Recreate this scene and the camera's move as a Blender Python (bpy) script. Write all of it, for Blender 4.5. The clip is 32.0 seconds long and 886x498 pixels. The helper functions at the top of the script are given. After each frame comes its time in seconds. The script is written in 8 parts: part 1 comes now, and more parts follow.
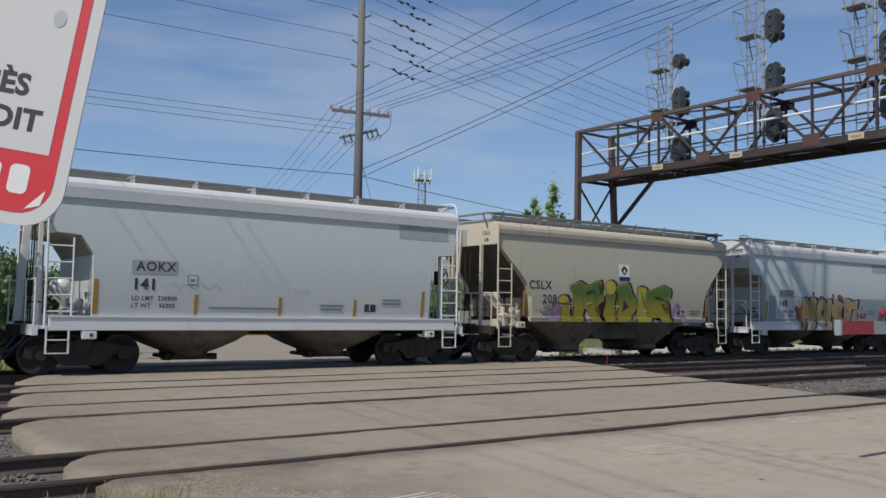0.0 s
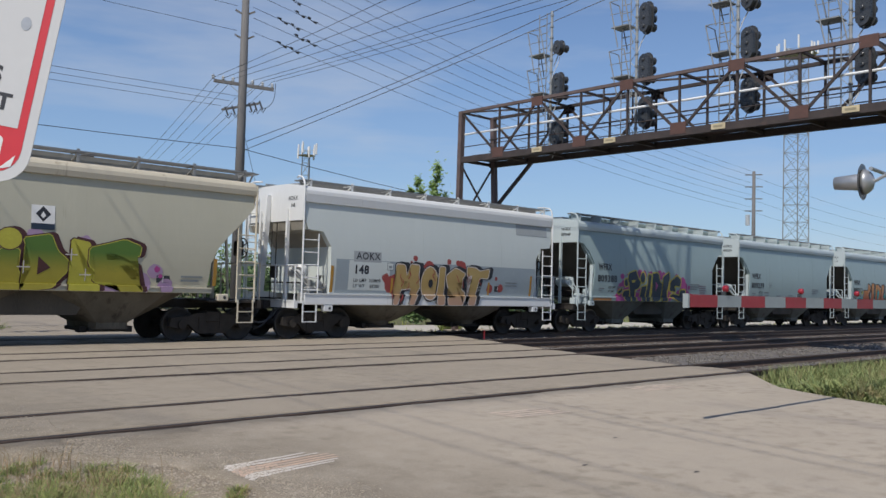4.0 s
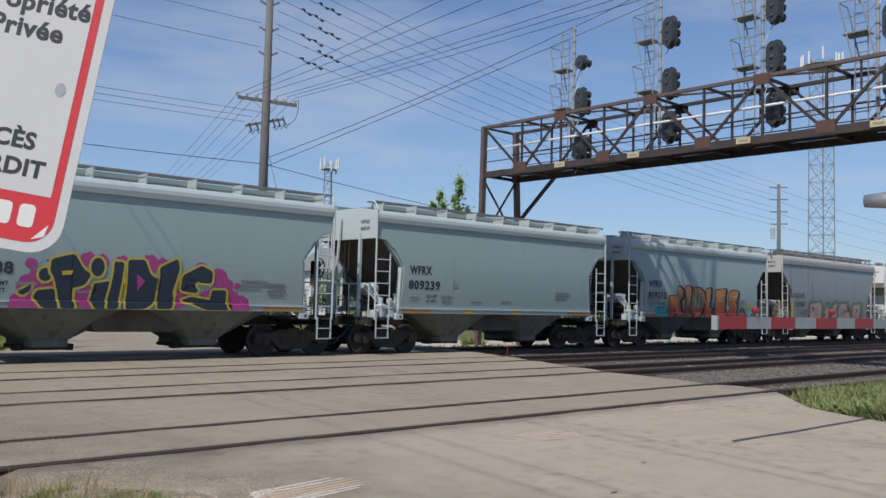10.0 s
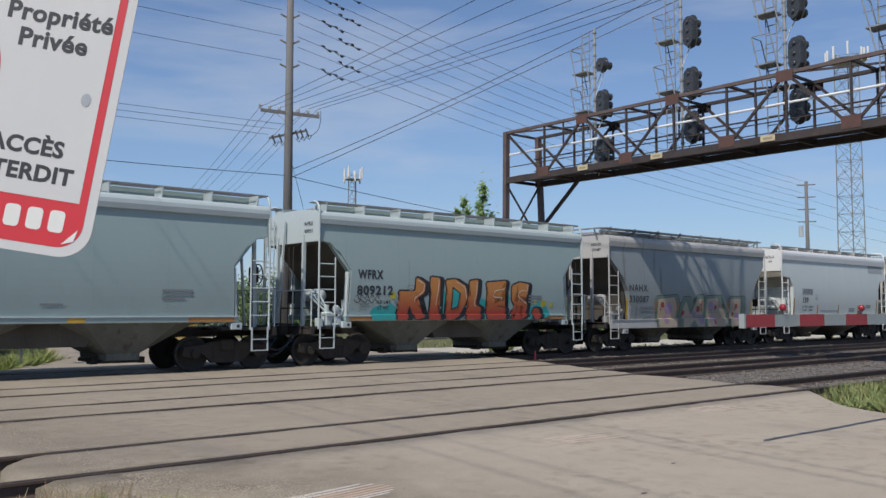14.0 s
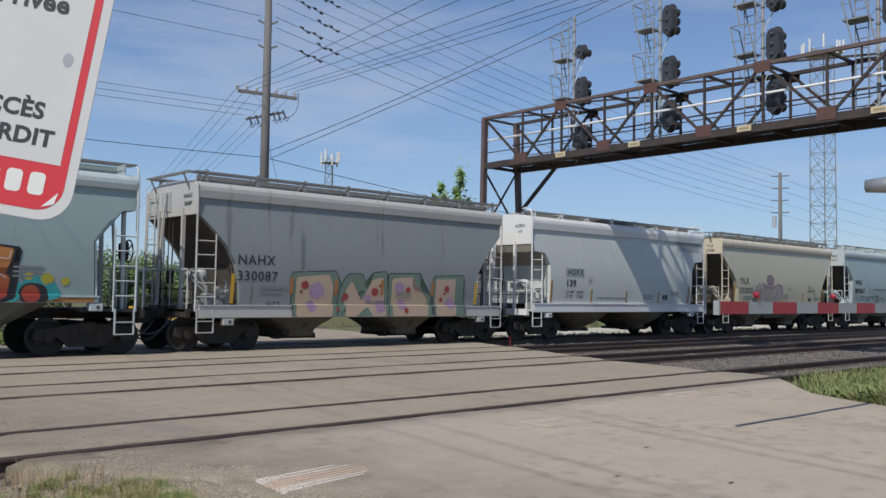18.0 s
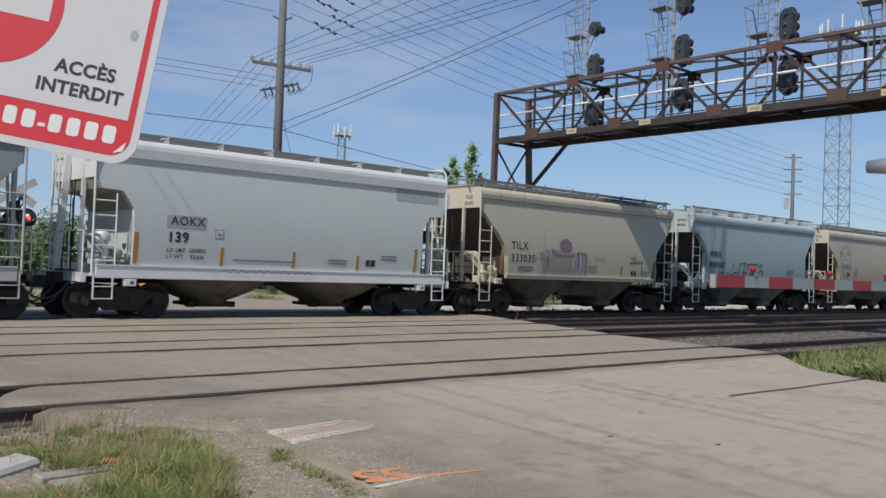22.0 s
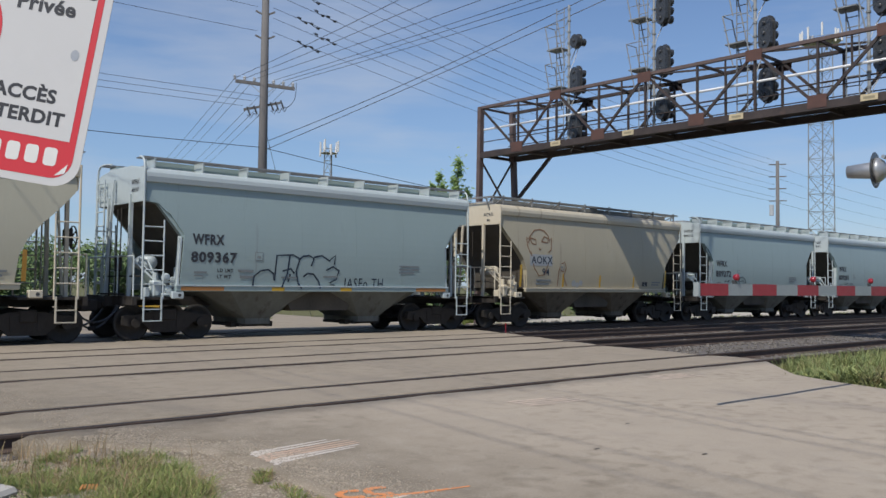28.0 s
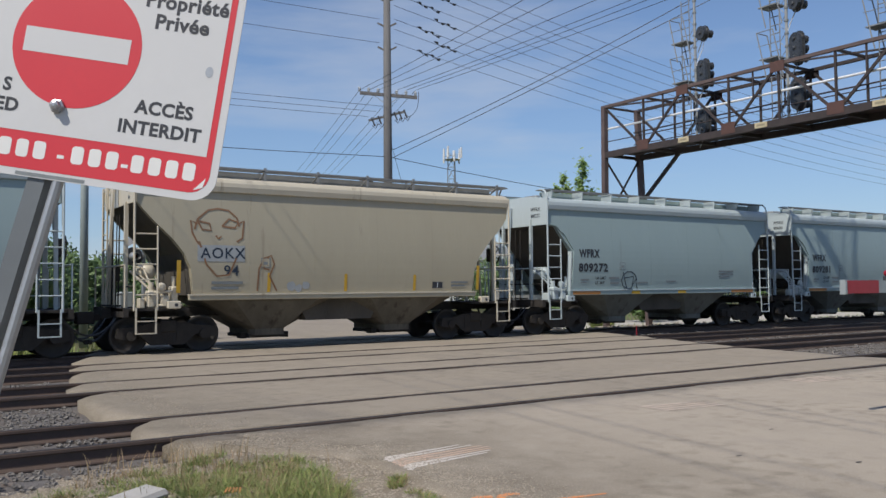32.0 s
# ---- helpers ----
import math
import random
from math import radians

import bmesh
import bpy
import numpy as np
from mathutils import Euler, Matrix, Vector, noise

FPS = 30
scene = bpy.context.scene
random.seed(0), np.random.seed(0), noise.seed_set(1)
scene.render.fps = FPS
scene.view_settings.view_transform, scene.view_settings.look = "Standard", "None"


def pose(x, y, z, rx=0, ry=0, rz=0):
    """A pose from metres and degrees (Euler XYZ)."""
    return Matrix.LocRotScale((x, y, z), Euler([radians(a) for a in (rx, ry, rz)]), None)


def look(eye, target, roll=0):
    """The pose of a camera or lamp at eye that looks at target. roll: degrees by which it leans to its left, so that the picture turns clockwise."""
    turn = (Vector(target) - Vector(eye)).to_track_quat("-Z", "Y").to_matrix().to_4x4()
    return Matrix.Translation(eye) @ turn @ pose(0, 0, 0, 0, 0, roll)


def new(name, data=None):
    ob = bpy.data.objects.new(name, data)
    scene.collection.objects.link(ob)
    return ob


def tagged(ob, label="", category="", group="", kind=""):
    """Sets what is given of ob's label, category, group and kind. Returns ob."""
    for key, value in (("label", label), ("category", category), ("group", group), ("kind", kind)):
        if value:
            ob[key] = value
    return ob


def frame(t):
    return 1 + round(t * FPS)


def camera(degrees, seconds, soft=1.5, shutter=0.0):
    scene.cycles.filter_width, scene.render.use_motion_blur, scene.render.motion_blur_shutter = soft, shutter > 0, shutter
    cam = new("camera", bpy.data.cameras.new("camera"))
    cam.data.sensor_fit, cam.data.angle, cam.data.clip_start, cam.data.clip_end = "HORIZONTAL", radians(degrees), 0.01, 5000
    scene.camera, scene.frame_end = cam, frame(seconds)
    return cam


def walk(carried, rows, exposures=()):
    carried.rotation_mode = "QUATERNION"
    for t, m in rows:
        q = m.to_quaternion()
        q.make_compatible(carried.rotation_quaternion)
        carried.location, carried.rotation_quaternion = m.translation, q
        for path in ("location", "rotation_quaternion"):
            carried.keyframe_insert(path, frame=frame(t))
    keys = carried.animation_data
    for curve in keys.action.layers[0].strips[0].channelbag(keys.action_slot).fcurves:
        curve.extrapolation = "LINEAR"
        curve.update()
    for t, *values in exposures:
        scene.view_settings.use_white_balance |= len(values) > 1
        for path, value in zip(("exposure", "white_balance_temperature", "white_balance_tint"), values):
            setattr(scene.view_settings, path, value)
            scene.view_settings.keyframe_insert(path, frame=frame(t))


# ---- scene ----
import itertools

# ---------------------------------------------------------------- camera
cam = camera(53.8, 32.0)


def carried(x, y, z, yaw, pitch, roll):
    return pose(x, y, z, 90 + pitch, 0, yaw) @ pose(0, 0, 0, 0, 0, roll)


PATH = [
    (0, 0.337, 0.522, 1.573, -35.98, 4.02, 0.91),
    (0.5, 0.252, 0.299, 1.553, -37.70, 3.81, 0.74),
    (1, 0.181, 0.180, 1.542, -38.33, 3.42, 0.70),
    (1.5, 0.118, 0.181, 1.531, -38.51, 2.74, 0.80),
    (2, 0.095, 0.175, 1.518, -39.22, 1.87, 0.73),
    (2.5, 0.094, 0.174, 1.510, -40.15, 0.97, 1.10),
    (3, 0.081, 0.172, 1.494, -41.52, 1.18, 1.47),
    (3.5, 0.088, 0.157, 1.498, -42.63, 1.90, 1.47),
    (4, 0.085, 0.152, 1.507, -43.64, 2.71, 1.45),
    (4.5, 0.084, 0.169, 1.515, -44.06, 3.29, 1.18),
    (6.5, 0.086, 0.149, 1.516, -42.95, 2.92, 0.82),
    (7, 0.088, 0.157, 1.516, -42.62, 3.13, 1.08),
    (7.5, 0.084, 0.158, 1.524, -42.21, 3.32, 1.35),
    (8, 0.086, 0.205, 1.581, -42.01, 3.30, 1.50),
    (8.5, 0.079, 0.228, 1.608, -41.91, 3.28, 1.72),
    (9, 0.088, 0.227, 1.604, -41.99, 3.37, 1.51),
    (9.5, 0.090, 0.217, 1.608, -42.21, 3.35, 1.58),
    (10, 0.091, 0.218, 1.608, -42.19, 3.52, 1.44),
    (10.5, 0.091, 0.221, 1.605, -42.15, 3.59, 1.38),
    (11, 0.093, 0.223, 1.610, -42.09, 3.49, 1.44),
    (11.5, 0.092, 0.205, 1.606, -41.82, 3.34, 1.28),
    (12, 0.097, 0.184, 1.591, -41.39, 3.40, 0.96),
    (12.5, 0.095, 0.192, 1.593, -41.19, 3.60, 0.69),
    (13, 0.093, 0.188, 1.594, -40.90, 3.90, 0.44),
    (13.5, 0.085, 0.171, 1.590, -40.72, 4.09, 0.13),
    (15.5, 0.059, 0.208, 1.563, -40.01, 3.51, 0.39),
    (16, 0.046, 0.186, 1.557, -40.49, 3.63, 0.52),
    (16.5, 0.049, 0.191, 1.561, -41.28, 3.62, 0.69),
    (17, 0.062, 0.208, 1.557, -41.91, 3.61, 0.72),
    (17.5, 0.069, 0.207, 1.560, -42.01, 3.31, 0.77),
    (18, 0.074, 0.201, 1.556, -42.09, 3.03, 0.85),
    (18.5, 0.086, 0.218, 1.556, -42.19, 2.59, 0.94),
    (19, 0.074, 0.214, 1.552, -42.71, 1.92, 1.00),
    (19.5, 0.001, 0.139, 1.528, -43.44, 1.39, 1.09),
    (20, -0.104, 0.025, 1.518, -43.80, 0.68, 1.99),
    (20.5, -0.085, -0.061, 1.488, -43.06, 0.08, 2.54),
    (21, -0.105, -0.098, 1.457, -42.39, -0.14, 3.07),
    (21.5, -0.143, -0.114, 1.453, -41.66, 0.52, 2.74),
    (22, -0.140, -0.112, 1.470, -41.41, 1.40, 2.03),
    (22.5, -0.126, -0.114, 1.481, -42.21, 2.21, 1.34),
    (23, -0.114, -0.114, 1.481, -42.45, 2.75, 0.67),
    (23.5, -0.105, -0.116, 1.479, -42.38, 2.47, 0.73),
    (24, -0.108, -0.123, 1.476, -42.13, 2.21, 0.51),
    (24.5, -0.111, -0.126, 1.474, -40.80, 2.17, 0.37),
    (26.5, -0.089, -0.166, 1.459, -38.33, 1.45, 1.18),
    (27, -0.073, -0.151, 1.462, -40.10, 1.68, 1.07),
    (27.5, -0.071, -0.142, 1.469, -41.53, 1.97, 0.84),
    (28, -0.056, -0.134, 1.476, -42.11, 2.38, 0.63),
    (28.5, -0.049, -0.130, 1.475, -42.33, 2.72, 0.20),
    (29, -0.035, -0.109, 1.476, -42.44, 2.76, 0.14),
    (29.5, -0.026, -0.105, 1.475, -42.13, 2.75, -0.08),
    (30, -0.021, -0.103, 1.475, -41.92, 2.67, -0.40),
    (30.5, -0.025, -0.096, 1.479, -41.64, 2.68, -0.49),
    (31, -0.027, -0.095, 1.479, -41.20, 2.63, -0.63),
    (31.5, -0.032, -0.094, 1.477, -37.75, 2.62, -0.79),
    (32, -0.038, -0.087, 1.478, -33.90, 2.65, -0.57)
]
walk(cam, [(t, carried(*r)) for t, *r in PATH], [(0, -0.14), (1, -0.08), (3, 0.0), (20, 0.0), (23, -0.06), (26, 0.0), (32, 0.0)])

# ---------------------------------------------------------------- light
SUN = Vector((-0.80, -0.27, 1.0)).normalized()
world = bpy.data.worlds.new("sky")
scene.world = world
world.use_nodes = True
wn = world.node_tree.nodes
wl = world.node_tree.links
sky = wn.new("ShaderNodeTexSky")
sky.sky_type = "NISHITA"
sky.sun_disc = False
sky.sun_elevation = math.asin(SUN.z)
sky.sun_rotation = math.atan2(SUN.x, SUN.y)
sky.air_density = 1.0
sky.dust_density = 0.4
sky.ozone_density = 4.0
back = wn["Background"]
back.inputs["Strength"].default_value = 0.108
# thin high cloud, drawn out along the horizon
tc = wn.new("ShaderNodeTexCoord")
mp = wn.new("ShaderNodeMapping")
mp.inputs["Scale"].default_value = (1.6, 1.6, 9.0)
mp.inputs["Location"].default_value = (0.4, 0.2, 0.1)
cn = wn.new("ShaderNodeTexNoise")
cn.inputs["Scale"].default_value = 1.7
cn.inputs["Detail"].default_value = 7
cn.inputs["Roughness"].default_value = 0.55
cr = wn.new("ShaderNodeValToRGB")
cr.color_ramp.elements[0].position = 0.47
cr.color_ramp.elements[1].position = 0.80
cr.color_ramp.elements[1].color = (0.55, 0.55, 0.55, 1)
cm = wn.new("ShaderNodeMixRGB")
cm.inputs["Color2"].default_value = (5.2, 5.6, 6.2, 1)
wl.new(tc.outputs["Generated"], mp.inputs["Vector"])
wl.new(mp.outputs["Vector"], cn.inputs["Vector"])
wl.new(cn.outputs["Fac"], cr.inputs["Fac"])
wl.new(cr.outputs["Color"], cm.inputs["Fac"])
sep = wn.new("ShaderNodeSeparateXYZ")
low = wn.new("ShaderNodeMapRange")
low.inputs["From Min"].default_value = 0.0
low.inputs["From Max"].default_value = 0.46
low.inputs["To Min"].default_value = 0.58
low.inputs["To Max"].default_value = 0.0
haze = wn.new("ShaderNodeMixRGB")
haze.inputs["Color2"].default_value = (2.8, 4.35, 6.35, 1)
wl.new(tc.outputs["Generated"], sep.inputs[0])
wl.new(sep.outputs["Z"], low.inputs["Value"])
wl.new(low.outputs["Result"], haze.inputs["Fac"])
wl.new(sky.outputs["Color"], haze.inputs["Color1"])
wl.new(haze.outputs["Color"], cm.inputs["Color1"])
tone = wn.new("ShaderNodeHueSaturation")
tone.inputs["Saturation"].default_value = 1.07
tone.inputs["Hue"].default_value = 0.508
wl.new(cm.outputs["Color"], tone.inputs["Color"])
wl.new(tone.outputs["Color"], back.inputs["Color"])

sun = new("sun", bpy.data.lights.new("sun", "SUN"))
sun.data.energy = 3.9
sun.data.angle = radians(0.6)
sun.data.color = (1.0, 0.95, 0.87)
sun.matrix_world = look(SUN * 60, (0, 0, 0))
scene.view_settings.exposure = 0.0


# ---------------------------------------------------------------- materials
def mat(name, base, dark=None, scale=3.0, rough=0.6, metal=0.0, bump=0.0, fine=40.0, stretch=(1, 1, 1),
        stain=None, stain_at=0.6, stain_scale=1.0, stain_stretch=(1, 1, 1), vary=0.0, world_space=False, spec=0.5):
    """Base colour broken by two scales of noise, with a stain of its own shape and a fine relief."""
    m = bpy.data.materials.new(name)
    m.use_nodes = True
    n, l = m.node_tree.nodes, m.node_tree.links
    p = n["Principled BSDF"]
    p.inputs["Roughness"].default_value = rough
    p.inputs["Metallic"].default_value = metal
    p.inputs["Specular IOR Level"].default_value = spec
    if world_space:
        co = n.new("ShaderNodeNewGeometry").outputs["Position"]
    else:
        co = n.new("ShaderNodeTexCoord").outputs["Object"]

    def noise_node(s, st, detail=5, ro=0.6):
        mpn = n.new("ShaderNodeMapping")
        mpn.inputs["Scale"].default_value = st
        l.new(co, mpn.inputs["Vector"])
        t = n.new("ShaderNodeTexNoise")
        t.inputs["Scale"].default_value = s
        t.inputs["Detail"].default_value = detail
        t.inputs["Roughness"].default_value = ro
        l.new(mpn.outputs["Vector"], t.inputs["Vector"])
        return t.outputs["Fac"]

    def ramp(f, a, b):
        r = n.new("ShaderNodeMapRange")
        r.inputs["From Min"].default_value = a
        r.inputs["From Max"].default_value = b
        l.new(f, r.inputs["Value"])
        return r.outputs["Result"]

    def mix(f, a, b):
        x = n.new("ShaderNodeMixRGB")
        for sock, v in (("Fac", f), ("Color1", a), ("Color2", b)):
            if isinstance(v, tuple):
                x.inputs[sock].default_value = (*v, 1)
            elif isinstance(v, float):
                x.inputs[sock].default_value = v
            else:
                l.new(v, x.inputs[sock])
        return x.outputs["Color"]

    dark = dark or tuple(c * 0.7 for c in base)
    col = mix(ramp(noise_node(scale, stretch), 0.3, 0.7), dark, base)
    col = mix(ramp(noise_node(fine, stretch, 3), 0.62, 0.35), col, tuple(c * 0.6 + d * 0.4 for c, d in zip(dark, base)))
    if stain:
        col = mix(ramp(noise_node(stain_scale, stain_stretch, 6, 0.65), stain_at, stain_at + 0.16), col, stain)
    if vary:
        oi = n.new("ShaderNodeObjectInfo")
        hs = n.new("ShaderNodeHueSaturation")
        r = n.new("ShaderNodeMapRange")
        r.inputs["To Min"].default_value = 1 - vary
        r.inputs["To Max"].default_value = 1 + vary
        l.new(oi.outputs["Random"], r.inputs["Value"])
        l.new(r.outputs["Result"], hs.inputs["Value"])
        l.new(col, hs.inputs["Color"])
        col = hs.outputs["Color"]
    l.new(col, p.inputs["Base Color"])
    l.new(ramp(noise_node(scale * 2.3, (1, 1, 1), 3), -0.6, 1.9), p.inputs["Roughness"])
    rr = p.inputs["Roughness"].links[0].from_node
    rr.inputs["To Min"].default_value = max(0.05, rough - 0.25)
    rr.inputs["To Max"].default_value = min(1.0, rough + 0.25)
    if bump:
        b = n.new("ShaderNodeBump")
        b.inputs["Strength"].default_value = 1.0
        b.inputs["Distance"].default_value = bump
        l.new(noise_node(fine, (1, 1, 1), 4), b.inputs["Height"])
        l.new(b.outputs["Normal"], p.inputs["Normal"])
    return m


def glow(name, colour, strength):
    m = bpy.data.materials.new(name)
    m.use_nodes = True
    p = m.node_tree.nodes["Principled BSDF"]
    p.inputs["Base Color"].default_value = (*colour, 1)
    p.inputs["Roughness"].default_value = 0.2
    p.inputs["Emission Color"].default_value = (*colour, 1)
    p.inputs["Emission Strength"].default_value = strength
    return m


M_ASPH = mat("weathered_asphalt", (0.432, 0.368, 0.288), (0.350, 0.298, 0.235), 0.9, 0.9, bump=0.004, fine=90, stain=(0.27, 0.235, 0.20),
             stain_at=0.56, stain_scale=0.45, stain_stretch=(1, 0.3, 1), world_space=True, spec=0.25)


def soil(m, x0, x1, dirt, grit):
    """Washed-in earth along the left edge of the road, patchy, with pale grit of two sizes over the whole surface."""
    n, l = m.node_tree.nodes, m.node_tree.links
    p = n["Principled BSDF"]
    first = p.inputs["Base Color"].links[0].from_socket
    pos = n.new("ShaderNodeNewGeometry").outputs["Position"]

    def tex(s, detail):
        t = n.new("ShaderNodeTexNoise")
        t.inputs["Scale"].default_value = s
        t.inputs["Detail"].default_value = detail
        l.new(pos, t.inputs["Vector"])
        return t.outputs["Fac"]

    def rng(v, a, b, c, d):
        r = n.new("ShaderNodeMapRange")
        for key, val in (("From Min", a), ("From Max", b), ("To Min", c), ("To Max", d)):
            r.inputs[key].default_value = val
        l.new(v, r.inputs["Value"])
        return r.outputs["Result"]

    def calc(op, a, b):
        q = n.new("ShaderNodeMath")
        q.operation = op
        q.use_clamp = True
        for i, v in enumerate((a, b)):
            if isinstance(v, float):
                q.inputs[i].default_value = v
            else:
                l.new(v, q.inputs[i])
        return q.outputs[0]

    def blend(f, a, b):
        x = n.new("ShaderNodeMixRGB")
        l.new(f, x.inputs["Fac"])
        l.new(a, x.inputs["Color1"])
        x.inputs["Color2"].default_value = (*b, 1)
        return x.outputs["Color"]

    sep = n.new("ShaderNodeSeparateXYZ")
    l.new(pos, sep.inputs[0])
    near = rng(sep.outputs["X"], x0, x1, 1.0, 0.0)
    patchy = calc("MULTIPLY", near, rng(tex(1.3, 7), 0.28, 0.62, 0.35, 1.0))
    col = blend(patchy, first, dirt)
    col = blend(calc("MULTIPLY", rng(tex(70, 2), 0.56, 0.66, 0.0, 0.55), rng(near, 0.0, 0.8, 0.42, 1.0)), col, grit)
    col = blend(calc("MULTIPLY", rng(tex(4.5, 8), 0.50, 0.72, 0.0, 0.55), rng(tex(0.35, 3), 0.40, 0.62, 0.2, 1.0)), col, tuple(c * 0.86 for c in dirt))
    col = blend(calc("MULTIPLY", rng(tex(2.2, 6), 0.55, 0.70, 0.0, 0.35), rng(tex(160, 2), 0.45, 0.60, 0.0, 1.0)), col, grit)
    col = blend(rng(tex(55, 3), 0.42, 0.30, 0.0, 0.22), col, tuple(c * 0.45 for c in dirt))
    l.new(col, p.inputs["Base Color"])


M_CROSS = mat("darker_crossing_asphalt", (0.352, 0.298, 0.228), (0.268, 0.228, 0.178), 0.8, 0.9, bump=0.004, fine=90, stain=(0.225, 0.195, 0.16),
              stain_at=0.55, stain_scale=0.5, stain_stretch=(1, 0.3, 1), world_space=True, spec=0.25)
soil(M_CROSS, 2.2, 5.4, (0.185, 0.156, 0.115), (0.40, 0.36, 0.30))
soil(M_ASPH, 3.2, 7.0, (0.165, 0.135, 0.095), (0.44, 0.40, 0.33))
M_SEAL = mat("dusty_rubber_seal", (0.085, 0.073, 0.062), (0.045, 0.040, 0.036), 5, 0.85, world_space=True)
M_POST = mat("dull_post_steel", (0.20, 0.215, 0.22), (0.13, 0.14, 0.145), 5, 0.55, 0.4)
M_PIPE = mat("bright_pipe", (0.84, 0.84, 0.83), (0.76, 0.76, 0.75), 5, 0.4, 0.0)
M_RAILTOP = mat("worn_rail_steel", (0.095, 0.08, 0.072), (0.05, 0.04, 0.035), 6, 0.55, 0.6, bump=0.001, fine=60, world_space=True)
M_RAIL = mat("rusted_rail_web", (0.115, 0.076, 0.058), (0.06, 0.045, 0.038), 4, 0.85, 0.1, bump=0.002, world_space=True)
M_TIE = mat("creosoted_timber", (0.17, 0.138, 0.112), (0.085, 0.07, 0.06), 3, 0.9, stretch=(6, 0.6, 6), bump=0.006, fine=60, vary=0.3)
M_BALLAST = mat("grey_ballast", (0.22, 0.20, 0.185), (0.085, 0.078, 0.072), 9, 0.95, bump=0.03, fine=24, stain=(0.13, 0.10, 0.075),
                stain_at=0.52, stain_scale=0.8, world_space=True, spec=0.2)
M_STONE = mat("ballast_stone", (0.265, 0.243, 0.213), (0.11, 0.10, 0.092), 7, 0.9, bump=0.004, fine=70, world_space=True, spec=0.2)
M_GRIT = mat("beige_grit", (0.50, 0.435, 0.345), (0.27, 0.232, 0.185), 9, 0.9, world_space=True, spec=0.2)
M_GRAVEL = mat("dusty_gravel", (0.325, 0.27, 0.20), (0.20, 0.165, 0.12), 5, 0.95, bump=0.015, fine=50, stain=(0.15, 0.14, 0.09),
               stain_at=0.56, stain_scale=0.6, world_space=True, spec=0.2)
M_EARTH = mat("dry_grassy_earth", (0.17, 0.17, 0.075), (0.10, 0.10, 0.05), 0.5, 0.95, bump=0.04, fine=12, stain=(0.24, 0.21, 0.14),
              stain_at=0.58, stain_scale=0.08, world_space=True, spec=0.2)


def paint(name, base, grime, rust=None, rust_at=0.66):
    soft = tuple((a * 0.6 + b * 0.4) for a, b in zip(base, grime))
    return mat(name, base, soft, 1.2, 0.40, 0.0, fine=13, stretch=(1.1, 1.1, 0.22), stain=rust or tuple(c * 0.62 for c in grime), stain_at=rust_at,
               stain_scale=1.5, stain_stretch=(2.4, 2.4, 0.13), spec=0.5)


P_GREY = paint("pale_grey_wagon_paint", (0.545, 0.580, 0.555), (0.445, 0.475, 0.455), (0.37, 0.35, 0.28), 0.72)
P_BLUE = paint("blue_grey_wagon_paint", (0.298, 0.376, 0.372), (0.235, 0.300, 0.298), (0.19, 0.215, 0.20), 0.68)
P_TAN = paint("dirty_cream_wagon_paint", (0.475, 0.450, 0.345), (0.36, 0.335, 0.25), (0.21, 0.175, 0.12), 0.68)
P_BROWN = paint("brown_stained_cream_paint", (0.425, 0.380, 0.275), (0.31, 0.265, 0.185), (0.21, 0.165, 0.11), 0.67)
P_DARK = paint("dull_grey_wagon_paint", (0.250, 0.276, 0.282), (0.165, 0.183, 0.187), (0.125, 0.118, 0.105), 0.60)
T_GREY = paint("white_wagon_trim", (0.71, 0.715, 0.705), (0.57, 0.57, 0.555), (0.33, 0.28, 0.21), 0.68)
T_BLUE = paint("pale_blue_wagon_trim", (0.48, 0.54, 0.545), (0.37, 0.42, 0.42), (0.27, 0.245, 0.20), 0.68)
T_TAN = paint("cream_wagon_trim", (0.60, 0.54, 0.42), (0.44, 0.38, 0.28), (0.24, 0.17, 0.10), 0.62)
T_DARK = paint("light_grey_wagon_trim", (0.47, 0.46, 0.44), (0.34, 0.33, 0.31), (0.22, 0.18, 0.14), 0.62)
# grime and stains, on a base darkened further for shade below the sills
M_HOPPER = mat("shaded_grimy_hopper_steel", (0.165, 0.148, 0.115), (0.075, 0.067, 0.053), 1.4, 0.75, stretch=(1.5, 1.5, 0.4), stain=(0.055, 0.046, 0.038), stain_at=0.54,
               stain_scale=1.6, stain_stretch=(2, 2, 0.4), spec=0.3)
M_HOPPERB = mat("shaded_grimy_blue_hopper_steel", (0.165, 0.178, 0.162), (0.095, 0.098, 0.086), 1.4, 0.7, stretch=(1.5, 1.5, 0.4), stain=(0.075, 0.068, 0.058), stain_at=0.55,
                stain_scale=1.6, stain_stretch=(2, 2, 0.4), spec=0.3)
# dark brown that stands for shade under car ends and between hoppers
M_SHADE = mat("shade_brown_steel", (0.12, 0.106, 0.086), (0.065, 0.058, 0.050), 1.6, 0.85, stretch=(1, 1, 0.3), spec=0.2)
M_SLOPE = mat("dusty_pale_slope_sheet", (0.40, 0.37, 0.31), (0.27, 0.245, 0.20), 1.6, 0.8, stretch=(1, 1, 0.3), spec=0.25)
M_OCHRE = mat("faded_ochre_reflector", (0.43, 0.23, 0.03), (0.33, 0.17, 0.03), 6, 0.55)
M_TRUCK = mat("black_brown_bogie_iron", (0.056, 0.049, 0.042), (0.032, 0.028, 0.025), 5, 0.85, 0.1, bump=0.003, spec=0.25)
M_WHEEL = mat("dark_wheel_steel", (0.046, 0.040, 0.035), (0.026, 0.023, 0.020), 6, 0.75, 0.1)
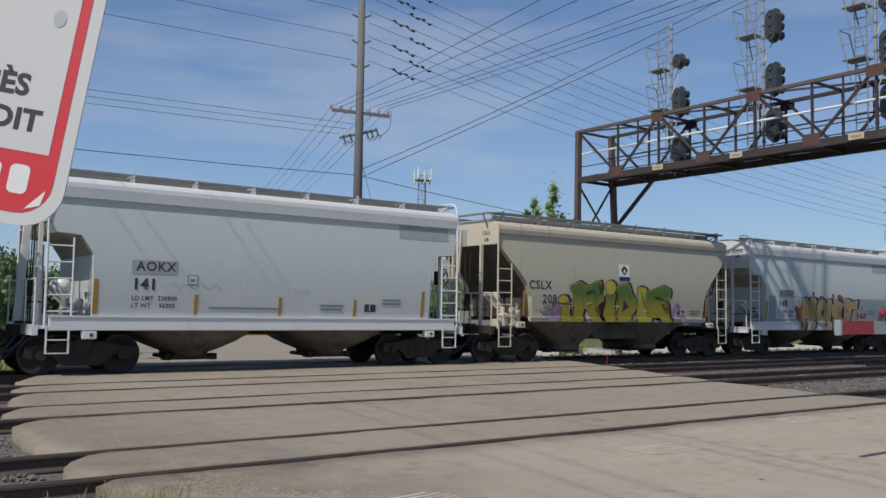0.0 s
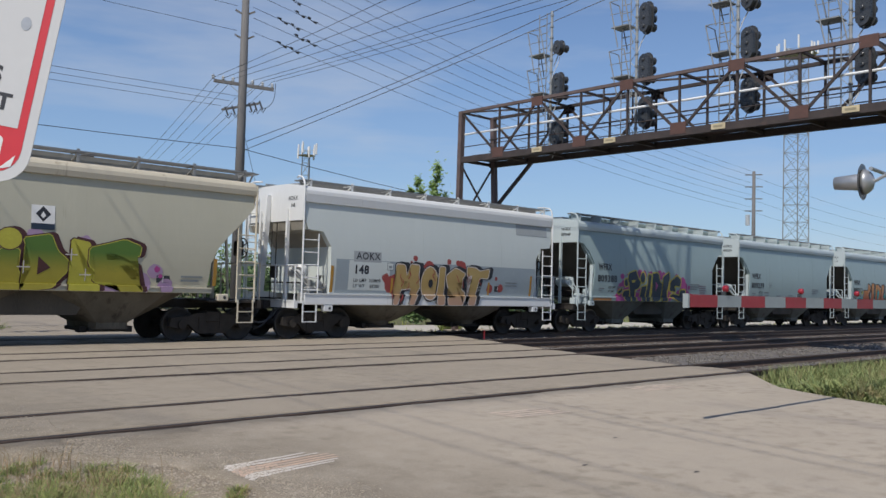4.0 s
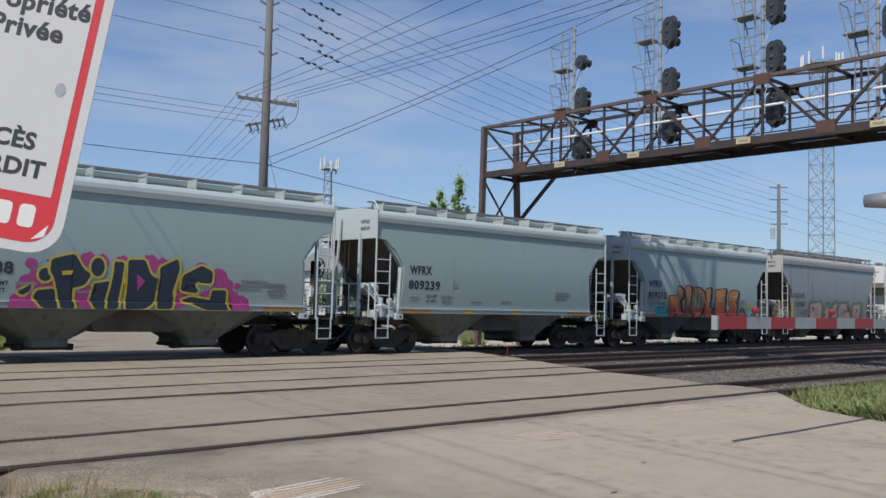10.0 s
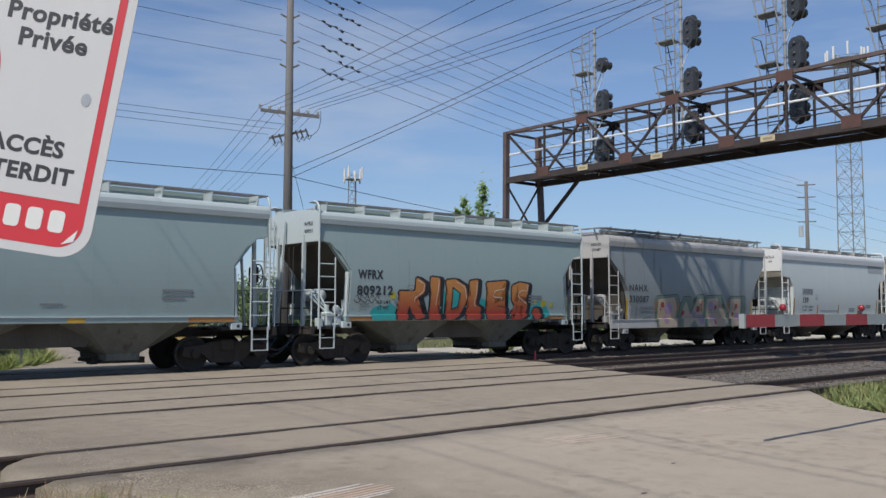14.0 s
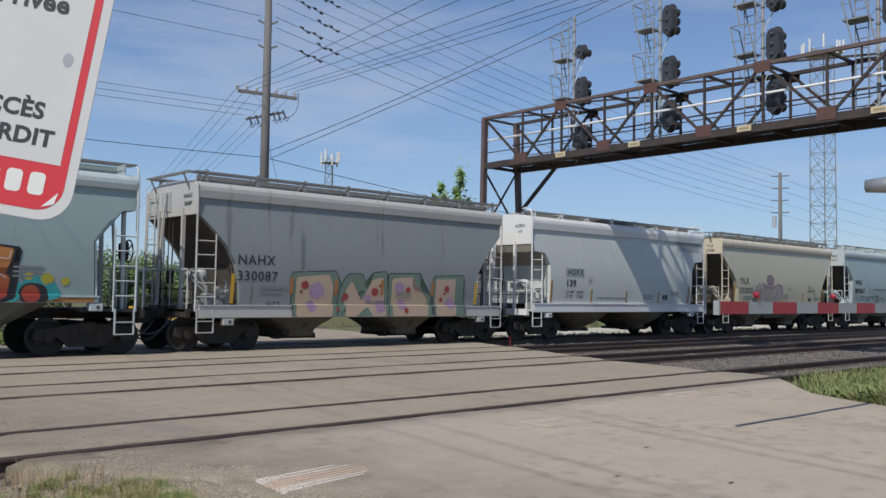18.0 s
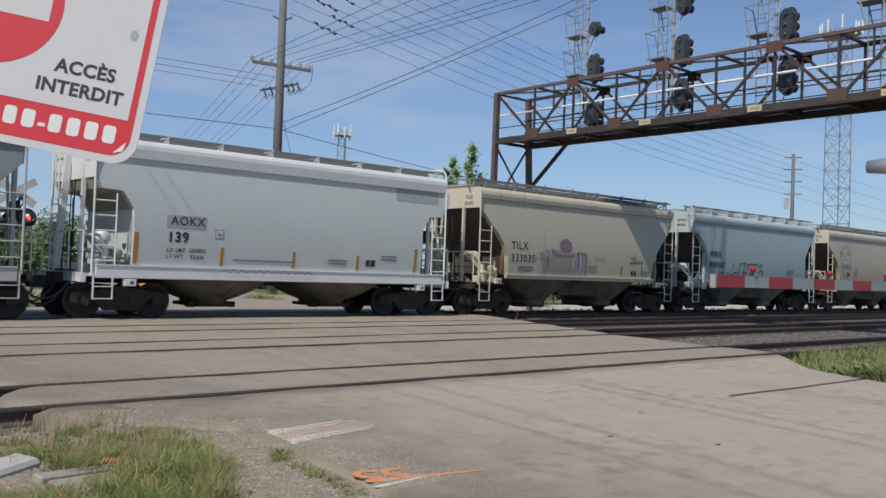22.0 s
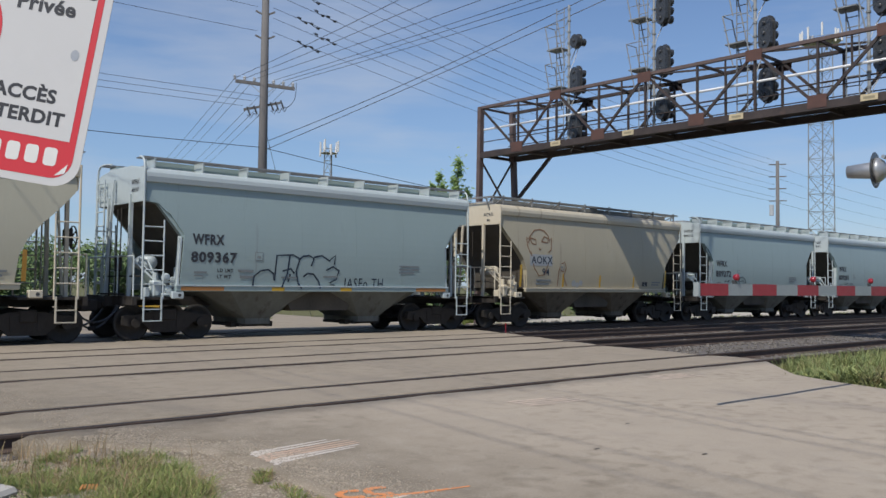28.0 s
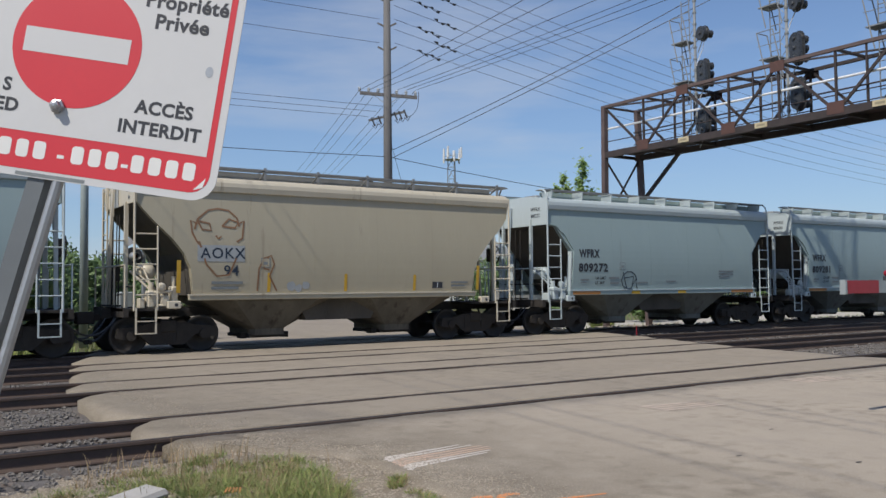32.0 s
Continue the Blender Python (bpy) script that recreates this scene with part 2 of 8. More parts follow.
M_GRATE = mat("galvanised_grating", (0.33, 0.34, 0.34), (0.20, 0.20, 0.195), 3, 0.6, 0.3)
M_YELLOW = mat("reflective_yellow", (0.62, 0.38, 0.03), (0.48, 0.28, 0.03), 5, 0.5)
M_ORANGE = mat("faded_orange_band", (0.45, 0.20, 0.05), (0.33, 0.15, 0.05), 4, 0.6)
M_BLACK = mat("black_lettering", (0.022, 0.024, 0.03), (0.04, 0.042, 0.05), 9, 0.6)
M_DARKGREY = mat("faded_lettering", (0.15, 0.165, 0.17), (0.24, 0.26, 0.26), 30, 0.6)
M_PATCH = mat("grey_paint_patch", (0.36, 0.38, 0.385), (0.30, 0.32, 0.32), 3, 0.6)
M_WHITE = mat("white_paint", (0.78, 0.77, 0.74), (0.66, 0.65, 0.62), 4, 0.55)
M_RUSTRED = mat("rust_red_plate", (0.125, 0.060, 0.047), (0.075, 0.042, 0.036), 3, 0.8, 0.1, world_space=True)
M_GANTRY = mat("rust_brown_gantry_steel", (0.075, 0.055, 0.05), (0.032, 0.027, 0.027), 2.0, 0.75, 0.15, bump=0.002, stain=(0.15, 0.08, 0.06),
               stain_at=0.62, stain_scale=0.7, world_space=True)
M_CHORD = mat("purple_brown_chord_steel", (0.15, 0.107, 0.098), (0.085, 0.062, 0.058), 2.0, 0.75, 0.1, bump=0.002, stain=(0.19, 0.10, 0.075), stain_at=0.60, stain_scale=0.9, world_space=True)
M_GALV = mat("galvanised_steel", (0.45, 0.46, 0.47), (0.33, 0.34, 0.35), 5, 0.45, 0.6, bump=0.0006)
M_SIGBLACK = mat("black_signal_housing", (0.036, 0.038, 0.041), (0.058, 0.060, 0.063), 5, 0.32)
M_TOWER = mat("dull_tower_steel", (0.27, 0.285, 0.295), (0.19, 0.20, 0.205), 3, 0.6, 0.1)
M_MAST = mat("pale_galvanised_mast", (0.36, 0.375, 0.375), (0.25, 0.26, 0.265), 4, 0.55, 0.1)
M_LENS = mat("dark_lens_glass", (0.05, 0.05, 0.05), (0.02, 0.02, 0.02), 8, 0.15)
M_WOOD = mat("weathered_pole_timber", (0.185, 0.178, 0.173), (0.105, 0.10, 0.098), 2, 0.9, stretch=(8, 8, 0.3), bump=0.003, fine=30, world_space=True)
M_WIRE = mat("dark_cable", (0.03, 0.032, 0.036), (0.02, 0.02, 0.022), 5, 0.6)
M_PORC = mat("glazed_insulator", (0.5, 0.52, 0.54), (0.4, 0.42, 0.44), 8, 0.25)
M_SIGNWHITE = mat("sign_white_sheet", (0.60, 0.595, 0.585), (0.565, 0.56, 0.55), 4, 0.5)
M_SIGNRED = mat("sign_red_print", (0.62, 0.035, 0.048), (0.57, 0.032, 0.045), 4, 0.5)
M_RED = mat("gate_red", (0.33, 0.024, 0.034), (0.25, 0.022, 0.028), 5, 0.5)
M_GATEWHITE = mat("gate_grey_white", (0.30, 0.335, 0.335), (0.24, 0.265, 0.265), 4, 0.5)
M_SPRAYO = mat("orange_marking_paint", (0.80, 0.27, 0.06), (0.55, 0.25, 0.12), 14, 0.7, stain=(0.37, 0.305, 0.245), stain_at=0.70, stain_scale=9, world_space=True)
M_SPRAYP = mat("faded_peach_marking_paint", (0.62, 0.42, 0.29), (0.45, 0.34, 0.26), 14, 0.7, stain=(0.33, 0.285, 0.245), stain_at=0.54, stain_scale=9, world_space=True)
M_SPRAYW = mat("white_marking_paint", (0.66, 0.60, 0.53), (0.50, 0.44, 0.37), 10, 0.7, stain=(0.37, 0.305, 0.245), stain_at=0.66, stain_scale=8, world_space=True)
M_GRASS = mat("green_grass_blade", (0.275, 0.325, 0.105), (0.165, 0.21, 0.062), 2.5, 0.7, stain=(0.27, 0.23, 0.10), stain_at=0.60, stain_scale=1.6, world_space=True, spec=0.3)
M_STRAW = mat("dry_grass_blade", (0.36, 0.27, 0.155), (0.25, 0.185, 0.10), 2.5, 0.8, world_space=True, spec=0.3)
M_LEAF = mat("tree_leaf", (0.31, 0.43, 0.15), (0.20, 0.31, 0.10), 1.5, 0.6, world_space=True)


def by_blade(m, hue, value):
    """Every blade or leaf takes a slightly different hue and lightness."""
    n, l = m.node_tree.nodes, m.node_tree.links
    p = n["Principled BSDF"]
    first = p.inputs["Base Color"].links[0].from_socket
    rnd = n.new("ShaderNodeNewGeometry").outputs["Random Per Island"]
    hs = n.new("ShaderNodeHueSaturation")
    for key, a, b in (("Hue", 0.5 - hue, 0.5 + hue), ("Value", 1 - value, 1 + value)):
        r = n.new("ShaderNodeMapRange")
        r.inputs["To Min"].default_value, r.inputs["To Max"].default_value = (a, b) if key == "Hue" else (b, a)
        l.new(rnd, r.inputs["Value"])
        l.new(r.outputs["Result"], hs.inputs[key])
    l.new(first, hs.inputs["Color"])
    l.new(hs.outputs["Color"], p.inputs["Base Color"])


M_VERGE = mat("verge_weed_leaf", (0.255, 0.295, 0.115), (0.165, 0.205, 0.075), 1.6, 0.65, stain=(0.25, 0.205, 0.10), stain_at=0.52, stain_scale=1.1, world_space=True, spec=0.3)
M_WEED = mat("dark_weed_leaf", (0.16, 0.205, 0.075), (0.10, 0.14, 0.05), 3, 0.65, world_space=True, spec=0.3)
for m, hue, value in ((M_GRASS, 0.035, 0.35), (M_STRAW, 0.02, 0.3), (M_WEED, 0.02, 0.3), (M_VERGE, 0.03, 0.35), (M_LEAF, 0.015, 0.25)):
    by_blade(m, hue, value)
leaf_p = M_LEAF.node_tree.nodes["Principled BSDF"]
thin = M_LEAF.node_tree.nodes.new("ShaderNodeBsdfTranslucent")
thin.inputs["Color"].default_value = (0.22, 0.34, 0.06, 1)
both = M_LEAF.node_tree.nodes.new("ShaderNodeMixShader")
both.inputs[0].default_value = 0.35
M_LEAF.node_tree.links.new(leaf_p.outputs[0], both.inputs[1])
M_LEAF.node_tree.links.new(thin.outputs[0], both.inputs[2])
M_LEAF.node_tree.links.new(both.outputs[0], M_LEAF.node_tree.nodes["Material Output"].inputs["Surface"])
M_BUSH = mat("bush_leaf", (0.115, 0.18, 0.05), (0.06, 0.105, 0.03), 1.5, 0.65, world_space=True)
M_BARK = mat("tree_bark", (0.12, 0.095, 0.07), (0.06, 0.05, 0.04), 3, 0.9, world_space=True)
M_LAMPRED = glow("lit_red_lens", (1.0, 0.06, 0.05), 3.0)
M_DIMRED = mat("unlit_red_lens", (0.34, 0.02, 0.035), (0.22, 0.015, 0.025), 8, 0.3)


# ---------------------------------------------------------------- mesh helpers
def thing(name, label="", category="", group="", kind="", m=None):
    ob = new(name)
    ob.empty_display_size = 0.2
    if m is not None:
        ob.matrix_basis = m
    return tagged(ob, label, category, group, kind)


def part(name, bm, material, parent=None, label="", smooth=False):
    me = bpy.data.meshes.new(name)
    if smooth:
        for fc in bm.faces:
            fc.smooth = True
    bm.to_mesh(me)
    bm.free()
    me.materials.append(material)
    ob = new(name, me)
    ob.parent = parent
    if label:
        ob["label"] = label
    return ob


def share(ob, m, parent=None):
    """Another object on the same mesh."""
    o = ob.copy()
    scene.collection.objects.link(o)
    o.parent = parent if parent is not None else ob.parent
    o.matrix_basis = m
    return o


def box(x0, x1, y0, y1, z0, z1, bm=None, bevel=0.0):
    own = bm if bm is not None else bmesh.new()
    vs = [own.verts.new(v) for v in itertools.product((x0, x1), (y0, y1), (z0, z1))]
    fs = [own.faces.new([vs[i] for i in q]) for q in ((0, 1, 3, 2), (4, 6, 7, 5), (0, 4, 5, 1), (2, 3, 7, 6), (0, 2, 6, 4), (1, 5, 7, 3))]
    if bevel:
        es = list({e for f in fs for e in f.edges})
        bmesh.ops.bevel(own, geom=es, offset=bevel, segments=1, affect="EDGES", profile=0.5)
    return own


def tube(p, q, r, n=8, bm=None, r2=None):
    """A round bar from p to q."""
    own = bm if bm is not None else bmesh.new()
    p, q = Vector(p), Vector(q)
    d = (q - p).normalized()
    a = d.orthogonal().normalized()
    b = d.cross(a)
    r2 = r if r2 is None else r2
    ring = [[], []]
    for k in range(n):
        c, s = math.cos(k * math.tau / n), math.sin(k * math.tau / n)
        ring[0].append(own.verts.new(p + (a * c + b * s) * r))
        ring[1].append(own.verts.new(q + (a * c + b * s) * r2))
    for k in range(n):
        own.faces.new((ring[0][k], ring[0][(k + 1) % n], ring[1][(k + 1) % n], ring[1][k]))
    own.faces.new(list(reversed(ring[0])))
    own.faces.new(ring[1])
    return own


def sweep(pts, r, n=5, bm=None):
    """One continuous round rod through points."""
    own = bm if bm is not None else bmesh.new()
    pts = [Vector(p) for p in pts]
    rings = []
    a = (pts[1] - pts[0]).normalized().orthogonal().normalized()
    for i, p in enumerate(pts):
        d = (pts[min(i + 1, len(pts) - 1)] - pts[max(i - 1, 0)]).normalized()
        a = (a - d * a.dot(d)).normalized()
        b = d.cross(a)
        rings.append([own.verts.new(p + (a * math.cos(k * math.tau / n) + b * math.sin(k * math.tau / n)) * r) for k in range(n)])
    for u, v in zip(rings, rings[1:]):
        for k in range(n):
            own.faces.new((u[k], u[(k + 1) % n], v[(k + 1) % n], v[k]))
    own.faces.new(list(reversed(rings[0])))
    own.faces.new(rings[-1])
    return own


def bar(p, q, w, h=None, bm=None, up=(0, 0, 1)):
    """A square bar from p to q, w wide and h deep along up."""
    own = bm if bm is not None else bmesh.new()
    h = w if h is None else h
    p, q = Vector(p), Vector(q)
    d = (q - p).normalized()
    up = Vector(up)
    if abs(d.dot(up)) > 0.95:
        up = Vector((0, 1, 0))
    s = d.cross(up).normalized()
    u = s.cross(d)
    vs = [own.verts.new(e + s * a * w / 2 + u * b * h / 2) for e in (p, q) for a, b in ((-1, -1), (1, -1), (1, 1), (-1, 1))]
    for k in range(4):
        own.faces.new((vs[k], vs[(k + 1) % 4], vs[4 + (k + 1) % 4], vs[4 + k]))
    own.faces.new((vs[3], vs[2], vs[1], vs[0]))
    own.faces.new(vs[4:])
    return own


def prism(pts, axis, a, b, bm=None):
    """A flat outline drawn out along an axis from a to b."""
    own = bm if bm is not None else bmesh.new()

    def at(p, v):
        return {"x": (v, p[0], p[1]), "y": (p[0], v, p[1]), "z": (p[0], p[1], v)}[axis]

    lo = [own.verts.new(at(p, a)) for p in pts]
    hi = [own.verts.new(at(p, b)) for p in pts]
    n = len(pts)
    for k in range(n):
        own.faces.new((lo[k], lo[(k + 1) % n], hi[(k + 1) % n], hi[k]))
    own.faces.new(list(reversed(lo)))
    own.faces.new(hi)
    bmesh.ops.recalc_face_normals(own, faces=own.faces)
    return own


def lathe(profile, n=16, bm=None, m=None):
    """Turns (radius, height) pairs round z."""
    own = bm if bm is not None else bmesh.new()
    rings = []
    for r, h in profile:
        rings.append([own.verts.new((r * math.cos(k * math.tau / n), r * math.sin(k * math.tau / n), h)) for k in range(n)])
    new_verts = [v for r in rings for v in r]
    for a, b in zip(rings, rings[1:]):
        for k in range(n):
            own.faces.new((a[k], a[(k + 1) % n], b[(k + 1) % n], b[k]))
    own.faces.new(list(reversed(rings[0])))
    own.faces.new(rings[-1])
    if m is not None:
        bmesh.ops.transform(own, matrix=m, verts=new_verts)
    return own


def letters(text, size, bold=0.0, align="CENTER", shear=0.0, gap=1.0):
    """The flat mesh of a line of writing, as a bmesh in x and y."""
    cu = bpy.data.curves.new("writing", "FONT")
    cu.body, cu.size, cu.offset, cu.align_x, cu.shear = text, size, bold, align, shear
    cu.resolution_u = 3
    cu.space_character = gap
    ob = bpy.data.objects.new("writing", cu)
    scene.collection.objects.link(ob)
    dg = bpy.context.evaluated_depsgraph_get()
    me = bpy.data.meshes.new_from_object(ob.evaluated_get(dg))
    bpy.data.objects.remove(ob)
    bm = bmesh.new()
    bm.from_mesh(me)
    bpy.data.meshes.remove(me)
    return bm


# ---------------------------------------------------------------- ground, road and tracks
TRACKS = (9.67, 14.44, 18.23, 22.43)     # centre lines
HALF = 0.755                             # rail head from the centre line
EARTH_Z = -0.34


def wobble(x, y, s, a):
    return noise.noise(Vector((x * s, y * s, 3.7))) * a


def sheet(name, x0, x1, y0, y1, nx, ny, height, material, label, category="ground"):
    bm = bmesh.new()
    vs = [[bm.verts.new((x0 + (x1 - x0) * i / nx, y0 + (y1 - y0) * j / ny, 0)) for j in range(ny + 1)] for i in range(nx + 1)]
    for row in vs:
        for v in row:
            v.co.z = height(v.co.x, v.co.y)
    for i in range(nx):
        for j in range(ny):
            bm.faces.new((vs[i][j], vs[i + 1][j], vs[i + 1][j + 1], vs[i][j + 1]))
    return tagged(part(name, bm, material, smooth=True), label, category, kind="structure")


bm = bmesh.new()
edge = [-2600, -600, -150, -60, -30, -15, -5, 5, 15, 30, 60, 150, 400, 1000, 2600]
gv = [[bm.verts.new((x, y, EARTH_Z - 0.04 + wobble(x, y, 0.05, 0.05))) for y in edge] for x in edge]
for i in range(len(edge) - 1):
    for j in range(len(edge) - 1):
        bm.faces.new((gv[i][j], gv[i + 1][j], gv[i + 1][j + 1], gv[i][j + 1]))
tagged(part("ground", bm, M_EARTH, smooth=True), "dry grassy earth reaching to the horizon", "ground", kind="structure")


def bed(x, y):
    side = min(1.0, max(0.0, (y - 7.2) / 1.0)) * min(1.0, max(0.0, (25.6 - y) / 1.2))
    return EARTH_Z + 0.01 + (0.15 + wobble(x, y, 1.7, 0.03)) * side


sheet("ballast_bed", -60, 240, 7.2, 25.6, 500, 46, bed, M_BALLAST, "crushed grey stone ballast under four tracks", "ballast")

# shoulder where the camera stands, and a verge on the other side of the road
sheet("grass_verge", 12.0, 60, -6, 8.6, 60, 24,
      lambda x, y: -0.22 + wobble(x, y, 0.9, 0.06), M_EARTH, "rough grassy verge beside the road", "verge")

M_LANE = mat("pale_gravel_lane", (0.52, 0.48, 0.41), (0.40, 0.365, 0.31), 1.5, 0.95, bump=0.01, fine=40, world_space=True, spec=0.2)
sheet("gravel_lane", 21, 130, 27.8, 33.4, 60, 6, lambda x, y: EARTH_Z + 0.05 + wobble(x, y, 0.6, 0.03), M_LANE, "pale gravel lane along the far side of the tracks", "lane")

RAILS = [c + s * HALF for c in TRACKS for s in (-1, 1)]


def left_edge(y):
    """Where the asphalt ends on the left, as a function of y."""
    pts = [(-40, 0.9), (0, 2.9), (5, 3.5), (6, 3.62), (6.9, 3.72), (8.0, 3.0), (8.8, 2.45), (14, 2.6), (18, 3.4), (20.5, 4.0), (24, 5.0), (26, 7.0), (30, 9.2), (60, 17.0), (90, 24)]
    return float(np.interp(y, [p[0] for p in pts], [p[1] for p in pts]))


def right_edge(y):
    pts = [(-40, 9.0), (0, 12.8), (5.15, 14.1), (6.9, 14.7), (7.9, 16.0), (9.0, 17.4), (13.4, 18.0), (18.65, 20.0), (26, 22), (60, 27), (90, 31)]
    return float(np.interp(y, [p[0] for p in pts], [p[1] for p in pts]))


def road_z(y):
    return float(np.interp(y, [-40, 2, 8.2, 9, 24, 30, 60, 90], [-0.5, -0.06, -0.012, 0.0, 0.0, -0.05, -0.2, -0.22]))


def shoulder_z(x, y):
    """The gravel rises to meet the asphalt."""
    base = -0.10 - 0.16 * max(0.0, min(1.0, (1.6 - x) / 2.5)) + wobble(x, y, 2.2, 0.025) - 0.05 * max(0, y - 6.9)
    u = max(0.0, min(1.0, (x - left_edge(y) + 0.9) / 0.9)) * max(0.0, min(1.0, (8.5 - y) / 0.6))
    return base + (road_z(y) - 0.03 + wobble(x, y, 3.0, 0.012) - base) * u


sheet("gravel_shoulder", -12, 4.4, -6, 8.4, 120, 110, shoulder_z, M_GRAVEL, "dusty grey gravel shoulder with weeds", "gravel")
road = thing("road", "worn pale asphalt road over a four-track level crossing", "road", kind="structure")


def strip(y0, y1, ny, round_left, round_right, material=M_ASPH, under=0.22):
    """One stretch of asphalt between two lines, with rounded ends, real thickness and a slightly uneven top."""
    bm = bmesh.new()
    nx = 90
    ys = [y0 + (y1 - y0) * j / ny for j in range(ny + 1)]
    grid = []
    for y in ys:
        w = abs((y - y0) / (y1 - y0) - 0.5) * 2
        inset = 0.35 * (1 - math.sqrt(max(0.0, 1 - w ** 4)))
        a = left_edge(y) + round_left * inset + wobble(y, 1.3, 2.1, 0.12)
        b = right_edge(y) - round_right * inset + wobble(y, 7.1, 2.1, 0.12)
        row = []
        for i in range(nx + 1):
            x = a + (b - a) * i / nx
            crown = 0.0
            if 0 < i < nx:
                crown = wobble(x, y, 0.8, 0.012)
            drop = 0.05 if i in (0, nx) else 0.0
            ragged = 0.0
            if y0 > -30 and y is ys[0] or y1 < 80 and y is ys[-1]:
                ragged = (1 if y is ys[0] else -1) * (0.07 * max(0.0, noise.noise(Vector((x * 1.9, y * 3.1, 2.0)))) + 0.03 * noise.noise(Vector((x * 5.3, y * 2.3, 6.0))))
            row.append(bm.verts.new((x, y + ragged, road_z(y) + crown - drop)))
        grid.append(row)
    for j in range(ny):
        for i in range(nx):
            bm.faces.new((grid[j][i], grid[j][i + 1], grid[j + 1][i + 1], grid[j + 1][i]))
    rim = [e for e in bm.edges if e.is_boundary]
    low = bmesh.ops.extrude_edge_only(bm, edges=rim)
    for v in [g for g in low["geom"] if isinstance(g, bmesh.types.BMVert)]:
        v.co.z -= under
    bmesh.ops.recalc_face_normals(bm, faces=bm.faces)
    return part("asphalt_strip", bm, material, road, smooth=True)


GAPN, GAPF, GAPW = 0.085, 0.125, 0.16      # gaps on either side of a rail, and the worn one on its near side
strip(-40, RAILS[0] - GAPW, 90, 0, 0)
for k in range(len(RAILS) - 1):
    inner = k % 2 == 0
    strip(RAILS[k] + (GAPF if inner else GAPN), RAILS[k + 1] - (GAPF if inner else GAPW), 10, 1, 0.6, M_CROSS)
strip(RAILS[-1] + GAPN, 90, 60, 0, 0, M_CROSS)


for y in RAILS:
    for s in (-1, 1):
        even = RAILS.index(y) % 2 == 0
        w = (GAPF if s > 0 else GAPW) if even else (GAPN if s > 0 else GAPF)
        a, b = sorted((y + s * 0.040, y + s * (w + 0.015)))
        part("rail_seal", box(left_edge(y) + 0.4, right_edge(y) - 0.35, a, b, -0.10, -0.026), M_SEAL, road, "black rubber strip beside a rail")


def rail_mesh(x0, x1):
    pts = [(-0.075, -0.17), (0.075, -0.17), (0.072, -0.155), (0.012, -0.135), (0.009, -0.045), (0.036, -0.033), (0.036, -0.006),
           (0.028, 0.0), (-0.028, 0.0), (-0.036, -0.006), (-0.036, -0.033), (-0.009, -0.045), (-0.012, -0.135), (-0.072, -0.155)]
    bm = prism(pts, "x", x0, x1)
    return bm


tie_bm = box(-0.115, 0.115, -1.3, 1.3, -0.34, -0.165, bevel=0.012)
tie_proto = None
RAND = random.Random(4)
for n_track, c in enumerate(TRACKS):
    tr = thing("railway_track", "rusty steel rails on dark timber sleepers in ballast", "railway track", "four parallel tracks", "structure", pose(0, c, 0))
    for s in (-1, 1):
        r = part("rail", rail_mesh(-70, 620), M_RAIL, tr, "rust-brown rail with a worn head")
        r.location.y = s * HALF
        top = part("rail_head", box(-70, 620, -0.028, 0.028, 0.0, 0.004), M_RAILTOP, r)
    xs = [x * 0.52 for x in range(-12, 5)] + [17.5 + x * 0.52 for x in range(48)]
    for x in xs:
        if left_edge(c) - 0.3 < x < right_edge(c) + 0.2:
            continue
        m = pose(x + RAND.uniform(-0.03, 0.03), RAND.uniform(-0.06, 0.06), RAND.uniform(-0.012, 0.004), 0, 0, RAND.uniform(-1.2, 1.2))
        if tie_proto is None:
            tie_proto = part("sleeper", tie_bm, M_TIE, tr)
            tie_proto.matrix_basis = m
        else:
            share(tie_proto, m, tr)

# ---------------------------------------------------------------- the train
YT = TRACKS[3]
PITCH = 12.67                    # from car to car
BODY = 11.0                      # length of a car's body
FIRST = 4.57 - PITCH             # where the first car's body begins at the start
RUN = [0, 3.85, 7.68, 11.57, 15.51, 19.44, 23.36, 27.28, 31.2, 35.12, 39.06, 43.0, 46.91, 50.77, 54.63, 58.52, 62.43, 66.35, 70.23, 74.11, 78.01,
       81.95, 85.89, 89.82, 93.78, 97.74, 101.7, 105.66, 109.62, 113.6, 117.64, 121.72, 125.86]
WHEEL_R = 0.44


def run_at(t):
    return float(np.interp(t, range(33), RUN))


def bulge(z, top):
    """Half the width of a body at height z."""
    u = (z - 1.2) / (top - 1.2)
    return 1.50 + 0.11 * math.sin(math.pi * max(0.0, min(1.0, u)) ** 0.9) - 0.02 * max(0.0, u)


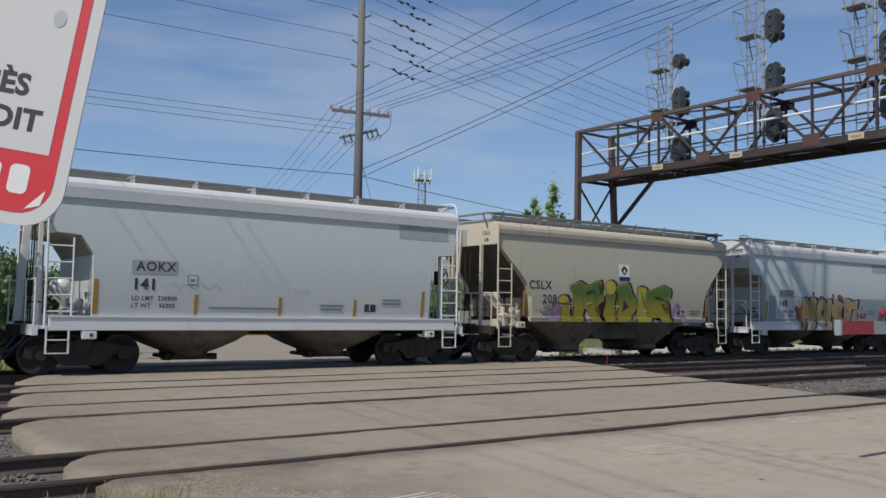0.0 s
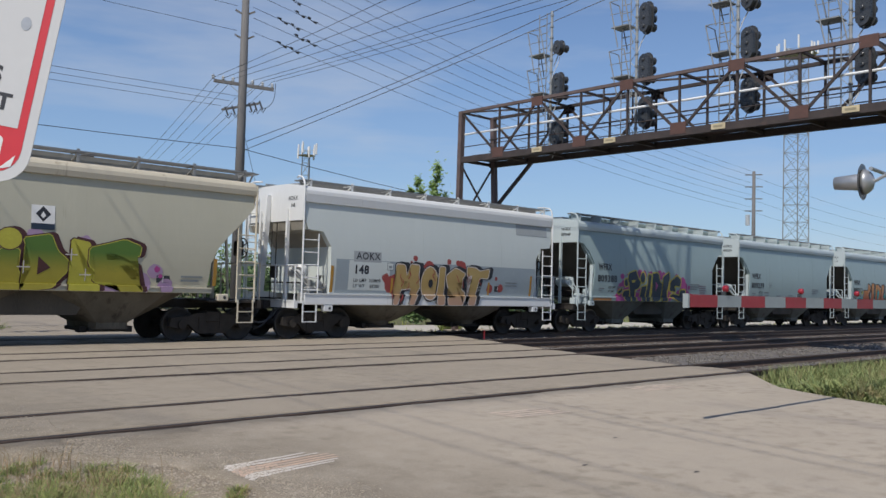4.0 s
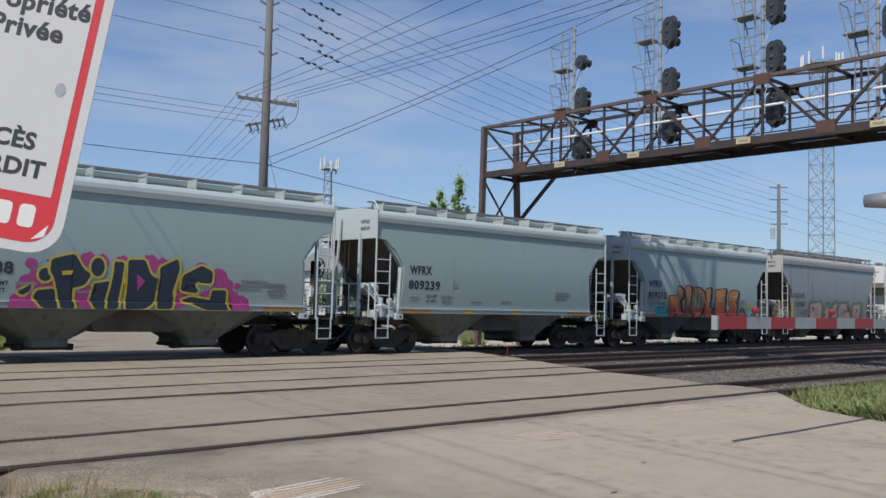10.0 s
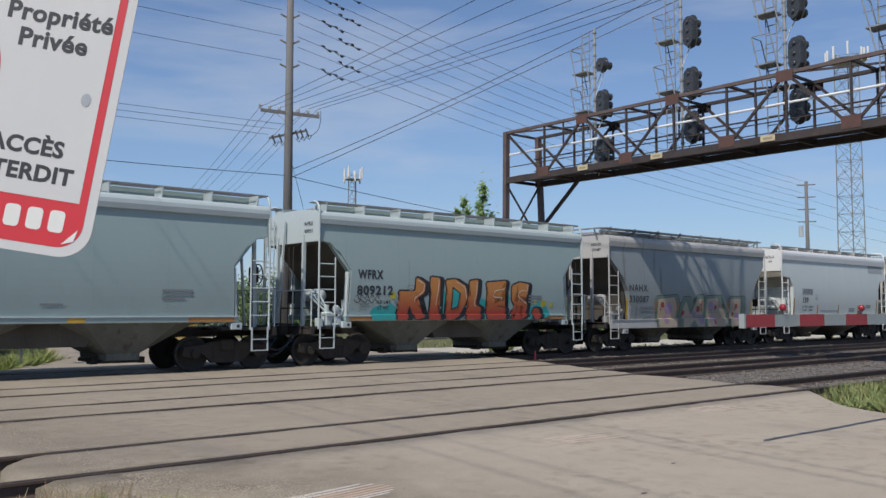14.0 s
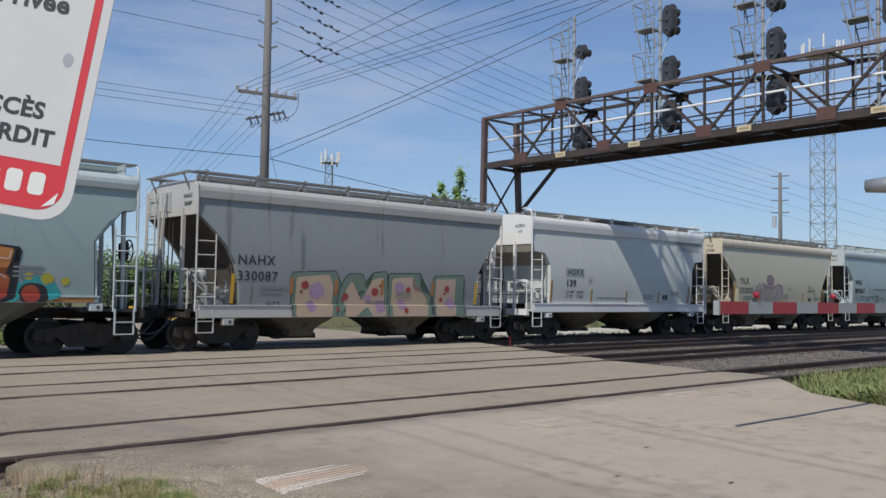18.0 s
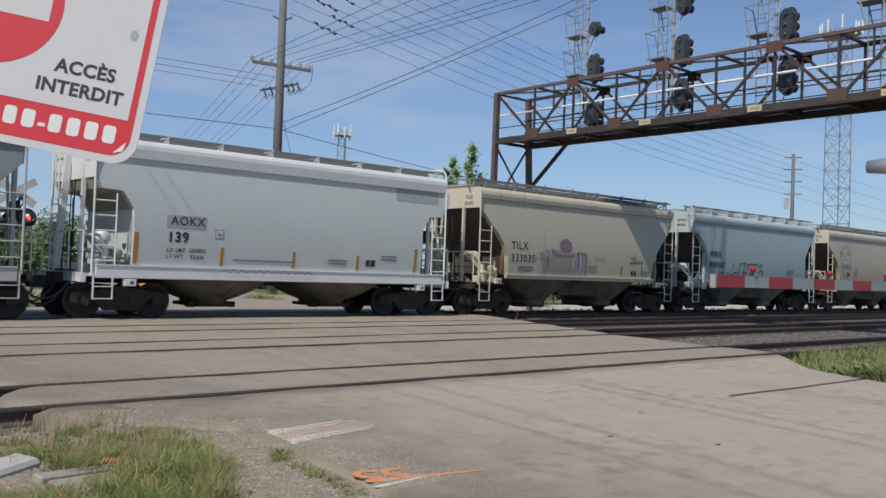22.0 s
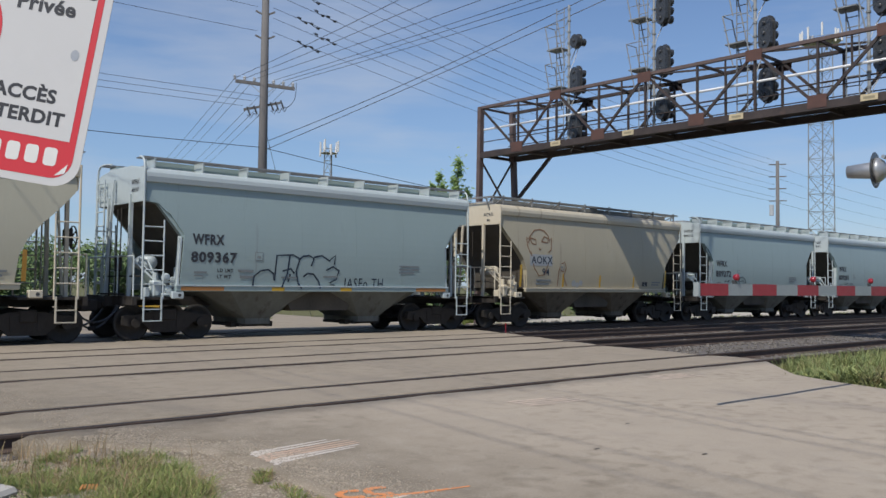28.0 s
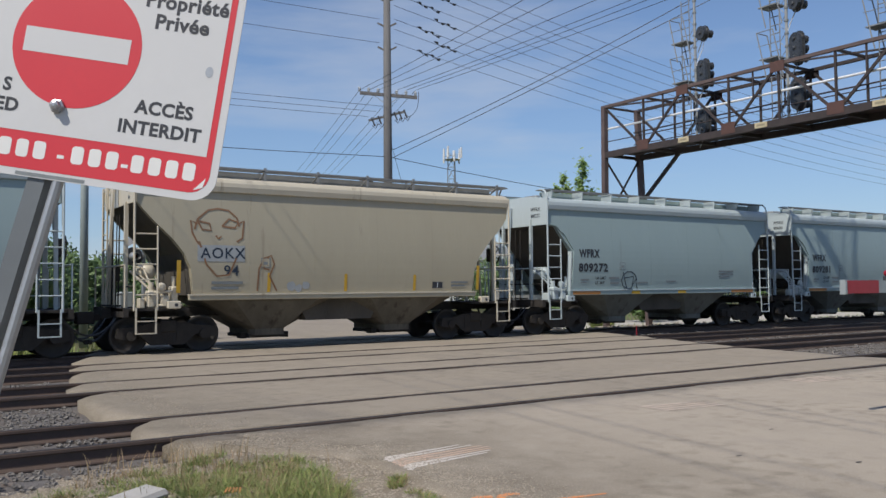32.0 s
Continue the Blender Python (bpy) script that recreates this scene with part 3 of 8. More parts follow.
KINDS = {
    # paint, trim, end outline as (inset, height) from the eave to the sill, eave, sill band
    "flared": dict(paint=P_GREY, trim=T_GREY, cut=[(0.0, 3.42), (0.10, 3.16), (0.62, 3.12), (0.90, 2.70), (0.92, 1.30)], eave=4.12, sill=(1.00, 1.31), lip=0.18),
    "rounded": dict(paint=P_BLUE, trim=T_BLUE, core=[(0.0, 3.50), (0.30, 3.45), (2.0, 1.40)], cut=[(0.0, 3.50), (0.32, 3.46), (0.52, 3.26), (0.62, 3.22), (1.0, 2.70), (0.93, 1.40)], eave=4.06, sill=(1.25, 1.40), lip=0.08),
    "cream": dict(paint=P_TAN, trim=T_TAN, cut=[(0.0, 3.62), (0.16, 3.42), (0.42, 3.14), (0.80, 2.78), (1.10, 2.42), (1.27, 2.05), (1.34, 1.40)], eave=4.02, sill=(1.27, 1.40), lip=0.08),
    "brown": dict(paint=P_BROWN, trim=T_TAN, cut=[(0.0, 3.62), (0.16, 3.42), (0.42, 3.14), (0.80, 2.78), (1.10, 2.42), (1.27, 2.05), (1.34, 1.40)], eave=4.02, sill=(1.27, 1.40), lip=0.08),
    "dark": dict(paint=P_DARK, trim=T_DARK, cut=[(0.0, 3.55), (0.30, 3.26), (0.75, 2.80), (1.05, 2.30), (1.20, 1.75), (1.22, 1.20)], eave=4.10, sill=(0.88, 1.20), lip=0.14),
}


def body_mesh(k):
    L = BODY / 2
    cut, top = k.get("core", k["cut"]), k["eave"]
    pts = [(-L + i, z) for i, z in cut] + [(L - i, z) for i, z in reversed(cut)] + [(L, top), (-L, top)]
    bm = prism(pts, "y", -1.0, 1.0)
    for z in [1.3 + 0.2 * j for j in range(15)]:
        if z < top - 0.05:
            bmesh.ops.bisect_plane(bm, geom=bm.verts[:] + bm.edges[:] + bm.faces[:], plane_co=(0, 0, z), plane_no=(0, 0, 1))
    for v in bm.verts:
        v.co.y *= bulge(v.co.z, top) * (0.972 if "core" in k else 1.0)
    return bm


def wing_mesh(k, side):
    """The side sheet that runs out past the sloped end of the bin."""
    L = BODY / 2
    cut, top = k["cut"], k["eave"]
    pts = [(-L + i, z) for i, z in cut] + [(L - i, z) for i, z in reversed(cut)] + [(L, top), (-L, top)]
    bm = prism(pts, "y", side * 0.975, side * 1.0)
    for z in [1.3 + 0.2 * j for j in range(15)]:
        if z < top - 0.05:
            bmesh.ops.bisect_plane(bm, geom=bm.verts[:] + bm.edges[:] + bm.faces[:], plane_co=(0, 0, z), plane_no=(0, 0, 1))
    for v in bm.verts:
        v.co.y *= bulge(v.co.z, top)
    return bm


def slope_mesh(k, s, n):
    """One thin plate under the overhang of an end, laid on the slope of the bin."""
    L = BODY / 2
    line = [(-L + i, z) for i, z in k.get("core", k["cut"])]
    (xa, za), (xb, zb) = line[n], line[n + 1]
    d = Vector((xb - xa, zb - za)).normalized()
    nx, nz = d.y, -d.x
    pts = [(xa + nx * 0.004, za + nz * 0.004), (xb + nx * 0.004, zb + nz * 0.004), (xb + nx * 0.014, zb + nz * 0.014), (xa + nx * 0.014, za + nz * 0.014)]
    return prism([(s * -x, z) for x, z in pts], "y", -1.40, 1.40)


def end_ladder_mesh(s, top):
    x = s * (BODY / 2 + 0.12)
    bm = bmesh.new()
    for y in (0.86, 1.34):
        tube((x, y, 1.1), (x, y, top + 0.15), 0.024, 8, bm)
    for j in range(8):
        tube((x, 0.86, 1.45 + 0.38 * j), (x, 1.34, 1.45 + 0.38 * j), 0.016, 6, bm)
    return bm


def roof_end_mesh(s, top):
    """Short grating across the end of the roof."""
    L = BODY / 2
    bm = bmesh.new()
    for i in range(3):
        x = s * (L + 0.06 + 0.08 * i)
        bar((x, -1.3, top + 0.56), (x, 1.3, top + 0.56), 0.016, 0.04, bm)
    for i in range(20):
        y = -1.3 + 2.6 * i / 19
        bar((s * (L + 0.04), y, top + 0.565), (s * (L + 0.24), y, top + 0.565), 0.016, 0.02, bm)
    for y in (-1.0, 1.0):
        bar((s * (L + 0.02), y, top + 0.1), (s * (L + 0.22), y, top + 0.54), 0.05, 0.03, bm)
    return bm


def belly_mesh():
    """The round-bellied hopper of the flared cars."""
    bm = bmesh.new()
    rings = []
    for hx, hy, z in ((1.80, 1.46, 1.36), (1.70, 1.45, 1.12), (1.45, 1.38, 0.92), (1.12, 1.22, 0.72), (0.74, 1.0, 0.55), (0.46, 0.80, 0.44), (0.45, 0.80, 0.34)):
        ring = []
        for a in range(16):
            c, q = math.cos((a + 0.5) * math.tau / 16), math.sin((a + 0.5) * math.tau / 16)
            ring.append(bm.verts.new((hx * math.copysign(abs(c) ** 0.6, c), hy * math.copysign(abs(q) ** 0.45, q), z)))
        rings.append(ring)
    for a, b in zip(rings, rings[1:]):
        for i in range(16):
            bm.faces.new((a[i], a[(i + 1) % 16], b[(i + 1) % 16], b[i]))
    bm.faces.new(rings[0])
    bm.faces.new(rings[-1])
    bmesh.ops.recalc_face_normals(bm, faces=bm.faces)
    return bm


def loft_roof(k):
    """Eave band and cambered roof in one closed shape."""
    L, top = BODY / 2, k["eave"]
    half = [(1.50, top - k["lip"]), (1.565, top - k["lip"] + 0.01), (1.590, top + 0.06), (1.580, top + 0.16), (1.535, top + 0.235), (1.44, top + 0.28), (1.30, top + 0.31), (0.8, top + 0.37), (0.3, top + 0.40)]
    pts = [(-y, z) for y, z in half] + [(y, z) for y, z in reversed(half)]
    return prism(pts, "x", -L - 0.02, L + 0.02)


def hopper_mesh():
    bm = bmesh.new()
    rings = []
    for hx, hy, z, cx, cy in ((1.88, 1.47, 1.36, 1.16, 1.0), (1.80, 1.45, 1.24, 1.12, 0.98), (0.50, 0.92, 0.50, 0.40, 0.70), (0.48, 0.92, 0.34, 0.40, 0.70)):
        rings.append([bm.verts.new(p) for p in ((-cx, -hy, z), (cx, -hy, z), (hx, -cy, z), (hx, cy, z), (cx, hy, z), (-cx, hy, z), (-hx, cy, z), (-hx, -cy, z))])
    for a, b in zip(rings, rings[1:]):
        for i in range(8):
            bm.faces.new((a[i], a[(i + 1) % 8], b[(i + 1) % 8], b[i]))
    bm.faces.new(rings[0])
    bm.faces.new(rings[-1])
    bmesh.ops.recalc_face_normals(bm, faces=bm.faces)
    return bm


def wheel_mesh(y):
    s = 1 if y > 0 else -1
    prof = [(0.10, -0.09), (0.11, -0.06), (0.34, -0.035), (0.38, -0.06), (WHEEL_R, -0.062), (WHEEL_R + 0.0, 0.055), (WHEEL_R + 0.024, 0.075), (WHEEL_R + 0.02, 0.085),
            (0.39, 0.082), (0.35, 0.035), (0.12, 0.02), (0.10, 0.08)]
    prof = [(r, -s * h) for r, h in prof]
    if s < 0:
        prof = prof
    return lathe(prof, 20, m=Matrix.Translation((0, y, 0)) @ Matrix.Rotation(radians(90), 4, "X"))


def side_frame_mesh(y):
    pts = [(-1.22, 0.40), (-1.18, 0.62), (-0.72, 0.66), (-0.42, 0.74), (0.42, 0.74), (0.72, 0.66), (1.18, 0.62), (1.22, 0.40), (0.98, 0.34), (0.90, 0.46),
           (0.68, 0.44), (0.40, 0.20), (-0.40, 0.20), (-0.68, 0.44), (-0.90, 0.46), (-0.98, 0.34)]
    bm = prism(pts, "y", y - 0.07, y + 0.07)
    for s in (-1, 1):
        tube((s * 0.88, y - 0.13, 0.44), (s * 0.88, y + 0.13, 0.44), 0.115, 12, bm)
        box(s * 0.30 - 0.09, s * 0.30 + 0.09, y - 0.09, y + 0.09, 0.30, 0.66, bm)
    for dx in (-0.13, 0.0, 0.13):
        tube((dx, y - 0.02, 0.26), (dx, y - 0.02, 0.56), 0.055, 8, bm)
    box(-0.24, 0.24, y - 0.085, y + 0.085, 0.56, 0.70, bm)
    return bm


def ladder(x0, x1, y, z0, z1, zs, r=0.018):
    bm = bmesh.new()
    tube((x0, y, z0), (x0, y, z1[0]), r + 0.010, 8, bm)
    tube((x1, y, z0), (x1, y, z1[1]), r + 0.004, 8, bm)
    for z in zs:
        tube((x0, y, z), (x1, y, z), r, 6, bm)
    return bm


SHARED = {}


def running_gear(car):
    """Bogies, centre sill and couplings, the same on every car."""
    for s in (-1, 1):
        bogie = thing_part("bogie", car, pose(s * 4.62, 0, 0))
        for y in (-0.98, 0.98):
            put("side_frame", ("frame", y), lambda y=y: side_frame_mesh(y), M_TRUCK, bogie)
        put("bolster", "bolster", lambda: box(-0.2, 0.2, -1.1, 1.1, 0.5, 0.8, bevel=0.03), M_TRUCK, bogie)
        for a in (-0.88, 0.88):
            def wheelset():
                bm = tube((0, -0.98, 0), (0, 0.98, 0), 0.075, 10)
                wheel_into(bm, -0.755)
                wheel_into(bm, 0.755)
                return bm
            w = put("wheelset", "wheelset", wheelset, M_WHEEL, bogie, "dark steel axle with two wheels", True)
            w.matrix_parent_inverse = pose(a, 0, WHEEL_R)
            WHEELSETS.append(w)
        put("coupler", ("coupler", s), lambda s=s: coupler_mesh(s), M_TRUCK, car)
        for y, drop in ((-0.42, 0.60), (-0.62, 0.44), (0.35, 0.55)):
            put("brake_hose", ("hose", s, y), lambda s=s, y=y, drop=drop: hose_mesh(s, y, drop), M_SIGBLACK, car)
        put("hose_coupling", ("gladhand", s), lambda s=s: box(min(s * 6.24, s * 6.335), max(s * 6.24, s * 6.335), -0.46, -0.38, 0.25, 0.36, bevel=0.015), M_TRUCK, car)
    put("centre_sill", "sill", lambda: box(-6.0, 6.0, -0.33, 0.33, 0.86, 1.10), M_TRUCK, car)


def wheel_into(bm, y):
    tmp = wheel_mesh(y)
    me = bpy.data.meshes.new("w")
    tmp.to_mesh(me)
    tmp.free()
    bm.from_mesh(me)
    bpy.data.meshes.remove(me)


def coupler_mesh(s):
    bm = box(min(s * 5.9, s * 6.2), max(s * 5.9, s * 6.2), -0.10, 0.10, 0.80, 0.96)
    box(min(s * 6.12, s * 6.36), max(s * 6.12, s * 6.36), -0.17, 0.14, 0.72, 1.02, bm, 0.03)
    return bm


def hose_mesh(s, y, drop):
    """A slack hose that hangs to meet the next car's."""
    return sweep([(s * (5.72 + 0.615 * i / 8), y, 0.90 - drop * math.sin(i / 8 * math.pi / 2) ** 0.8) for i in range(9)], 0.026, 6)


def thing_part(name, parent, m):
    """An empty part that carries sub-parts."""
    ob = new(name)
    ob.empty_display_size = 0.1
    ob.parent = parent
    ob.matrix_basis = m
    return ob


def put(name, key, make, material, parent, label="", smooth=False, m=None):
    """A part whose mesh is built once and then shared."""
    key = (name, key, material.name)
    if key in SHARED:
        o = share(SHARED[key], m or Matrix(), parent)
        o.matrix_parent_inverse = Matrix()
    else:
        o = SHARED[key] = part(name, make(), material, parent, label, smooth)
        if m is not None:
            o.matrix_basis = m
    return o


WHEELSETS = []


def build_car(kind, label):
    """One covered hopper car. Its origin is on the rail top under the middle of the body."""
    k = KINDS[kind]
    L, top = BODY / 2, k["eave"]
    pt, tr = k["paint"], k["trim"]
    car = thing("hopper_car", label, "hopper car", "cars of the freight train")
    put("body", kind, lambda: body_mesh(k), pt, car)
    if "core" in k:
        for side in (-1, 1):
            put("side_sheet", (kind, side), lambda side=side: wing_mesh(k, side), pt, car)
    put("roof", kind, lambda: loft_roof(k), tr, car, "rounded pale eave and cambered roof")
    put("hatch_trough", kind, lambda: box(-L + 0.5, L - 0.5, -0.34, 0.34, top + 0.36, top + 0.51, bevel=0.04), M_GRATE, car, "long hatch cover along the ridge")
    for side in (-1, 1):
        put("hatch_coaming", (kind, side), lambda side=side: prism([(side * 0.90, top + 0.28), (side * 0.96, top + 0.28), (side * 0.94, top + 0.53), (side * 0.88, top + 0.53)], "x", -L + 0.2, L - 0.2), M_GRATE if kind != "rounded" else pt, car)
    for s in (-1, 1) if kind == "flared" else ():
        hx = k["cut"][-1][0] + 0.004
        put("access_hole", (kind, s), lambda s=s: lathe([(0.17, 0), (0.17, 0.012)], 14, m=Matrix.Translation((-s * (L - hx), -1.0, 1.95)) @ Matrix.Diagonal((1, 1, 1.5, 1)) @ Matrix.Rotation(radians(90 * -s), 4, "Y")), M_SIGBLACK, car, "dark oval opening in the end sheet")
    z0, z1 = k["sill"]
    inset = 0.02 if kind in ("flared", "dark") else k["cut"][-1][0] - 0.12
    for s in (-1, 1):
        y = s * 1.535
        put("side_sill", (kind, s), lambda s=s, y=y: box(-L + inset, L - inset, y - 0.05, y + 0.05, z0, z1, bevel=0.018), tr if kind in ("flared", "dark") else pt, car)
        put("sill_flange", (kind, s), lambda s=s, y=y: box(-L + inset, L - inset, y - 0.075, y + 0.075, z1 - 0.012, z1 + 0.022), tr, car, "pale flange edge")
    for i, x in enumerate((-2.75, -0.95, 0.95, 2.75)):
        put("weld_seam", (kind, i), lambda x=x: patch(top, x - 0.004, x + 0.004, 1.42, top - 0.2, -0.001), pt, car)
    if kind == "rounded":
        for i, (a, b) in enumerate(((-4.55, -3.35), (-1.9, -1.5), (0.4, 0.8), (3.3, 4.55))):
            put("reflector_band", (kind, i), lambda a=a, b=b: box(a, b, -1.592, -1.586, z0 + 0.02, z1 - 0.03), M_ORANGE if i in (0, 3) else M_YELLOW, car)
    else:
        for i, (x, w, h) in enumerate(((-4.53, 0.10, 0.78), (-2.22, 0.085, 0.48), (-0.03, 0.085, 0.46), (2.15, 0.085, 0.44), (4.35, 0.10, 0.72))):
            zb = z1 + 0.06
            put("reflector_strip", (kind, i), lambda x=x, w=w, h=h: patch(top, x - w / 2, x + w / 2, zb, zb + h), M_YELLOW if kind in ("dark", "brown") else M_OCHRE, car)
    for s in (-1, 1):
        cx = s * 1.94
        put("hopper", kind, belly_mesh if kind == "flared" else hopper_mesh, M_HOPPERB if kind == "rounded" else M_HOPPER, car, "grimy round-bellied hopper, base darkened for shade" if kind == "flared" else "grimy tapered discharge hopper, base darkened for shade", kind == "flared", pose(cx, 0, 0))
        # saddle between the hoppers, its shade put into the dark colour
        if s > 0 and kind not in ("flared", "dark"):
            put("hopper_saddle", kind, lambda: prism([(-1.30, 1.30), (-0.98, 0.70), (0.98, 0.70), (1.30, 1.30)], "y", -1.12, 1.12), M_SHADE, car, "saddle between the two hoppers, coloured dark for shade")
        put("outlet_gate", kind, lambda: outlet_mesh(), M_TRUCK, car, "", False, pose(cx, 0, 0))
        # end frames: platform, posts, ladders, end wall
        put("end_platform", (kind, s), lambda s=s: platform_mesh(s), tr if kind == "flared" else M_TRUCK, car)
        # except on flared cars, the plates carry the overhang's shade as dark colour
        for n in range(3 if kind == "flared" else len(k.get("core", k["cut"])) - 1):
            put("slope_sheet", (kind, s, n), lambda s=s, n=n: slope_mesh(k, s, n), M_SLOPE if kind == "flared" else M_SHADE, car, "dusty pale sloped end sheet" if kind == "flared" else "sloped end sheet, coloured dark for shade")
        put("end_ladder", (kind, s), lambda s=s: end_ladder_mesh(s, top), tr, car)
        if kind in ("flared", "rounded"):
            for side in (-1, 1):
                put("roof_hoop", (kind, s, side), lambda s=s, side=side: sweep([(s * (L + 0.05), side * 1.54, 3.0), (s * (L + 0.05), side * 1.54, top + 0.30), (s * (L + 0.05), side * 1.50, top + 0.44),
                    (s * (L + 0.05), side * 1.40, top + 0.54), (s * (L + 0.03), side * 1.2, top + 0.58), (s * (L - 0.1), side * 0.95, top + 0.58)], 0.028, 7), tr, car, "bent tubular grab rail over the roof end", True)
        else:
            put("roof_end_board", (kind, s), lambda s=s: roof_end_mesh(s, top), M_GRATE, car, "galvanised grating at the roof end")
        if kind in ("cream", "brown", "dark"):
            put("end_hatch", (kind, s), lambda s=s: box(*sorted((s * (L + 0.036), s * (L + 0.06))), 0.05, 0.58, top - 0.42, top + 0.14, bevel=0.01), M_PATCH, car, "grey plate on the end wall")
        if "core" in k:
            for side in (-1, 1):
                fi = k["cut"][-1][0] - 0.05
                put("end_flange", (kind, s, side), lambda s=s, side=side, fi=fi: bar((s * (L - fi), side * 1.46, 1.42), (s * (L - fi - 0.06), side * 1.49, 2.66), 0.05, 0.16), tr, car)
        put("end_wall", (kind, s), lambda s=s: endwall_mesh(k, s), tr, car)
        for side in (-1, 1):
            put("side_ladder", (kind, s, side), lambda s=s, side=side: ladder(s * (L + 0.06), s * (L - 0.48), side * 1.56, 1.05,
                (top + 0.2, 3.05), [1.42 + 0.36 * j for j in range(5)]), tr, car)
            put("stirrup_step", (kind, s, side), lambda s=s, side=side: stirrup_mesh(s, side), tr, car)
            put("end_post", (kind, s, side), lambda s=s, side=side: bar((s * (L + 0.06), side * 0.72, 1.1), (s * (L + 0.04), side * 0.72, top - 0.35), 0.09), tr, car)
        put("end_handrail", (kind, s), lambda s=s: rail_bar(s), tr, car)
        put("vertical_post", (kind, s), lambda s=s: bar((s * (L + 0.30), 0.25, 1.1), (s * (L + 0.10), 0.25, top + 0.1), 0.16 if kind == "flared" else 0.06, 0.10 if kind == "flared" else 0.06), tr, car)
        put("jacking_pad", (kind, s), lambda s=s: box(s * 4.62 - 0.16, s * 4.62 + 0.16, -1.58, -1.42, z0 - 0.19, z0 - 0.005, bevel=0.02), tr, car)
        put("pad_hole", (kind, s), lambda s=s: tube((s * 4.62 + 0.04, -1.586, z0 - 0.10), (s * 4.62 + 0.04, -1.575, z0 - 0.10), 0.045, 10), M_SIGBLACK, car)
    # walkways on the roof
    for side in (-1, 1):
        put("running_board", (kind, side), lambda side=side: board_mesh(top - (0.10 if kind == "flared" else 0.0), side), M_GRATE, car, "galvanised open grating walkway")
        n = 9 if kind == "rounded" else 8
        for i in range(n):
            x = -L + 0.25 + (BODY - 0.5) * i / (n - 1)
            put("walkway_bracket", (kind, side), lambda side=side: bracket_mesh(kind, top - (0.10 if kind == "flared" else 0.0), side), tr if kind in ("rounded", "flared") else M_GRATE, car, "", False, pose(x, 0, 0))
    for i in range(1 if kind in ("cream", "brown") else 0):
        put("hatch_vent", kind, lambda: lathe([(0.12, 0), (0.20, 0.06), (0.18, 0.16), (0.05, 0.2)], 12), M_TRUCK, car, "", True, pose(1.5, 0.0, top + 0.51))
    # brake gear on the near platform
    put("brake_reservoir", kind, lambda: reservoir_mesh(), tr, car, "", True)
    gear = {"dark": M_GRATE, "rounded": T_BLUE, "flared": M_GRATE}.get(kind, T_TAN)
    put("brake_valve", kind, lambda: valve_mesh(), gear, car)
    put("brake_pipe", kind, lambda: pipe_mesh(), gear, car)
    put("brake_wheel", kind, brake_wheel_mesh, M_TRUCK, car, "dark spoked hand brake wheel")
    put("retainer_pipe", kind, retainer_mesh, M_TRUCK, car)
    running_gear(car)
    return car


def patch(top, x0, x1, z0, z1, off=0.006):
    """A thin painted or taped piece that follows the curve of the side."""
    bm = bmesh.new()
    n = max(2, int((z1 - z0) / 0.12) + 1)
    rows = []
    for j in range(n + 1):
        z = z0 + (z1 - z0) * j / n
        rows.append([bm.verts.new((x, -bulge(z, top) - off, z)) for x in (x0, x1)])
    for a, b in zip(rows, rows[1:]):
        bm.faces.new((a[0], a[1], b[1], b[0]))
    ex = bmesh.ops.extrude_face_region(bm, geom=bm.faces[:])
    for v in [g for g in ex["geom"] if isinstance(g, bmesh.types.BMVert)]:
        v.co.y -= 0.003
    bmesh.ops.recalc_face_normals(bm, faces=bm.faces)
    return bm


def outlet_mesh():
    bm = box(-0.52, 0.52, -0.80, 0.80, 0.27, 0.365, bevel=0.02)
    tube((-0.62, -0.45, 0.31), (0.62, -0.45, 0.31), 0.035, 8, bm)
    box(-0.66, -0.50, -0.62, -0.30, 0.25, 0.40, bm)
    box(0.50, 0.66, -0.62, -0.30, 0.25, 0.40, bm)
    return bm


def platform_mesh(s):
    L = BODY / 2
    a, b = sorted((s * (L - 1.25), s * (L + 0.30)))
    bm = box(a, b, -1.5, 1.5, 1.04, 1.10)
    c, d = sorted((s * (L + 0.18), s * (L + 0.30)))
    box(c, d, -1.55, 1.55, 0.90, 1.12, bm)
    return bm


def endwall_mesh(k, s):
    L, top = BODY / 2, k["eave"]
    zb = k["cut"][0][1]
    a, b = sorted((s * (L + 0.003), s * (L + 0.035)))
    pts = [(-1.47, zb), (1.47, zb), (1.55, top - 0.05), (1.53, top + 0.22), (0.7, top + 0.39), (-0.7, top + 0.39), (-1.53, top + 0.22), (-1.55, top - 0.05)]
    return prism(pts, "x", a, b)


def stirrup_mesh(s, side):
    L = BODY / 2
    x0, x1, y = s * (L + 0.02), s * (L - 0.44), side * 1.58
    bm = bmesh.new()
    for x in (x0, x1):
        bar((x, y, 1.12), (x, y, 0.50), 0.04, 0.02, bm)
    for z in (0.51, 0.80):
        bar((x0, y, z), (x1, y, z), 0.05, 0.025, bm)
    return bm


def rail_bar(s):
    x = s * (BODY / 2 + 0.26)
    bm = bmesh.new()
    tube((x, -1.5, 2.12), (x, 1.5, 2.12), 0.02, 6, bm)
    for y in (-1.5, -0.5, 0.6, 1.5):
        tube((x, y, 1.1), (x, y, 2.14), 0.02, 6, bm)
    return bm


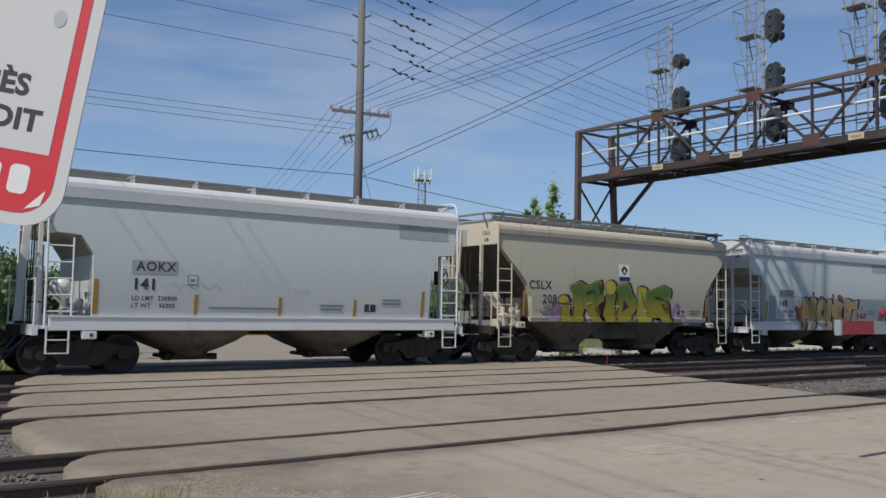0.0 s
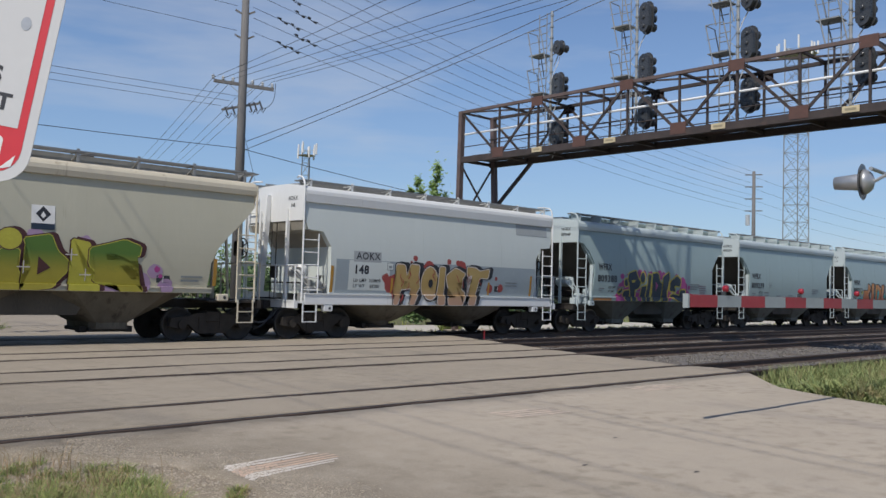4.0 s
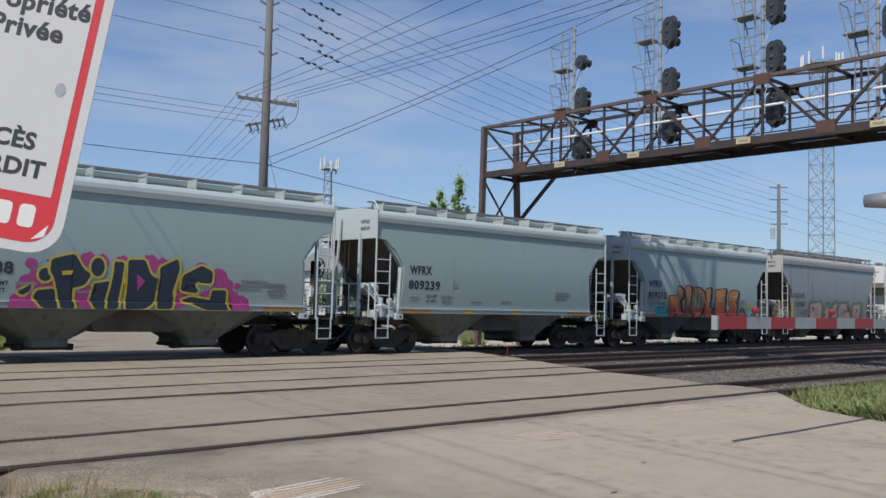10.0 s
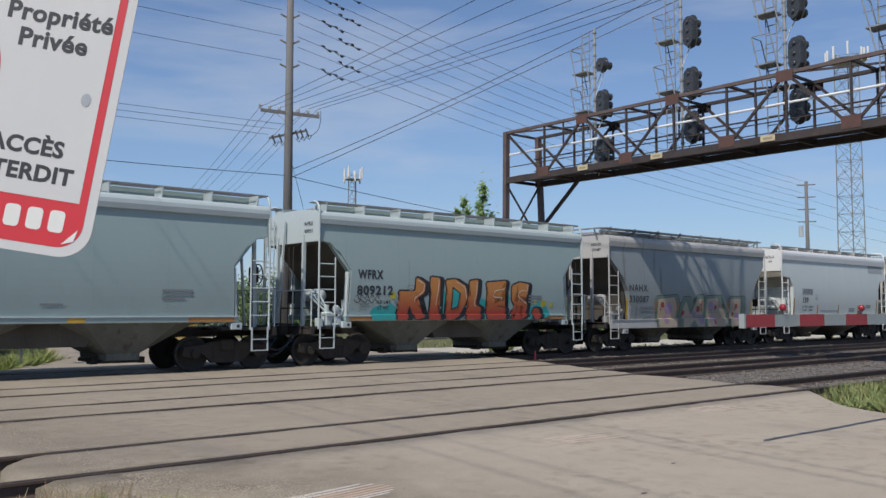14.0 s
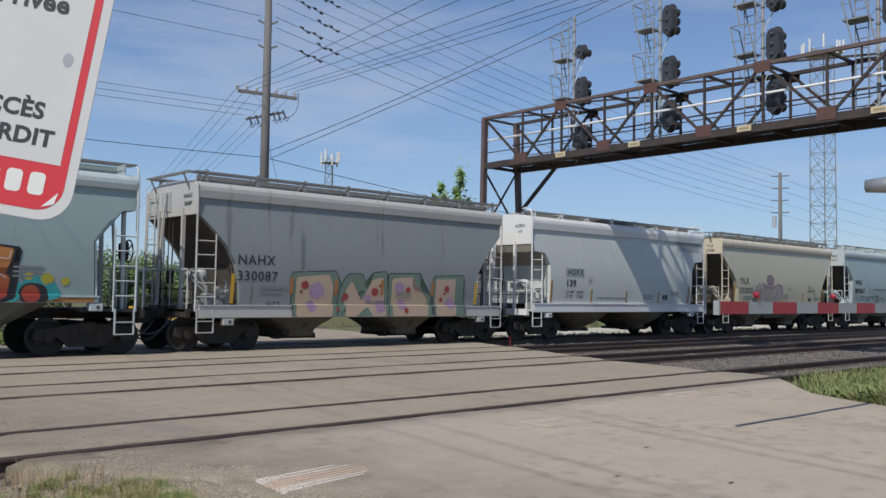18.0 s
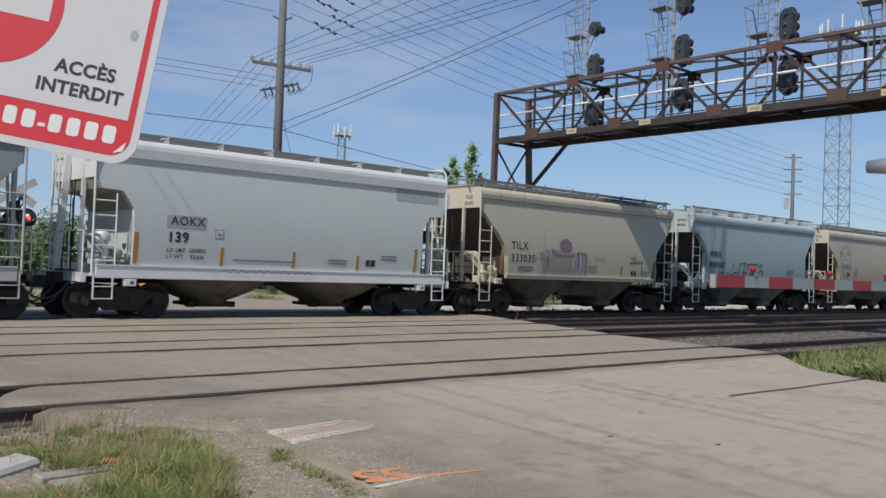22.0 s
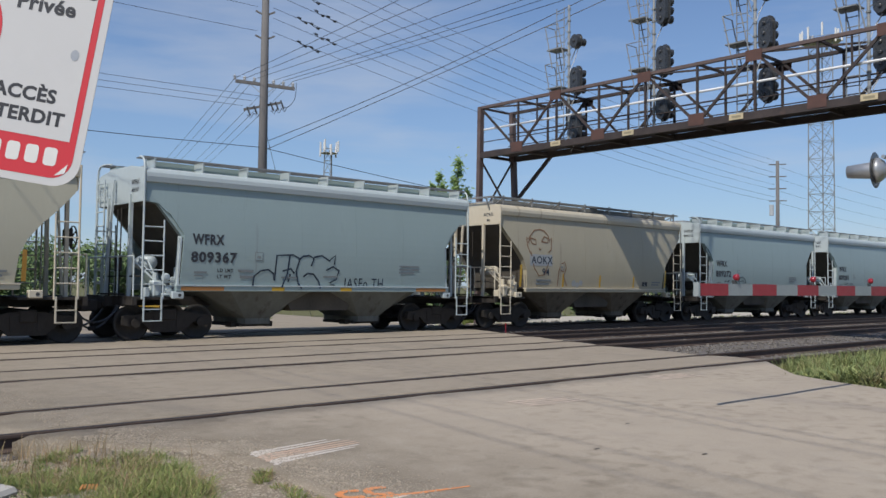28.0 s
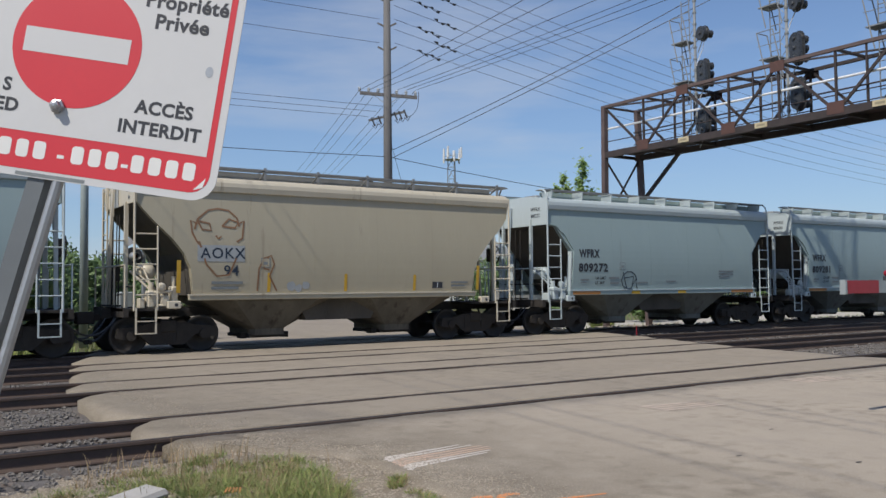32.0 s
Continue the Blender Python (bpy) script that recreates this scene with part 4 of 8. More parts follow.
def board_mesh(top, side):
    bm = bmesh.new()
    y0, z, L = side * 1.0, top + 0.56, BODY / 2
    for i in range(6):
        y = y0 + side * 0.085 * i
        bar((-L - 0.05, y, z), (L + 0.05, y, z), 0.014, 0.035, bm)
    for i in range(56):
        x = -L + BODY * i / 55
        bar((x, y0, z + 0.006), (x, y0 + side * 0.43, z + 0.006), 0.02, 0.02, bm)
    return bm


def bracket_mesh(kind, top, side):
    if kind == "rounded":
        pts = [(side * 1.42, top + 0.26), (side * 1.46, top + 0.55), (side * 0.96, top + 0.55), (side * 0.96, top + 0.34)]
        return prism(pts, "x", -0.02, 0.02)
    bm = bar((0, side * 1.40, top + 0.26), (0, side * 1.40, top + 0.62), 0.07, 0.03)
    bar((0, side * 0.98, top + 0.34), (0, side * 1.44, top + 0.545), 0.05, 0.03, bm)
    bar((0, side * 0.98, top + 0.545), (0, side * 1.44, top + 0.545), 0.05, 0.03, bm)
    return bm


def reservoir_mesh():
    L = BODY / 2
    bm = lathe([(0.05, -0.38), (0.17, -0.34), (0.20, -0.24), (0.20, 0.24), (0.17, 0.34), (0.05, 0.38)], 14,
               m=Matrix.Translation((-L + 0.45, -0.55, 1.98)) @ Matrix.Rotation(radians(90), 4, "X"))
    return bm


def valve_mesh():
    L = BODY / 2
    bm = box(-L + 0.30, -L + 0.56, -1.36, -1.08, 1.10, 1.52, bevel=0.04)
    box(-L + 0.60, -L + 0.80, -1.40, -1.16, 1.10, 1.40, bm, 0.03)
    tube((-L + 0.42, -1.22, 1.5), (-L + 0.42, -1.22, 1.72), 0.07, 10, bm)
    tube((-L + 0.70, -1.45, 1.25), (-L + 0.70, -1.1, 1.25), 0.09, 10, bm)
    box(-L + 0.86, -L + 1.02, -1.38, -1.1, 1.12, 1.62, bm, 0.03)
    box(-L + 0.12, -L + 0.26, -1.30, -1.06, 1.10, 1.34, bm, 0.02)
    tube((-L + 0.86, -1.40, 1.50), (-L + 0.30, -1.40, 1.44), 0.03, 8, bm)
    tube((-L + 0.95, -1.24, 1.6), (-L + 0.95, -1.24, 1.86), 0.05, 8, bm)
    tube((-L + 0.50, -1.42, 1.16), (-L + 1.1, -1.42, 1.16), 0.035, 8, bm)
    lathe([(0.06, 0), (0.11, 0.03), (0.11, 0.10), (0.06, 0.13)], 12, bm, Matrix.Translation((-L + 0.60, -1.36, 1.60)) @ Matrix.Rotation(radians(90), 4, "X"))
    return bm


def brake_wheel_mesh():
    """Hand brake wheel and its gear box on the trailing end."""
    x = BODY / 2 + 0.16
    bm = bmesh.new()
    ring = [(x + 0.10, -0.55 + 0.28 * math.cos(a * math.tau / 20), 2.55 + 0.28 * math.sin(a * math.tau / 20)) for a in range(21)]
    sweep(ring, 0.018, 6, bm)
    for a in range(5):
        q = a * math.tau / 5
        tube((x + 0.07, -0.55, 2.55), (x + 0.10, -0.55 + 0.27 * math.cos(q), 2.55 + 0.27 * math.sin(q)), 0.016, 5, bm)
    box(x - 0.10, x + 0.05, -0.73, -0.37, 2.33, 2.75, bm, 0.03)
    tube((x - 0.02, -0.55, 2.35), (x - 0.02, -0.50, 1.15), 0.02, 6, bm)
    return bm


def retainer_mesh():
    """Thin pipes and a rod that run down the leading end, and a cross step."""
    x = -BODY / 2 - 0.10
    bm = bmesh.new()
    for y, r in ((-0.20, 0.018), (0.05, 0.014), (0.45, 0.02)):
        tube((x, y, 1.1), (x + 0.03, y, 3.4), r, 6, bm)
    box(x - 0.24, x - 0.02, -0.62, 0.62, 1.14, 1.18, bm)
    box(x - 0.10, x + 0.02, -0.34, -0.10, 1.75, 2.15, bm, 0.02)
    tube((x + 0.05, -1.45, 1.62), (x + 0.05, 1.45, 1.62), 0.018, 6, bm)
    return bm


def pipe_mesh():
    L = BODY / 2
    bm = bmesh.new()
    pts = [(-L + 0.42, -1.22, 1.62), (-L + 0.30, -1.0, 2.05), (-L + 0.20, -0.7, 2.1)]
    for a, b in zip(pts, pts[1:]):
        tube(a, b, 0.025, 6, bm)
    tube((-L + 0.0, -0.9, 2.0), (-L + 0.62, -1.3, 1.3), 0.03, 6, bm)
    tube((-L + 0.12, -0.9, 2.0), (-L + 0.78, -1.3, 1.3), 0.022, 6, bm)
    return bm


def write_on(car, kind, text, x, z, size, material=M_BLACK, bold=0.012, name="lettering", off=0.010, wide=1.0):
    """Lettering laid on the curved side; x is where it begins."""
    top = KINDS[kind]["eave"]
    bm = letters(text, size, bold, "LEFT", gap=1.13)
    for v in bm.verts:
        xx, zz = v.co.x * wide + x, v.co.y + z
        v.co = (xx, -bulge(zz, top) - off, zz)
    return part(name, bm, material, car)


def skin(kind, z):
    """How far out the paint lies at height z: on the side sheet, or over the edge of the sill."""
    k = KINDS[kind]
    return max(bulge(z, k["eave"]), 1.612 if z < k["sill"][1] + 0.03 else 0)


def cut_levels(bm, kind, step=0.15):
    zs = [v.co.z for v in bm.verts]
    for z in (KINDS[kind]["sill"][1] + 0.025, KINDS[kind]["sill"][1] + 0.045):
        if min(zs) < z < max(zs):
            bmesh.ops.bisect_plane(bm, geom=bm.verts[:] + bm.edges[:] + bm.faces[:], plane_co=(0, 0, z), plane_no=(0, 0, 1))
    z = min(zs) + step
    while z < max(zs):
        bmesh.ops.bisect_plane(bm, geom=bm.verts[:] + bm.edges[:] + bm.faces[:], plane_co=(0, 0, z), plane_no=(0, 0, 1))
        z += step


def grown(pts, d):
    """An outline moved outwards by d."""
    n = len(pts)
    turn = sum(pts[i][0] * pts[(i + 1) % n][1] - pts[(i + 1) % n][0] * pts[i][1] for i in range(n))
    out = []
    for i in range(n):
        p, q, r = Vector(pts[i - 1]), Vector(pts[i]), Vector(pts[(i + 1) % n])
        a, b = (q - p).normalized(), (r - q).normalized()
        na, nb = Vector((a.y, -a.x)), Vector((b.y, -b.x))
        m = na + nb
        m = m / max(0.35, m.length_squared / 2) if m.length > 1e-4 else na
        out.append(tuple(q + m * d * (1 if turn > 0 else -1)))
    return out


def eased(pts):
    """Corners cut once, so that drawn curves run round."""
    out = []
    for p, q in zip(pts, pts[1:] + pts[:1]):
        p, q = Vector(p), Vector(q)
        u = min(0.16, 0.05 / max(0.01, (q - p).length))
        out += [tuple(p.lerp(q, u)), tuple(p.lerp(q, 1 - u))]
    return out


def oval(x, z, rx, rz, n=16):
    return [(x + rx * math.cos(a * math.tau / n), z + rz * math.sin(a * math.tau / n)) for a in range(n)]


def moved(pts, dx, dz):
    return [(x + dx, z + dz) for x, z in pts]


def daub(car, kind, pts, material, off, name, parent=None):
    """One flat painted shape laid on the curved side."""
    bm = bmesh.new()
    lowest = KINDS[kind]["sill"][0] + 0.012
    bm.faces.new([bm.verts.new((x, 0, max(z, lowest))) for x, z in pts])
    bmesh.ops.triangulate(bm, faces=bm.faces[:])
    cut_levels(bm, kind)
    for v in bm.verts:
        v.co.y = -skin(kind, v.co.z) - off
    return part(name, bm, material, parent or car)


def piece(car, kind, shapes, line, edge, fill, shade=None, drop=(0.0, 0.0), inner=None, lift=0.012):
    """A painted word: each letter with its outline, an offset shade behind it and its fill. A shape may bring a fill of its own."""
    for n, shape in enumerate(shapes):
        pts, own = shape if isinstance(shape[1], bpy.types.Material) else (shape, fill)
        pts = eased(pts) if len(pts) < 16 else pts
        off = lift + 0.0012 * n
        base = daub(car, kind, grown(pts, edge), line, off, "graffiti_letter")
        if shade:
            daub(car, kind, moved(grown(pts, edge), *drop), shade, lift - 0.004 + 0.0003 * n, "letter_shade", base)
        if inner:
            daub(car, kind, grown(pts, edge * 0.45), inner, off + 0.0004, "letter_edge", base)
        daub(car, kind, pts, own, off + 0.0008, "letter_fill", base)


def blobs(car, kind, spots, material, off=0.007, name="graffiti_splash"):
    """Round splashes of paint: (x, z, radius)."""
    rd = random.Random(3)
    for order, (x, z, r) in enumerate(spots):
        bm = bmesh.new()
        k = 14
        c = bm.verts.new((x, 0, z))
        ring = [bm.verts.new((x + r * rd.uniform(0.8, 1.1) * math.cos(a * math.tau / k), 0, z + r * rd.uniform(0.8, 1.1) * math.sin(a * math.tau / k))) for a in range(k)]
        for a in range(k):
            bm.faces.new((c, ring[a], ring[(a + 1) % k]))
        for v in bm.verts:
            v.co.z = max(v.co.z, KINDS[kind]["sill"][0] + 0.012)
        cut_levels(bm, kind)
        for v in bm.verts:
            v.co.y = -skin(kind, v.co.z) - off - 0.0002 * order
        part(name, bm, material, car)


def stroke(car, kind, lines, width, material, off=0.011, name="graffiti_tag"):
    """A drawn line of paint through points (x, z)."""
    for pts in lines:
        bm = bmesh.new()
        left, right = [], []
        for i, (x, z) in enumerate(pts):
            p, q = Vector(pts[max(i - 1, 0)]), Vector(pts[min(i + 1, len(pts) - 1)])
            d = (q - p).normalized() if (q - p).length > 1e-5 else Vector((1, 0))
            for side, row in ((-1, right), (1, left)):
                xx, zz = x - d.y * side * width / 2, z + d.x * side * width / 2
                row.append(bm.verts.new((xx, -skin(kind, zz) - off, zz)))
        for i in range(len(pts) - 1):
            bm.faces.new((left[i], left[i + 1], right[i + 1], right[i]))
        part(name, bm, material, car)


def small_bars(car, kind, rows, material=M_DARKGREY, off=0.009):
    """Small writing that cannot be read, a bar to a line: (x, z, length, height)."""
    top = KINDS[kind]["eave"]
    for x, z, ln, h in rows:
        put("data_bar", (kind, x, z), lambda: patch(top, x, x + ln, z, z + h, off), material, car)


def spraycan(name, c, d=None, fade=None):
    """Spray paint; fade: a second colour and the heights between which the one passes into the other."""
    m = mat(name, c, d or tuple(x * 0.75 for x in c), 2.2, 0.5, fine=18)
    if fade:
        second, za, zb = fade
        n, l = m.node_tree.nodes, m.node_tree.links
        p = n["Principled BSDF"]
        first = p.inputs["Base Color"].links[0].from_socket
        sep = n.new("ShaderNodeSeparateXYZ")
        l.new(n.new("ShaderNodeTexCoord").outputs["Object"], sep.inputs[0])
        r = n.new("ShaderNodeMapRange")
        r.inputs["From Min"].default_value, r.inputs["From Max"].default_value = zb, za
        l.new(sep.outputs["Z"], r.inputs["Value"])
        x = n.new("ShaderNodeMixRGB")
        x.inputs["Color2"].default_value = (*second, 1)
        l.new(r.outputs["Result"], x.inputs["Fac"])
        l.new(first, x.inputs["Color1"])
        l.new(x.outputs["Color"], p.inputs["Base Color"])
    return m


G_YEL = spraycan("yellow_green_spray", (0.36, 0.30, 0.03), (0.28, 0.245, 0.03), ((0.075, 0.15, 0.02), 2.20, 1.72))
G_MAR = spraycan("maroon_spray", (0.075, 0.022, 0.022))
G_ORA = spraycan("orange_spray", (0.52, 0.24, 0.06), (0.46, 0.17, 0.05), ((0.33, 0.05, 0.03), 1.45, 2.2))
G_OCH = spraycan("ochre_spray", (0.34, 0.20, 0.06), (0.36, 0.13, 0.05))
G_NAVY = spraycan("navy_spray", (0.02, 0.035, 0.06))
G_BLK = spraycan("black_spray", (0.025, 0.025, 0.03))
G_PUR = spraycan("magenta_spray", (0.42, 0.06, 0.24))
G_LIL = spraycan("lilac_spray", (0.40, 0.27, 0.40))
G_TEAL = spraycan("teal_spray", (0.04, 0.36, 0.36))
G_PINK = spraycan("pink_spray", (0.47, 0.33, 0.30), (0.44, 0.36, 0.22))
G_SMK = spraycan("smoky_purple_spray", (0.24, 0.20, 0.22))
G_GRN = spraycan("dull_green_spray", (0.17, 0.24, 0.19))
G_RED = spraycan("dark_red_spray", (0.34, 0.06, 0.05))
G_BRN = spraycan("brown_spray", (0.28, 0.15, 0.075))
G_WHT = spraycan("pinkish_white_spray", (0.66, 0.60, 0.56))
G_GLD = spraycan("old_gold_spray", (0.42, 0.31, 0.11), (0.34, 0.22, 0.08), ((0.40, 0.24, 0.16), 1.15, 1.55))
G_LIM = spraycan("lime_to_amber_spray", (0.50, 0.46, 0.05), (0.48, 0.33, 0.05))
G_HAZ = spraycan("grey_lilac_haze_spray", (0.33, 0.30, 0.31))
G_MAR2 = spraycan("faded_plum_spray", (0.25, 0.15, 0.17))
G_BAND = spraycan("blue_grey_overpaint", (0.30, 0.345, 0.365), (0.26, 0.30, 0.32))
G_OLD = spraycan("olive_grey_overpaint", (0.31, 0.295, 0.235), (0.27, 0.255, 0.205))
G_LEM = spraycan("lemon_spray", (0.47, 0.43, 0.05))


def marks(car, kind, code, number, dark=M_BLACK):
    """Reporting mark, number and small data, as they are set on each kind of car."""
    L = BODY / 2
    if kind == "rounded":
        if code:
            write_on(car, kind, code, -L + 1.24, 2.48, 0.36, dark, 0.014, wide=0.80)
        if number:
            write_on(car, kind, number, -L + 1.20, 2.02, 0.36, dark, 0.014, wide=1.08)
        if number:
            write_on(car, kind, "LD LMT", -L + 1.95, 1.76, 0.125, dark, 0.004)
            write_on(car, kind, "LT WT", -L + 1.95, 1.60, 0.125, dark, 0.004)
        small_bars(car, kind, [(-L + 2.56, 1.765, 0.46, 0.075), (-L + 2.62, 1.605, 0.40, 0.075), (-L + 1.3, 1.72, 0.35, 0.05), (-L + 1.3, 1.64, 0.25, 0.03), (2.6, 2.02, 0.8, 0.05), (2.6, 1.92, 0.8, 0.05),
                               (2.6, 1.82, 0.6, 0.05), (-1.6, 1.62, 0.5, 0.05), (-0.2, 1.66, 0.5, 0.05)])
    elif kind == "flared":
        if code:
            write_on(car, kind, code, -L + 1.84, 2.38, 0.30, M_BLACK, 0.005)
        if number:
            write_on(car, kind, number, -L + 1.76, 1.95, 0.35, M_BLACK, 0.014)
            write_on(car, kind, "LD LMT  220800", -L + 1.76, 1.70, 0.135, M_BLACK, 0.003)
            write_on(car, kind, "LT WT    55200", -L + 1.76, 1.53, 0.135, M_BLACK, 0.003)
        part("mark_patch", patch(KINDS[kind]["eave"], -L + 1.74, -L + 2.80, 2.30, 2.62, 0.004), M_PATCH, car)
        part("roof_patch", patch(KINDS[kind]["eave"], L - 1.95, L - 0.25, 3.55, 3.97, 0.004), M_PATCH, car, "darker repainted patch")
        small_bars(car, kind, [(-1.9, 1.52, 1.9, 0.045), (1.1, 1.62, 0.7, 0.05), (1.1, 1.52, 0.65, 0.05),
                               (3.0, 1.80, 0.6, 0.045), (3.0, 1.70, 0.6, 0.045)])
        part("data_panel", patch(KINDS[kind]["eave"], 2.45, 2.80, 1.50, 1.70, 0.005), M_BLACK, car)
    else:
        at = {"CSLX": 1.15, "TILX": 1.42, "NAHX": 1.08, "AOKX": 1.50}.get(code, 1.72)
        if code:
            write_on(car, kind, code, -L + at, 2.30, 0.37, dark, 0.004)
        if number:
            write_on(car, kind, number, -L + at + (0.58 if len(number) < 4 else 0.0), 1.87, 0.37, dark, 0.004)
        small_bars(car, kind, [(-L + 1.78, 1.66, 0.8, 0.07), (-L + 1.78, 1.53, 0.7, 0.07), (3.4, 1.66, 0.6, 0.05), (3.4, 1.56, 0.5, 0.05)])
        part("data_panel", patch(KINDS[kind]["eave"], 2.75, 3.10, 1.52, 1.70, 0.005), M_BLACK, car)
    eave = KINDS[kind]["eave"]
    frame_box = part("data_box", patch(eave, -2.45, -2.2, 2.08, 2.32, 0.005), M_DARKGREY, car)
    part("box_field", patch(eave, -2.43, -2.22, 2.10, 2.30, 0.008), KINDS[kind]["paint"], frame_box)
    part("box_mark", patch(eave, -2.38, -2.27, 2.15, 2.22, 0.010), M_DARKGREY, frame_box)
    if kind != "rounded":
        part("panel_line", patch(eave, 2.60, 2.615, 1.53, 1.68, 0.010) if kind == "flared" else patch(eave, 2.915, 2.93, 1.53, 1.69, 0.010), M_WHITE, car)
    if not number:
        return
    for text, size, drop in ((code, 0.17, 0.0), (number, 0.15, 0.2)):
        bm = letters(text, size, 0.002, "CENTER")
        for v in bm.verts:
            v.co = (-L - 0.043, -0.95 - v.co.x, KINDS[kind]["eave"] - 0.1 - drop + v.co.y)
        part("end_lettering", bm, dark, car)


CARS = []


def add_car(kind, label):
    car = build_car(kind, label)
    car["start"] = FIRST + PITCH * len(CARS) + BODY / 2
    car.matrix_basis = pose(car["start"], YT, 0)
    CARS.append(car)
    return car


H = BODY / 2
c = add_car("rounded", "blue-grey covered hopper car leading past the crossing")
marks(c, "rounded", "", "")

c = add_car("flared", "pale grey covered hopper car with white sill and faint scrawls")
marks(c, "flared", "AOKX", "141")
stroke(c, "flared", [[(-2.9 + 0.13 * i, 2.05 + 0.10 * math.sin(i * 2.3)) for i in range(11)], [(0.35 + 0.06 * i, 1.98 + 0.04 * math.sin(i * 2.0)) for i in range(8)]], 0.018, M_PATCH)

c = add_car("cream", "dirty cream covered hopper car with yellow-green graffiti")
marks(c, "cream", "CSLX", "208")
blobs(c, "cream", [(-3.3, 1.5, 0.30), (-3.05, 1.95, 0.2), (-2.7, 1.5, 0.3), (-2.2, 1.45, 0.3), (2.3, 1.5, 0.32), (2.7, 1.8, 0.2), (3.0, 1.45, 0.2), (1.6, 1.5, 0.3), (0.9, 2.35, 0.25), (-0.2, 2.45, 0.25), (-1.9, 2.2, 0.3)], G_LIL)
blobs(c, "cream", [(-3.25, 1.85, 0.10), (-3.05, 1.68, 0.09), (-3.35, 1.62, 0.08), (2.75, 1.85, 0.08), (2.85, 1.68, 0.06)], G_PUR, 0.010)
piece(c, "cream", [
    ([(-3.08, 1.98), (-2.94, 2.10), (-2.74, 2.08), (-2.63, 1.92), (-3.05, 1.88)], G_LEM),
    [(-2.92, 1.78), (-2.54, 1.79), (-2.62, 1.54), (-2.40, 1.37), (-2.40, 1.25), (-3.00, 1.25), (-2.88, 1.58)],
    [(-2.61, 2.41), (-2.30, 2.49), (-2.21, 2.58), (-1.91, 2.46), (-1.93, 1.97), (-1.96, 1.67), (-2.05, 1.25), (-2.40, 1.25), (-2.35, 1.81), (-2.48, 1.95), (-2.39, 2.13)],
    [(-1.91, 2.44), (-1.61, 2.43), (-1.58, 2.53), (-1.19, 2.63), (-1.23, 2.22), (-1.53, 2.01), (-1.19, 2.08), (-1.02, 2.03), (-1.47, 1.73), (-1.12, 1.25), (-1.55, 1.25), (-1.72, 1.68), (-1.92, 1.73), (-1.90, 2.19)],
    [(-0.95, 2.18), (-0.51, 2.20), (-0.56, 1.78), (-0.40, 1.47), (-0.51, 1.25), (-0.95, 1.25), (-1.01, 1.61), (-0.88, 1.91)],
    (oval(-0.74, 2.42, 0.24, 0.22), G_LEM),
    [(-0.45, 2.45), (0.15, 2.57), (0.31, 2.19), (0.58, 1.96), (0.55, 1.73), (0.22, 1.36), (-0.15, 1.25), (-0.47, 1.25), (-0.25, 1.78), (-0.35, 2.17)],
    ([(0.62, 2.49), (1.06, 2.41), (1.00, 1.90), (0.93, 1.65), (1.28, 1.61), (1.29, 1.25), (0.59, 1.25), (0.65, 1.89)], G_LEM),
    [(1.05, 2.30), (1.53, 2.43), (1.89, 2.54), (2.31, 2.40), (2.27, 2.14), (1.46, 2.22), (1.36, 2.06), (1.50, 1.90), (2.19, 1.93), (2.37, 1.25), (1.86, 1.25), (1.66, 1.49), (1.16, 1.51), (1.24, 1.74), (1.04, 1.90)],
], G_MAR, 0.045, G_YEL, G_MAR, (0.10, 0.02), G_LEM)
daub(c, "cream", [(-0.11, 2.05), (0.17, 1.80), (-0.12, 1.63)], G_MAR, 0.024, "letter_counter")
daub(c, "cream", [(-1.88, 2.25), (-1.50, 2.33), (-1.62, 2.22), (-1.87, 2.14)], G_MAR, 0.026, "letter_counter")
daub(c, "cream", [(-1.88, 1.90), (-1.55, 1.96), (-1.62, 1.86), (-1.88, 1.80)], G_LEM, 0.026, "letter_glint")
for x, z in ((-2.48, 1.80), (-1.75, 1.38), (-0.42, 1.80), (0.62, 2.12), (0.97, 1.66)):
    stroke(c, "cream", [[(x - 0.14, z), (x + 0.14, z)], [(x, z - 0.14), (x, z + 0.14)]], 0.022, G_WHT, 0.028, "sparkle")
stroke(c, "cream", [[(-3.75 + 0.09 * i, 1.80 + 0.13 * math.sin(i * 2.1)) for i in range(9)], [(-3.85 + 0.10 * i, 1.55 + 0.08 * math.cos(i * 1.7)) for i in range(10)]], 0.03, G_MAR, 0.012)
part("emblem", patch(KINDS["cream"]["eave"], -0.3, 0.22, 2.72, 3.22, 0.006), M_WHITE, c, "white square emblem sticker")
part("emblem_band", patch(KINDS["cream"]["eave"], -0.3, 0.22, 2.66, 2.80, 0.009), G_NAVY, c)
daub(c, "cream", [(-0.04, 2.84), (0.13, 3.02), (-0.04, 3.20), (-0.21, 3.02)], G_BLK, 0.012, "emblem_device")
daub(c, "cream", [(-0.10, 2.98), (-0.04, 3.08), (0.02, 2.98), (-0.04, 2.92)], M_WHITE, 0.014, "emblem_device")

c = add_car("flared", "pale grey covered hopper car with ochre and red graffiti")
marks(c, "flared", "AOKX", "148")
blobs(c, "flared", [(-2.2, 1.65, 0.32), (-2.5, 1.85, 0.14), (-1.3, 2.5, 0.10), (-1.45, 2.36, 0.06), (0.2, 2.45, 0.10), (0.15, 2.3, 0.07), (-0.7, 2.25, 0.22), (0.8, 2.3, 0.22), (0.6, 2.42, 0.10), (2.2, 1.6, 0.16), (2.75, 1.62, 0.15), (2.5, 1.95, 0.07), (-2.0, 1.3, 0.25)], G_RED)
